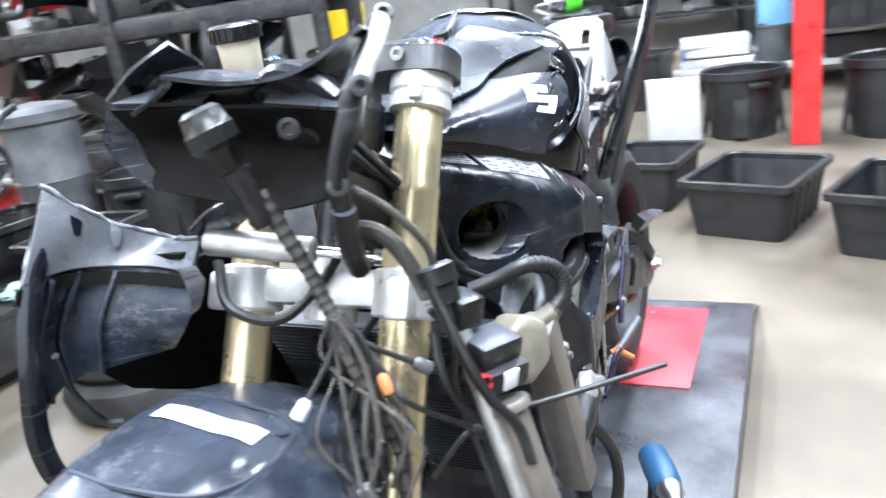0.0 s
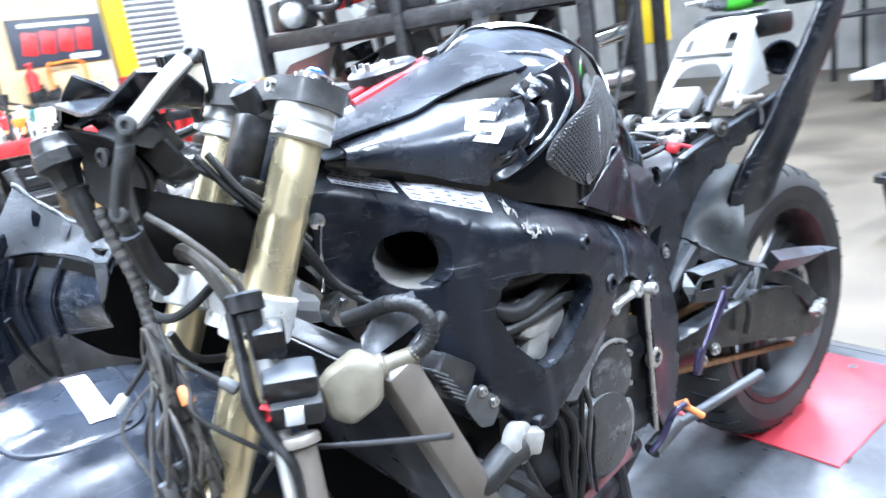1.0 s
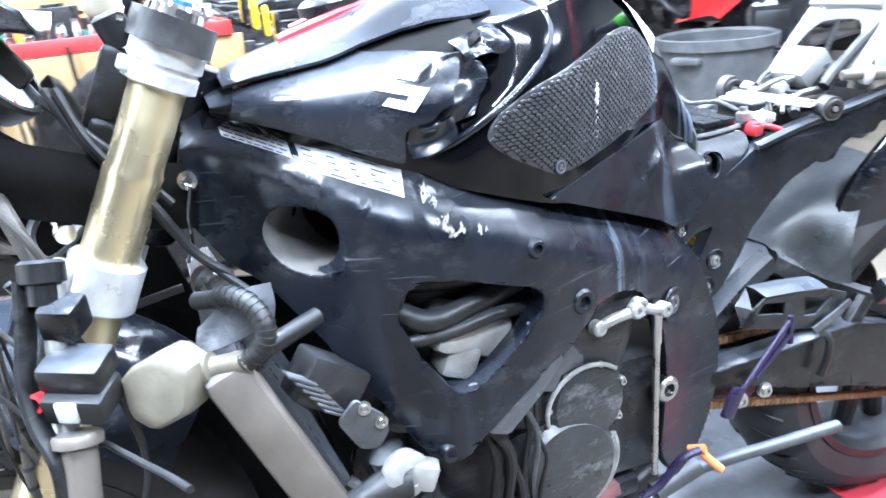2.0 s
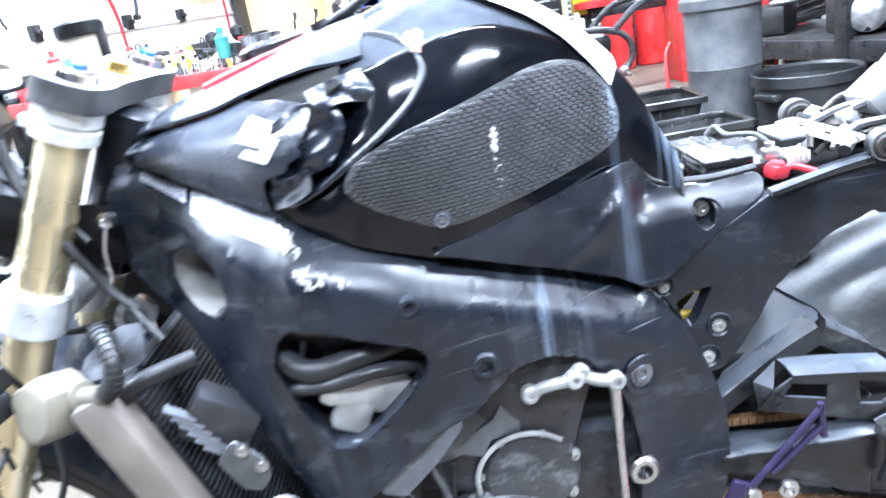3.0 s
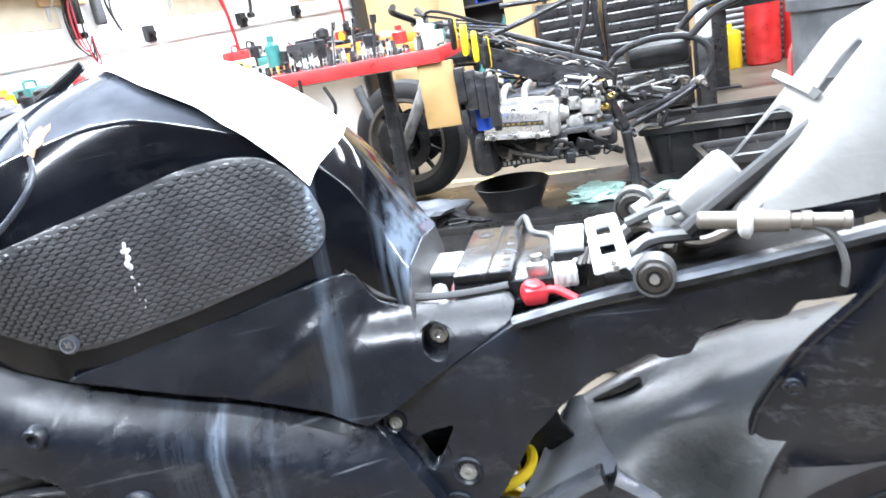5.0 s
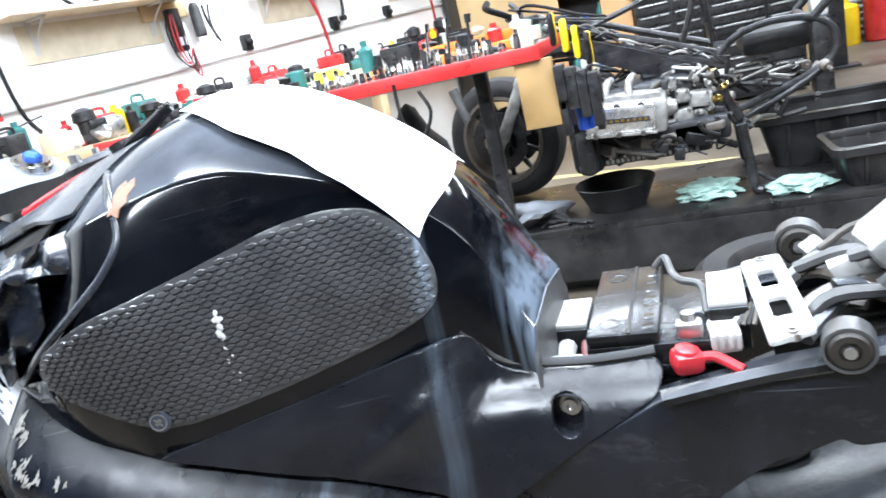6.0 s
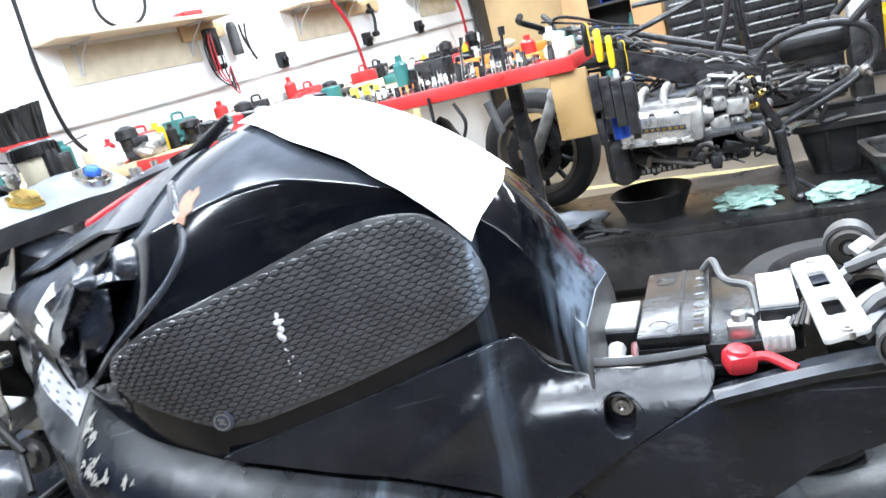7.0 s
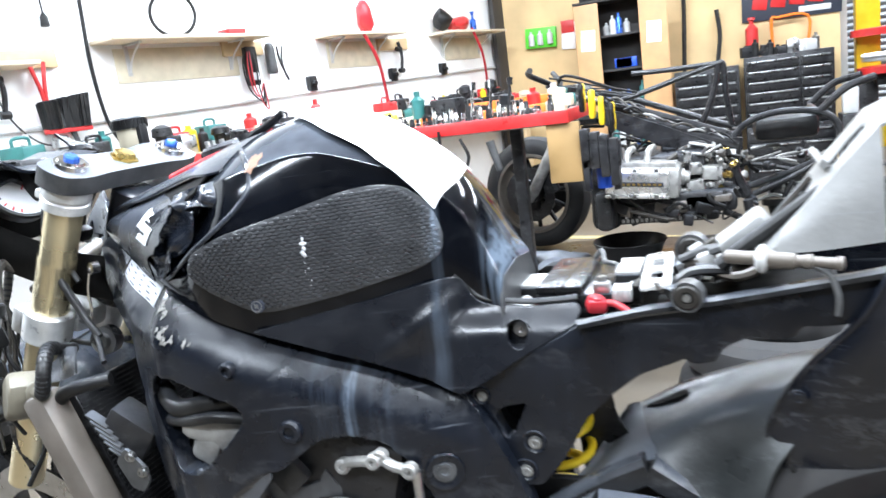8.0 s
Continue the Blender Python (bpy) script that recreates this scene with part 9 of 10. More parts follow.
for k in range(46):
    x, z = rg.uniform(0.30, 0.90), 0.0
    z = 0.86 - 0.28 * (x - 0.35) + rg.uniform(-0.08, 0.05)
    y = rg.uniform(2.42, 2.75)
    bm = B()
    if k % 3 == 0:
        box(bm, (x, y, z), (rg.uniform(0.03, 0.07), rg.uniform(0.03, 0.06), rg.uniform(0.025, 0.06)), 0.006, (rg.uniform(-30, 30), rg.uniform(-30, 30), rg.uniform(-30, 30)))
        part("engine_fitting", bm, rg.choice((RUBBER, RUBBER, DULL_ALLOY, CAVITY)), gw)
    else:
        tube(bm, [(x + rg.uniform(-0.09, 0.09), y + rg.uniform(-0.06, 0.06), z + rg.uniform(-0.06, 0.06)) for _ in range(3)], rg.uniform(0.004, 0.012), 7, 5)
        part("loose_hose", bm, rg.choice((RUBBER, RUBBER, LOOM_TAPE, CAVITY)), gw)
for k in range(26):
    x = 0.30 + 0.58 * k / 26 + rg.uniform(-0.01, 0.01)
    z = 1.065 - 0.44 * (x - 0.30) + rg.uniform(0.0, 0.02)
    bm = B()
    tube(bm, [(x - 0.05, rg.uniform(2.52, 2.60), z + 0.03), (x, rg.uniform(2.50, 2.62), z + rg.uniform(0.01, 0.04)), (x + 0.06, rg.uniform(2.52, 2.60), z - 0.02)], rg.uniform(0.003, 0.008), 6, 4)
    part("wiring", bm, rg.choice((RUBBER, RUBBER, LOOM_TAPE, DULL_ALLOY)), gw)
for pts, r in (([(0.40, 2.85, 1.045), (0.538, 2.85, 1.077), (0.70, 2.85, 1.122), (0.852, 2.85, 1.161)], 0.013), ([(0.852, 2.85, 1.161), (0.835, 2.85, 1.06), (0.80, 2.85, 0.96), (0.765, 2.85, 0.885)], 0.014),
               ([(0.46, 2.85, 1.165), (0.62, 2.85, 1.160), (0.852, 2.85, 1.161)], 0.012), ([(0.852, 2.85, 1.161), (0.875, 2.85, 1.15), (0.88, 2.85, 1.02), (0.90, 2.87, 0.87)], 0.014)):
    bm = B()
    tube(bm, pts, r, 8, 5)
    part("frame_tube", bm, DARK_STEEL, gw, "black steel fairing stay")
for k in range(22):
    bm = B()
    box(bm, (0.36 + 0.020 * k, 2.345, 0.540), (0.012, 0.02, 0.016), 0.002)
    part("sump_tooth", bm, DULL_ALLOY, gw)
bm = B()
box(bm, (1.12, 2.80, 0.85), (0.26, 0.32, 0.10), 0.03)
part("seat_pan", bm, RUBBER, gw, "black seat pan")
bm = B()
tube(bm, [(0.10, 2.85, 1.12), (0.08, 2.72, 1.17), (0.02, 2.60, 1.22), (0.05, 2.50, 1.24)], 0.014, 10, 6)
tube(bm, [(0.10, 2.85, 1.12), (0.08, 2.98, 1.17), (0.02, 3.10, 1.22)], 0.014, 10, 6)
box(bm, (0.14, 2.85, 1.13), (0.10, 0.24, 0.04), 0.01)
part("handlebar", bm, RUBBER, gw)
for k in range(5):
    bm = B()
    p = [(0.12 + rc.uniform(-0.05, 0.05), 2.7 + 0.25 * rc.random(), 1.12 + 0.08 * rc.random()) for _ in range(2)] + [(0.30 + 0.2 * rc.random(), 2.6 + 0.3 * rc.random(), 1.06 + 0.05 * rc.random())]
    tube(bm, p, rc.uniform(0.004, 0.008), 7, 5)
    part("front_loom", bm, RUBBER, gw)
# centre stand
for sgn, yc in ((-1, 2.49), (1, 2.93)):
    bm = B()
    tube(bm, [(0.95, yc - 0.03 * -sgn, 0.58), (0.965, yc + 0.03 * sgn, 0.44), (0.975, yc + 0.05 * sgn, 0.33), (1.00, yc + 0.06 * sgn, 0.312)], 0.020, 10, 5)
    part("centre_stand", bm, DARK_STEEL, gw)
bm = B()
tube(bm, [(0.97, 2.46, 0.40), (1.06, 2.45, 0.33), (1.20, 2.45, 0.312)], 0.010, 8, 5)
part("stand_lever", bm, DARK_STEEL, gw)
# things on the far deck
bm = B()
lathe(bm, (0.43, 2.55, 0.301), (0, 0, 1), [(0, 0.12), (0.10, 0.165), (0.108, 0.172), (0.112, 0.168), (0.02, 0.115), (0.015, 0.02)], 32)
solid("drain_pan", bm, TUB_BLACK, "round black plastic drain pan on the far lift", "pan")


def rag(x, y, seed, s):
    bm = B()
    bmesh.ops.create_icosphere(bm, subdivisions=4, radius=0.5)
    for v in bm.verts:
        n = v.co.normalized()
        fold = 0.5 * noise.noise(n * 2.3 + Vector((seed, 0, 0))) + 0.28 * noise.noise(n * 5.5 + Vector((0, seed, 0))) + 0.10 * abs(noise.noise(n * 11))
        r = 0.5 * (1 + fold)
        v.co = (x + n.x * r * s, y + n.y * r * s * 0.7, 0.301 + max(0.0, (n.z * r + 0.30) * s * 0.30))
    solid("rag", bm, RAG, "crumpled pale green rag on the far lift deck", "rag")


rag(0.80, 2.50, 2, 0.24)
rag(1.12, 2.42, 7, 0.20)
bm = lump((0.10, 2.48, 0.335), (0.26, 0.22, 0.10), 8, 3, 0.8)
solid("cut_plastic", bm, DUSTY_PLASTIC, "torn grey plastic offcuts on the far lift", "scrap")
for k in range(7):
    bm = B()
    x0 = -0.1 + 0.3 * rc.random()
    tube(bm, [(x0, 2.36 + 0.15 * rc.random(), 0.308), (x0 + 0.1, 2.34 + 0.1 * rc.random(), 0.315), (x0 + 0.25 * rc.random(), 2.33, 0.308)], 0.006, 6, 5)
    solid("cable_end", bm, RUBBER, "black cable lying on the far lift deck", "cable")


def tub(name, label, x, y, z, l, w, h, turn, material, category="bin", taper=0.86, rim=0.022):
    """An open moulded container with a rolled rim and outer ribs."""
    t = thing(name, label, category)

    def ring(k, grow):
        return rounded([(sx * (l / 2 * k + grow), sy * (w / 2 * k + grow)) for sx, sy in ((-1, -1), (1, -1), (1, 1), (-1, 1))], 0.05, 4)

    foot, lip, out = ring(taper, 0), ring(1.0, 0), ring(1.0, rim)
    part("body", loft([[(p[0], p[1], 0.0) for p in foot], [(p[0], p[1], h - 0.03) for p in lip], [(p[0] * 0.975, p[1] * 0.97, h - 0.03) for p in lip], [(p[0] * 0.965, p[1] * 0.96, 0.012) for p in foot]]), material, t)
    part("rim", loft([[(p[0] * 0.975, p[1] * 0.97, h - 0.029) for p in lip], [(p[0], p[1], h - 0.029) for p in out], [(p[0], p[1], h) for p in out], [(p[0], p[1], h + 0.004) for p in lip], [(p[0] * 0.975, p[1] * 0.97, h - 0.004) for p in lip], [(p[0] * 0.975, p[1] * 0.97, h - 0.029) for p in lip]], caps=False), material, t)
    for k in range(-2, 3):
        for side in (-1, 1):
            bm = B()
            box(bm, (k * l / 6, side * (w / 2 * (1 + taper) / 2 + 0.003), h * 0.46), (0.012, 0.012, h * 0.80), 0.002, (-side * math.degrees(math.atan2(w / 2 * (1 - taper), h)), 0, 0))
            part("rib", bm, material, t)
    t.matrix_world = pose(x, y, z, 0, 0, turn)
    return t


tub("black_tub", "large black plastic tub standing on the far lift", 1.37, 2.93, 0.3005, 0.66, 0.40, 0.225, -3, TUB_BLACK, "tub")
tub("tote_bin", "open black tote with pale worn rim on the far lift end", 1.50, 2.475, 0.3005, 0.50, 0.30, 0.155, 3, TUB_BLACK, "tote")
tub("tote_bin", "open dark grey tote bin on the workshop floor", 2.92, -0.32, 0.0, 0.58, 0.47, 0.27, -18, BIN_PLASTIC, "tote")
tub("tote_bin", "open dark grey tote bin on the workshop floor", 2.66, -0.92, 0.0, 0.58, 0.47, 0.27, -20, BIN_PLASTIC, "tote")
tub("tote_bin", "open dark grey tote bin further back on the floor", 3.34, 0.24, 0.0, 0.52, 0.42, 0.27, -10, BIN_PLASTIC, "tote")
tub("tote_bin", "dark grey tote under the far table", 6.4, 1.0, 0.0, 0.9, 0.5, 0.5, 80, BIN_PLASTIC, "tote")
tub("tote_bin", "dark grey tote under the far table", 6.5, -0.9, 0.55, 0.9, 0.5, 0.5, 80, BIN_PLASTIC, "tote")


def round_can(x, y, r, h, material, label):
    t = thing("trash_can", label, "trash can", (x, y, 0))
    bm = B()
    lathe(bm, (x, y, 0), (0, 0, 1), [(0, r * 0.80), (h - 0.05, r), (h - 0.05, r * 0.97), (0.02, r * 0.76)], 36)
    part("body", bm, material, t)
    bm = B()
    lathe(bm, (x, y, h - 0.05), (0, 0, 1), [(0, r * 0.98), (0, r * 1.07), (0.05, r * 1.07), (0.054, r * 1.03), (0.04, r * 0.97), (0, r * 0.98)], 36)
    part("rim", bm, material, t)
    for a in (0.4, 0.4 + math.pi):
        bm = B()
        box(bm, (x + r * 1.05 * math.cos(a), y + r * 1.05 * math.sin(a), h - 0.09), (0.07, 0.14, 0.035), 0.01, (0, 0, math.degrees(a)))
        part("grip", bm, material, t)
    for i in range(4):
        a = i * math.pi / 2
        bm = B()
        box(bm, (x + r * 0.9 * math.cos(a), y + r * 0.9 * math.sin(a), h * 0.45), (0.03, 0.10, h * 0.8), 0.006, (0, -5, math.degrees(a)))
        part("rib", bm, material, t)
    return t


round_can(4.95, -0.15, 0.27, 0.47, BIN_PLASTIC, "dark grey round waste can on the floor")
round_can(4.80, -1.05, 0.28, 0.50, BIN_PLASTIC, "dark grey round waste can on the floor")
round_can(2.70, 2.20, 0.28, 0.72, CAN_PLASTIC, "light grey round waste can beside the rack")
round_can(2.22, 2.78, 0.24, 0.56, BIN_PLASTIC, "dark waste can beside the rack")
drum = thing("steel_drum", "tall grey lidded drum on the floor", "drum", (1.98, 3.20, 0))
bm = B()
lathe(bm, (1.98, 3.20, 0), (0, 0, 1), [(0, 0.17), (0.28, 0.182), (0.29, 0.188), (0.30, 0.183), (0.58, 0.192), (0.59, 0.198), (0.60, 0.193), (0.90, 0.20)], 28)
part("body", bm, CAN_PLASTIC, drum)
bm = B()
lathe(bm, (1.98, 3.20, 0.90), (0, 0, 1), [(0, 0.22), (0.05, 0.22), (0.08, 0.19), (0.10, 0.05)], 28)
part("lid", bm, CAN_PLASTIC, drum)

# red lift post and its foot
bm = B()
box(bm, (4.62, -0.55, 1.9), (0.20, 0.17, 3.8), 0.008)
solid("lift_post", bm, RED_PAINT, "red painted steel lift post", "lift post")
yp = thing("vehicle_lift", "yellow two-post vehicle lift with red arms", "vehicle lift", (2.06, 7.15, 0))
bm = B()
box(bm, (2.06, 7.15, 2.10), (0.20, 0.15, 2.6), 0.008)
part("post", bm, YELLOW, yp, "yellow steel post")
bm = B()
box(bm, (2.06, 7.15, 0.40), (0.16, 0.12, 0.80), 0.006)
box(bm, (2.06, 7.15, 0.01), (0.34, 0.30, 0.02), 0.004)
part("post_base", bm, DARK_STEEL, yp, "dark steel post base")
bm = B()
lathe(bm, (2.10, 6.98, 1.20), (0, 0, 1), [(0, 0.20), (0.06, 0.20), (0.07, 0.12)], 24)
part("arm_ring", bm, RED_PAINT, yp)
bm = B()
lathe(bm, (2.14, 6.98, 0.86), (0, 0, 1), [(0, 0.19), (0.06, 0.19), (0.07, 0.12)], 24)
part("arm_ring", bm, RED_PAINT, yp)
bm = B()
box(bm, (2.50, 7.05, 0.80), (0.80, 0.14, 0.10), 0.01, (0, 0, 4))
part("lift_arm", bm, DARK_STEEL, yp)

# ---- plywood wall: cabinet, tool chests, sign ----
cab = thing("storage_cabinet", "open wooden storage cabinet stacked with bottles and bins", "cabinet", (0.0, 6.55, 0))
for nm, c, s, m in (("side", (-0.47, 6.58, 0.93), (0.02, 0.36, 1.86), CABINET_WOOD), ("side", (0.16, 6.58, 0.93), (0.02, 0.36, 1.86), CABINET_WOOD), ("back", (-0.155, 6.755, 0.93), (0.62, 0.02, 1.86), DARK_WOOD), ("top", (-0.155, 6.58, 1.85), (0.66, 0.38, 0.025), DARK_WOOD)):
    bm = B()
    box(bm, c, s, 0.003)
    part(nm, bm, m, cab)
for z in (0.45, 0.85, 1.20, 1.52):
    bm = B()
    box(bm, (-0.155, 6.58, z), (0.61, 0.34, 0.02), 0.002)
    part("shelf", bm, DARK_WOOD, cab)
for x0, x1, y in ((-0.47, -0.245, 6.36), (0.12, 0.37, 6.36)):
    bm = B()
    box(bm, ((x0 + x1) / 2, y, 0.93), (x1 - x0, 0.02, 1.80), 0.003)
    d = part("door", bm, CABINET_WOOD, cab, "veneered cabinet door with a paper note")
    bm = B()
    box(bm, ((x0 + x1) / 2, y - 0.012, 1.50), (0.13, 0.003, 0.19), 0, (0, 4, 0))
    part("note", bm, PAPER, d)
for i in range(22):
    x, z = -0.22 + 0.32 * rc.random(), rc.choice((0.46, 0.86, 1.21, 1.21, 1.53, 1.53))
    bm = B()
    if z == 1.21:
        box(bm, (x, 6.46, z + 0.05), (0.10, 0.12, 0.09), 0.006)
        solid("small_bin", bm, BLUE, "blue small-parts bin on the cabinet shelf", "bin")
    else:
        h = rc.uniform(0.10, 0.22)
        lathe(bm, (x, 6.44 + 0.1 * rc.random(), z), (0, 0, 1), [(0, 0.032), (h * 0.7, 0.032), (h * 0.85, 0.012), (h, 0.012)], 10)
        solid("bottle", bm, rc.choice((WHITE_PLASTIC, BLUE_ANO, TEAL, STEEL, CREAM)), "bottle standing on the cabinet shelf", "bottle")
bm = B()
box(bm, (-0.32, 6.55, 1.92), (0.22, 0.2, 0.12), 0.006)
solid("dark_box", bm, DARK_STEEL, "dark box on top of the cabinet", "box")


def tool_chest(x0, x1, z0, z1, y, rows, split):
    tc = thing("tool_chest", "black steel tool chest with many drawers", "tool chest", ((x0 + x1) / 2, y + 0.25, z0))
    bm = B()
    box(bm, ((x0 + x1) / 2, y + 0.24, (z0 + z1) / 2), (x1 - x0, 0.46, z1 - z0), 0.006)
    part("carcass", bm, DARK_STEEL, tc)
    cols = ((x0 + 0.02, x0 + (x1 - x0) * split - 0.01), (x0 + (x1 - x0) * split + 0.01, x1 - 0.02))
    hh = (z1 - z0 - 0.06) / rows
    for a, b in cols:
        for r in range(rows):
            bm = B()
            z = z0 + 0.03 + hh * (r + 0.5)
            box(bm, ((a + b) / 2, y + 0.005, z), (b - a, 0.03, hh - 0.012), 0.003)
            dr = part("drawer", bm, DARK_STEEL, tc)
            bm = B()
            box(bm, ((a + b) / 2, y - 0.016, z + hh * 0.30), (b - a - 0.03, 0.014, 0.014), 0.002)
            part("pull", bm, STEEL, dr)


tool_chest(0.99, 1.70, 0.55, 1.15, 6.28, 6, 0.63)
tool_chest(0.99, 1.70, 0.03, 0.54, 6.26, 4, 0.63)
tool_chest(0.40, 0.95, 0.45, 1.10, 6.28, 6, 0.55)
tool_chest(0.40, 0.95, 0.03, 0.44, 6.26, 3, 0.55)
for i in range(10):
    clutter_item(rc.choice((0, 1, 5)), (1.03 + 0.06 * i, 6.4, 1.151), rc.choice((RUBBER, DARK_STEEL, WHITE_PLASTIC, STEEL)), rc.uniform(0, 90))
bm = B()
lathe(bm, (1.07, 6.62, 1.20), (0, 0, 1), [(0, 0.055), (0.20, 0.055), (0.24, 0.02), (0.27, 0.02), (0.28, 0.035), (0.30, 0.03)], 18)
solid("fire_extinguisher", bm, RED_PAINT, "red fire extinguisher on the plywood wall", "extinguisher")
sign = thing("banner_sign", "black shop banner with red block lettering shapes", "sign", (1.41, 6.76, 1.45))
bm = B()
box(bm, (1.41, 6.762, 1.665), (0.82, 0.012, 0.42), 0.002, (0, 1.5, 0))
part("panel", bm, INK, sign)
for k in range(4):
    bm = B()
    x = 1.16 + 0.155 * k
    box(bm, (x, 6.752, 1.66), (0.125, 0.006, 0.20), 0.002, (0, 10, 0))
    part("block_shape", bm, RED_PAINT, sign)
bm = B()
box(bm, (1.40, 6.752, 1.815), (0.60, 0.006, 0.035), 0.001, (0, 1.5, 0))
part("pale_bar", bm, STICKER, sign)
bm = B()
box(bm, (1.60, 6.752, 1.51), (0.26, 0.006, 0.05), 0.001, (0, 1.5, 0))
part("pale_bar", bm, STICKER, sign)
ch = thing("folding_chair", "orange tubular chair frame hung on the plywood wall", "chair", (1.4, 6.5, 1.2))
for pts in ([(1.25, 6.7, 1.16), (1.24, 6.7, 1.45), (1.30, 6.7, 1.47), (1.54, 6.7, 1.45), (1.53, 6.7, 1.16)], [(1.25, 6.7, 1.18), (1.4, 6.7, 1.17), (1.53, 6.7, 1.18)]):
    bm = B()
    tube(bm, pts, 0.014, 8, 4)
    part("tube_frame", bm, ORANGE, ch)
fa = thing("first_aid_kit", "green first aid station on the plywood wall", "first aid kit", (-0.88, 6.75, 1.5))
bm = B()
box(bm, (-0.90, 6.75, 1.62), (0.32, 0.05, 0.20), 0.008, (0, 3, 0))
part("board", bm, GREEN, fa)
for x in (-0.99, -0.90, -0.80):
    bm = B()
    lathe(bm, (x, 6.71, 1.55), (0, 0, 1), [(0, 0.03), (0.10, 0.03), (0.12, 0.012), (0.14, 0.012)], 12)
    part("eyewash_bottle", bm, WHITE_PLASTIC, fa)
bm = B()
box(bm, (-0.62, 6.76, 1.60), (0.14, 0.01, 0.26), 0.001, (0, 4, 0))
solid("notice", bm, PAPER, "white notice sheet on the plywood wall", "notice")
bm = B()
box(bm, (-0.62, 6.752, 1.69), (0.13, 0.006, 0.12), 0.001)
solid("notice", bm, RED_PAINT, "red notice card on the plywood wall", "notice")
for x, z0, z1 in ((0.48, 1.1, 2.6), (0.78, 1.15, 1.62)):
    bm = B()
    tube(bm, [(x, 6.7, z1), (x + 0.02, 6.68, (z0 + z1) / 2), (x - 0.01, 6.66, z0)], 0.02, 8, 4)
    solid("hung_hose", bm, RUBBER, "black hose hanging on the plywood wall", "hose")
# red and yellow containers along the shutter
for x, y, m, r, h, lab in ((2.40, 8.55, YELLOW, 0.13, 0.44, "yellow plastic bucket on the floor"), (2.76, 8.55, RED_PAINT, 0.19, 0.90, "red oil canister on the floor"), (3.20, 8.65, RED_PAINT, 0.19, 0.85, "red oil canister on the floor"), (3.80, 8.5, ORANGE, 0.24, 0.75, "orange drum on the floor")):
    bm = B()
    lathe(bm, (x, y, 0), (0, 0, 1), [(0, r * 0.92), (0.02, r), (h * 0.9, r), (h * 0.95, r * 0.8), (h, r * 0.3), (h + 0.06, r * 0.25)], 24)
    solid("canister", bm, m, lab, "canister")
bm = B()
lathe(bm, (3.20, 8.65, 0.905), (0, 0, 1), [(0, 0.14), (0.10, 0.18), (0.16, 0.16)], 20)
solid("drain_funnel", bm, RUBBER, "black funnel on an oil canister", "funnel")
tcart = thing("tool_cart", "red steel tool cart beside the shutter", "tool cart", (3.4, 6.9, 0))
bm = B()
box(bm, (3.4, 6.9, 0.50), (1.0, 0.5, 1.0), 0.01)
part("body", bm, RED_PAINT, tcart)
for k in range(5):
    bm = B()
    box(bm, (3.4, 6.64, 0.2 + 0.17 * k), (0.94, 0.03, 0.15), 0.004)
    part("drawer", bm, RED_PAINT, tcart)
bm = B()
box(bm, (1.775, 6.10, 0.3), (0.13, 0.30, 0.60), 0.008)
solid("locker", bm, DARK_STEEL, "narrow dark steel locker beside the tool chest", "locker")
bm = B()
box(bm, (1.78, 6.05, 0.71), (0.12, 0.10, 0.22), 0.02)
lathe(bm, (1.78, 6.05, 0.82), (0, 0, 1), [(0, 0.03), (0.05, 0.02)], 12)
solid("white_jug", bm, WHITE_PLASTIC, "white plastic jug on a narrow locker", "jug")
bm = B()
tube(bm, [(1.9, 4.6, 0.03), (2.4, 4.9, 0.05), (2.7, 5.0, 0.06)], 0.02, 8, 4)
tube(bm, [(2.1, 4.5, 0.06), (2.1, 4.6, 0.5), (2.15, 4.62, 0.62)], 0.014, 8, 4)
solid("floor_jack", bm, RED_PAINT, "red trolley jack on the floor", "jack")

# ---- parts rack ----
def rp(s, off, z):
    p = RA0 + RD * s + RN * off
    return Vector((p.x, p.y, z))


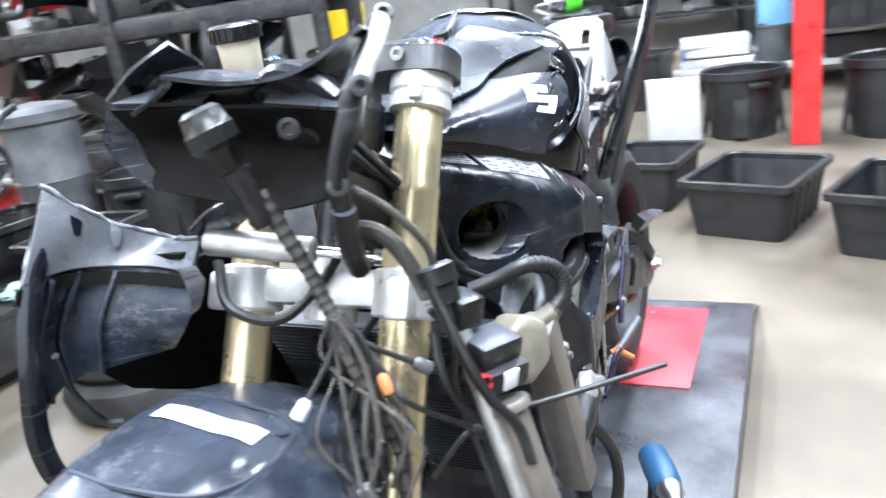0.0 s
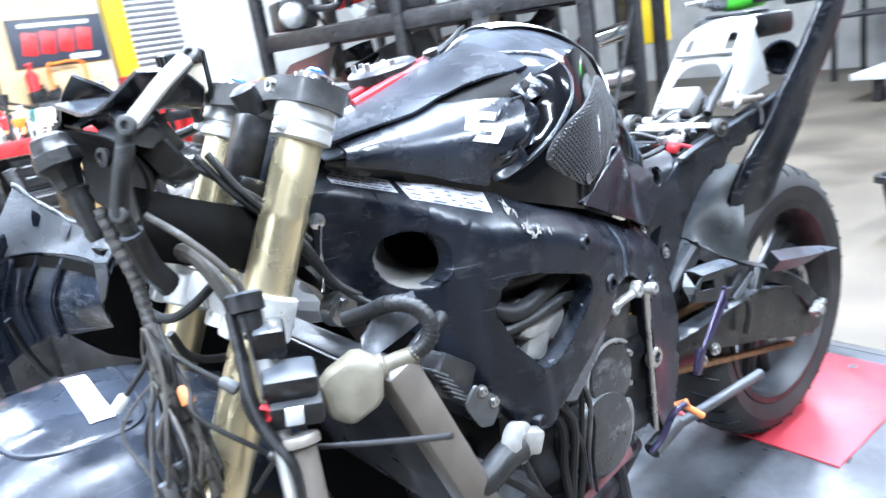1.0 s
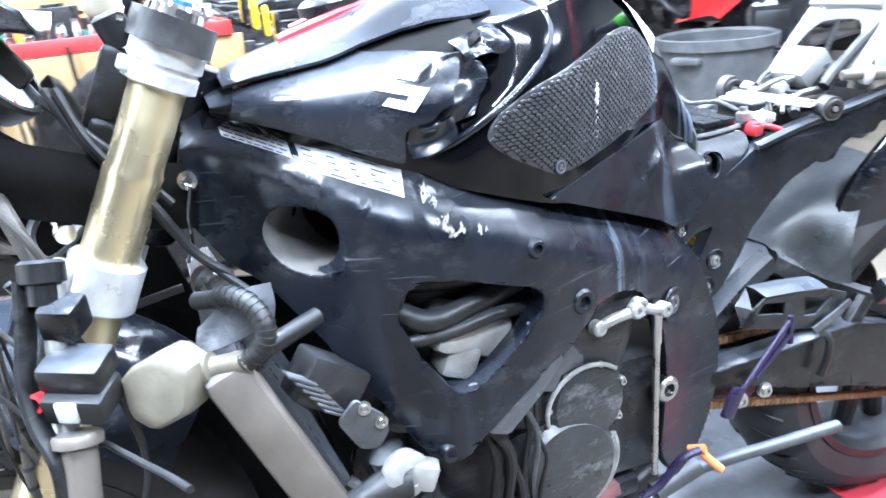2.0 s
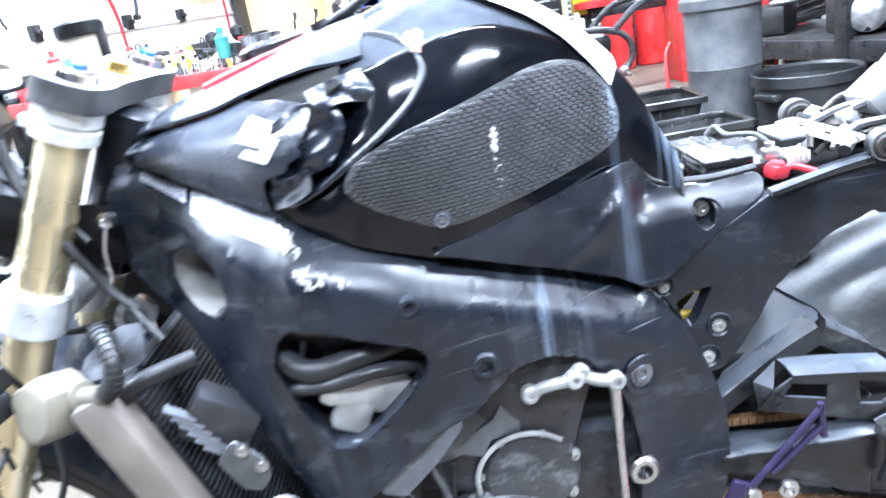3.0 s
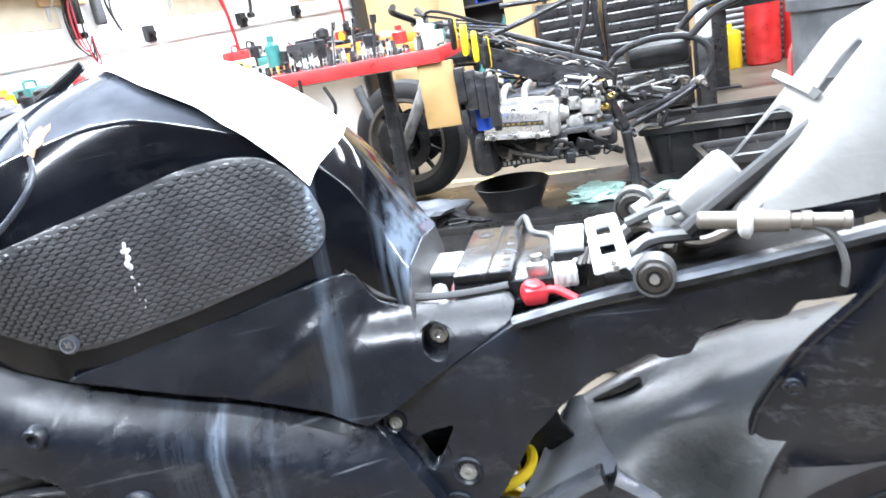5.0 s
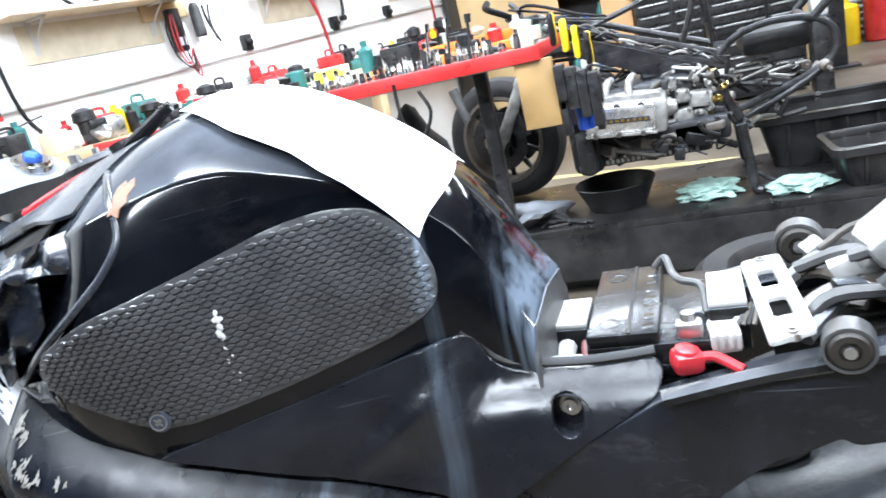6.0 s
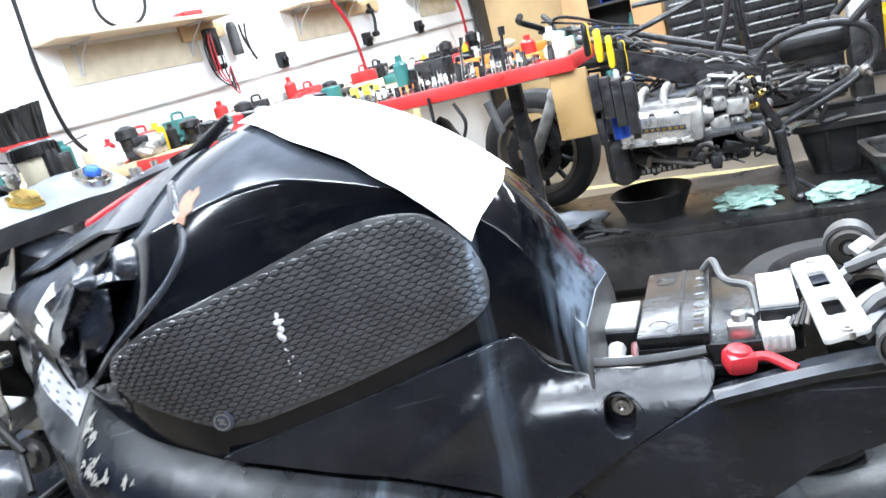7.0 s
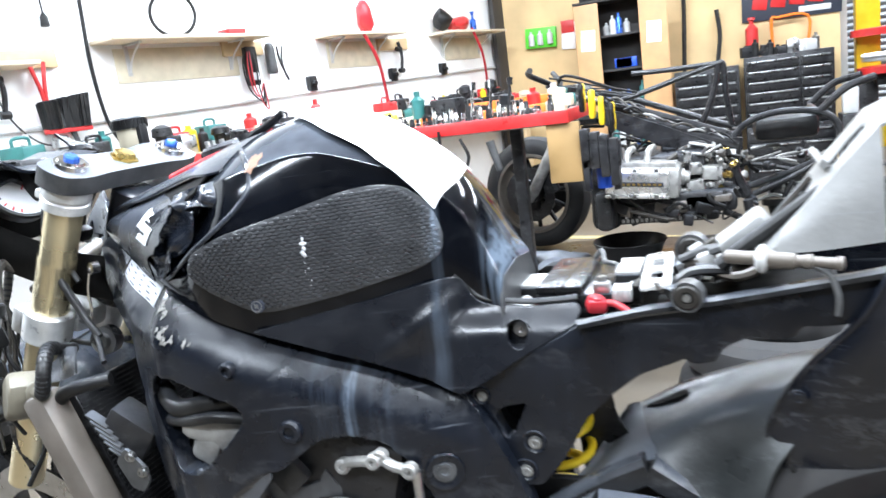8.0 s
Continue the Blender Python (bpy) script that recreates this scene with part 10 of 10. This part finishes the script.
def salvage(kind, p, seed):
    rr = random.Random(seed)
    x, y, z = p
    m = rr.choice((RUBBER, DARK_STEEL, BLACK_PLASTIC, NAVY_PLASTIC, CAST_ALU, DUSTY_PLASTIC, DARK_STEEL))
    if kind == 0:
        t = thing("engine", "salvaged motorcycle engine on the rack", "engine", p)
        bm = B()
        box(bm, (x, y, z + 0.12), (0.34, 0.28, 0.22), 0.03, (0, 0, rr.uniform(0, 90)))
        part("case", bm, DARK_STEEL, t)
        bm = B()
        lathe(bm, (x - 0.08, y - 0.14, z + 0.11), (-0.5, -1, 0), [(0, 0.10), (0.03, 0.095), (0.05, 0.06)], 22)
        part("cover", bm, CAST_ALU, t)
        bm = B()
        for k in range(6):
            box(bm, (x + 0.03, y, z + 0.25 + 0.016 * k), (0.18, 0.22, 0.007), 0.001, (0, 12, 20))
        part("cooling_fins", bm, rr.choice((CAST_ALU, DARK_STEEL)), t)
        return
    bm = B()
    if kind == 1:
        c = Vector((x, y, z + 0.24))
        a = rr.uniform(0, 3)
        lathe(bm, c, (math.cos(a), math.sin(a), 0.15), [(-0.05, 0.20), (-0.05, 0.235), (0, 0.25), (0.05, 0.235), (0.05, 0.20), (0.02, 0.19), (0.0, 0.05), (-0.04, 0.05)], 30)
        solid("wheel", bm, rr.choice((RUBBER, DARK_STEEL)), "spare motorcycle wheel on the rack", "wheel")
    elif kind == 2:
        pts = [(x + rr.uniform(-0.2, 0.2), y + rr.uniform(-0.2, 0.2), z + 0.08 + 0.22 * rr.random()) for _ in range(4)]
        tube(bm, pts, rr.uniform(0.014, 0.03), 9, 6)
        solid("frame_piece", bm, rr.choice((DARK_STEEL, STEEL, BRIGHT_ALLOY, CAST_ALU)), "bent tubular frame piece on the rack", "frame piece")
    elif kind == 3:
        bm.free()
        a = rr.uniform(0, 6.28)
        ca, sa = math.cos(a), math.sin(a)
        rows = []
        for i in range(3):
            rows.append([Vector((x + ca * (u - 0.2) - sa * (0.1 * i - 0.1 + 0.06 * math.sin(u * 9)), y + sa * (u - 0.2) + ca * (0.1 * i - 0.1 + 0.06 * math.sin(u * 9)), z + 0.10 + 0.10 * i + 0.05 * math.sin(5 * u + i))) for u in (0, 0.14, 0.28, 0.42)])
        solid("fairing_part", shell(rows, 0.005, 4), rr.choice((TANK_PAINT, NAVY_PLASTIC, DUSTY_PLASTIC, WHITE_PLASTIC, RED_PAINT, WHITE_PLASTIC)), "loose fairing panel on the rack", "fairing")
    elif kind == 4:
        cyl(bm, (x - 0.2, y, z + 0.07), (x + 0.22, y + rr.uniform(-0.2, 0.2), z + 0.09 + 0.1 * rr.random()), 0.055, 0.06, 18)
        solid("silencer", bm, rr.choice((STEEL, BRIGHT_ALLOY, CHROME, DARK_STEEL)), "exhaust silencer on the rack", "exhaust")
    else:
        box(bm, (x, y, z + 0.09), (0.3, 0.24, 0.17), 0.01, (0, 0, rr.uniform(0, 90)))
        solid("parts_crate", bm, rr.choice((BIN_PLASTIC, TUB_BLACK, BIN_PLASTIC, WOOD)), "crate of small parts on the rack", "crate")


k = 0
for RA0, RA1, where in ((Vector((3.05, 2.0, 0)), Vector((2.45, 3.95, 0)), (2.9, 3.1, 0)), (Vector((4.90, 3.90, 0)), Vector((4.10, 6.37, 0)), (4.9, 5.2, 0))):
    rackt = thing("pallet_rack", "dark steel pallet rack loaded with motorcycle parts", "rack", where)
    RD = (RA1 - RA0).normalized()
    RN = Vector((RD.y, -RD.x, 0))
    RYAW = math.degrees(math.atan2(RD.y, RD.x))
    for s in (0.0, 1.3, 2.6):
        for o in (0.0, 0.8):
            bm = B()
            box(bm, rp(s, o, 1.3), (0.08, 0.08, 2.6), 0.004, (0, 0, RYAW))
            part("upright", bm, DARK_STEEL, rackt)
    for z in (0.55, 1.30, 2.05):
        for o in (0.0, 0.8):
            bm = B()
            box(bm, rp(1.3, o, z), (2.6, 0.045, 0.11), 0.004, (0, 0, RYAW))
            part("beam", bm, DARK_STEEL, rackt)
        bm = B()
        box(bm, rp(1.3, 0.4, z + 0.06), (2.56, 0.78, 0.018), 0, (0, 0, RYAW))
        part("shelf", bm, DARK_WOOD, rackt)
    for s in (0.0, 1.3, 2.6):
        bm = B()
        cyl(bm, rp(s, 0.0, 0.2), rp(s, 0.8, 1.2), 0.016, n=8)
        cyl(bm, rp(s, 0.8, 1.3), rp(s, 0.0, 2.3), 0.016, n=8)
        part("brace", bm, DARK_STEEL, rackt)
    for z in (0.07, 0.62, 1.37):
        for i in range(7):
            for o in (0.2, 0.58):
                salvage((0, 2, 3, 1, 5, 4, 3, 0, 2, 3)[k % 10], rp(0.22 + 0.365 * i + rc.uniform(-0.05, 0.05), o + rc.uniform(-0.05, 0.05), z + 0.002), 100 + k)
                k += 1
    # a second layer piled on the first, and parts leaning on the front of the rack
    for z in (0.30, 0.88, 1.62):
        for i in range(8):
            salvage((3, 2, 4, 3, 1, 2)[k % 6], rp(0.12 + 0.33 * i + rc.uniform(-0.06, 0.06), rc.uniform(0.1, 0.6), z + rc.uniform(-0.03, 0.03)), 500 + k)
            k += 1
# yellow hoist behind the rack
ho = thing("forklift", "yellow and black forklift mast behind the rack", "forklift", (5.4, 3.3, 0))
bm = B()
for y in (3.15, 3.55):
    box(bm, (5.4, y, 1.2), (0.12, 0.07, 2.4), 0.005)
part("mast", bm, DARK_STEEL, ho)
bm = B()
box(bm, (5.55, 3.35, 1.05), (0.20, 0.30, 0.5), 0.02)
part("body", bm, YELLOW, ho)
# far tables, boards and boxes along the end of the room
bm = B()
box(bm, (4.75, 0.30, 0.24), (0.03, 0.36, 0.46), 0.004, (0, -6, 0))
solid("white_board", bm, WHITE_PLASTIC, "white panel standing against the bins", "panel")
ft = thing("parts_table", "long low white platform piled with parts at the far end", "platform", (7.2, -0.3, 0))
bm = B()
box(bm, (7.2, -0.2, 0.235), (1.0, 4.6, 0.06), 0.005)
part("platform_top", bm, WHITE_PLASTIC, ft)
for y in (-2.3, -0.2, 1.9):
    for x in (6.8, 7.6):
        bm = B()
        box(bm, (x, y, 0.1025), (0.07, 0.07, 0.205), 0.004)
        part("leg", bm, DARK_STEEL, ft)
for i in range(40):
    y = -2.3 + 4.3 * rc.random()
    clutter_item(rc.choice((1, 1, 5, 3, 0)), (6.9 + 0.6 * rc.random(), y, 0.266), rc.choice((WHITE_PLASTIC, WHITE_PLASTIC, STEEL, BLACK_PLASTIC, CAST_ALU, WOOD, BLUE_ANO)), rc.uniform(0, 90))
bm = B()
box(bm, (6.85, 0.68, 0.341), (0.22, 0.26, 0.15), 0.004)
solid("cardboard_box", bm, WOOD, "small cardboard box on the far platform", "box")
for y in (-0.42, -1.02):
    bm = B()
    lathe(bm, (7.15, y, 0.266), (0, 0, 1), [(0, 0.25), (0.02, 0.27), (0.24, 0.27), (0.25, 0.26), (0.27, 0.27), (0.62, 0.27), (0.70, 0.20), (0.72, 0.07), (0.76, 0.06)], 24)
    solid("water_barrel", bm, PALE_BLUE, "pale blue plastic barrel on the far platform", "barrel")
for k, (w, z) in enumerate(((0.62, 0.266), (0.56, 0.366), (0.60, 0.452))):
    bm = B()
    box(bm, (6.90, 0.15 + 0.03 * k, z + 0.042), (0.42, w, 0.084), 0.008, (0, 0, 6 * k - 5))
    solid("foam_slab", bm, WHITE_PLASTIC, "white foam slab stacked on the far platform", "slab")
bm = B()
lathe(bm, (6.85, -0.33, 0.266), (0, 0, 1), [(0, 0.15), (0.30, 0.17), (0.31, 0.18), (0.33, 0.18), (0.32, 0.15), (0.05, 0.13)], 24)
solid("bucket", bm, CAN_PLASTIC, "grey plastic bucket on the far platform", "bucket")
bm = B()
box(bm, (6.82, -1.02, 0.36), (0.30, 0.62, 0.19), 0.02)
solid("tote_box", bm, BIN_PLASTIC, "dark grey lidded tote box on the far platform", "box")
bm = lump((6.82, -1.02, 0.52), (0.34, 0.70, 0.18), 12, 3, 0.6)
solid("cloth_heap", bm, WHITE_PLASTIC, "white cloth heaped on the tote box", "cloth")
for k in range(26):
    salvage((2, 3, 0, 5, 4, 1)[k % 6], (8.3 + 0.6 * rc.random(), -2.6 + 5.2 * k / 26, 0.70 + 0.5 * (k % 2)), 300 + k)
fs = thing("far_shelving", "steel shelving of salvaged parts along the far wall", "shelving", (8.6, 0, 0))
for z in (0.68, 1.18, 1.75):
    bm = B()
    box(bm, (8.6, 0.1, z), (0.8, 5.6, 0.03), 0.003)
    part("shelf", bm, DARK_STEEL, fs)
for y in (-2.7, 0.1, 2.9):
    for x in (8.22, 8.98):
        bm = B()
        box(bm, (x, y, 1.0), (0.05, 0.05, 2.0), 0.003)
        part("post", bm, DARK_STEEL, fs)
# tyres beside the near lift
bm = B()
lathe(bm, (1.00, 1.66, 0.075), (0, 0, 1), [(-0.075, 0.20), (-0.075, 0.27), (-0.05, 0.30), (0, 0.312), (0.05, 0.30), (0.075, 0.27), (0.075, 0.20), (0.06, 0.19), (-0.06, 0.19), (-0.075, 0.20)], 44)
solid("tyre", bm, TYRE, "worn tyre in a flat stack between the lifts", "tyre")
bm = B()
lathe(bm, (1.02, 1.68, 0.226), (0.02, -0.02, 1), [(-0.075, 0.20), (-0.075, 0.27), (-0.05, 0.30), (0, 0.312), (0.05, 0.30), (0.075, 0.27), (0.075, 0.20), (0.06, 0.19), (-0.06, 0.19), (-0.075, 0.20)], 44)
solid("tyre", bm, TYRE, "worn tyre in a flat stack between the lifts", "tyre")
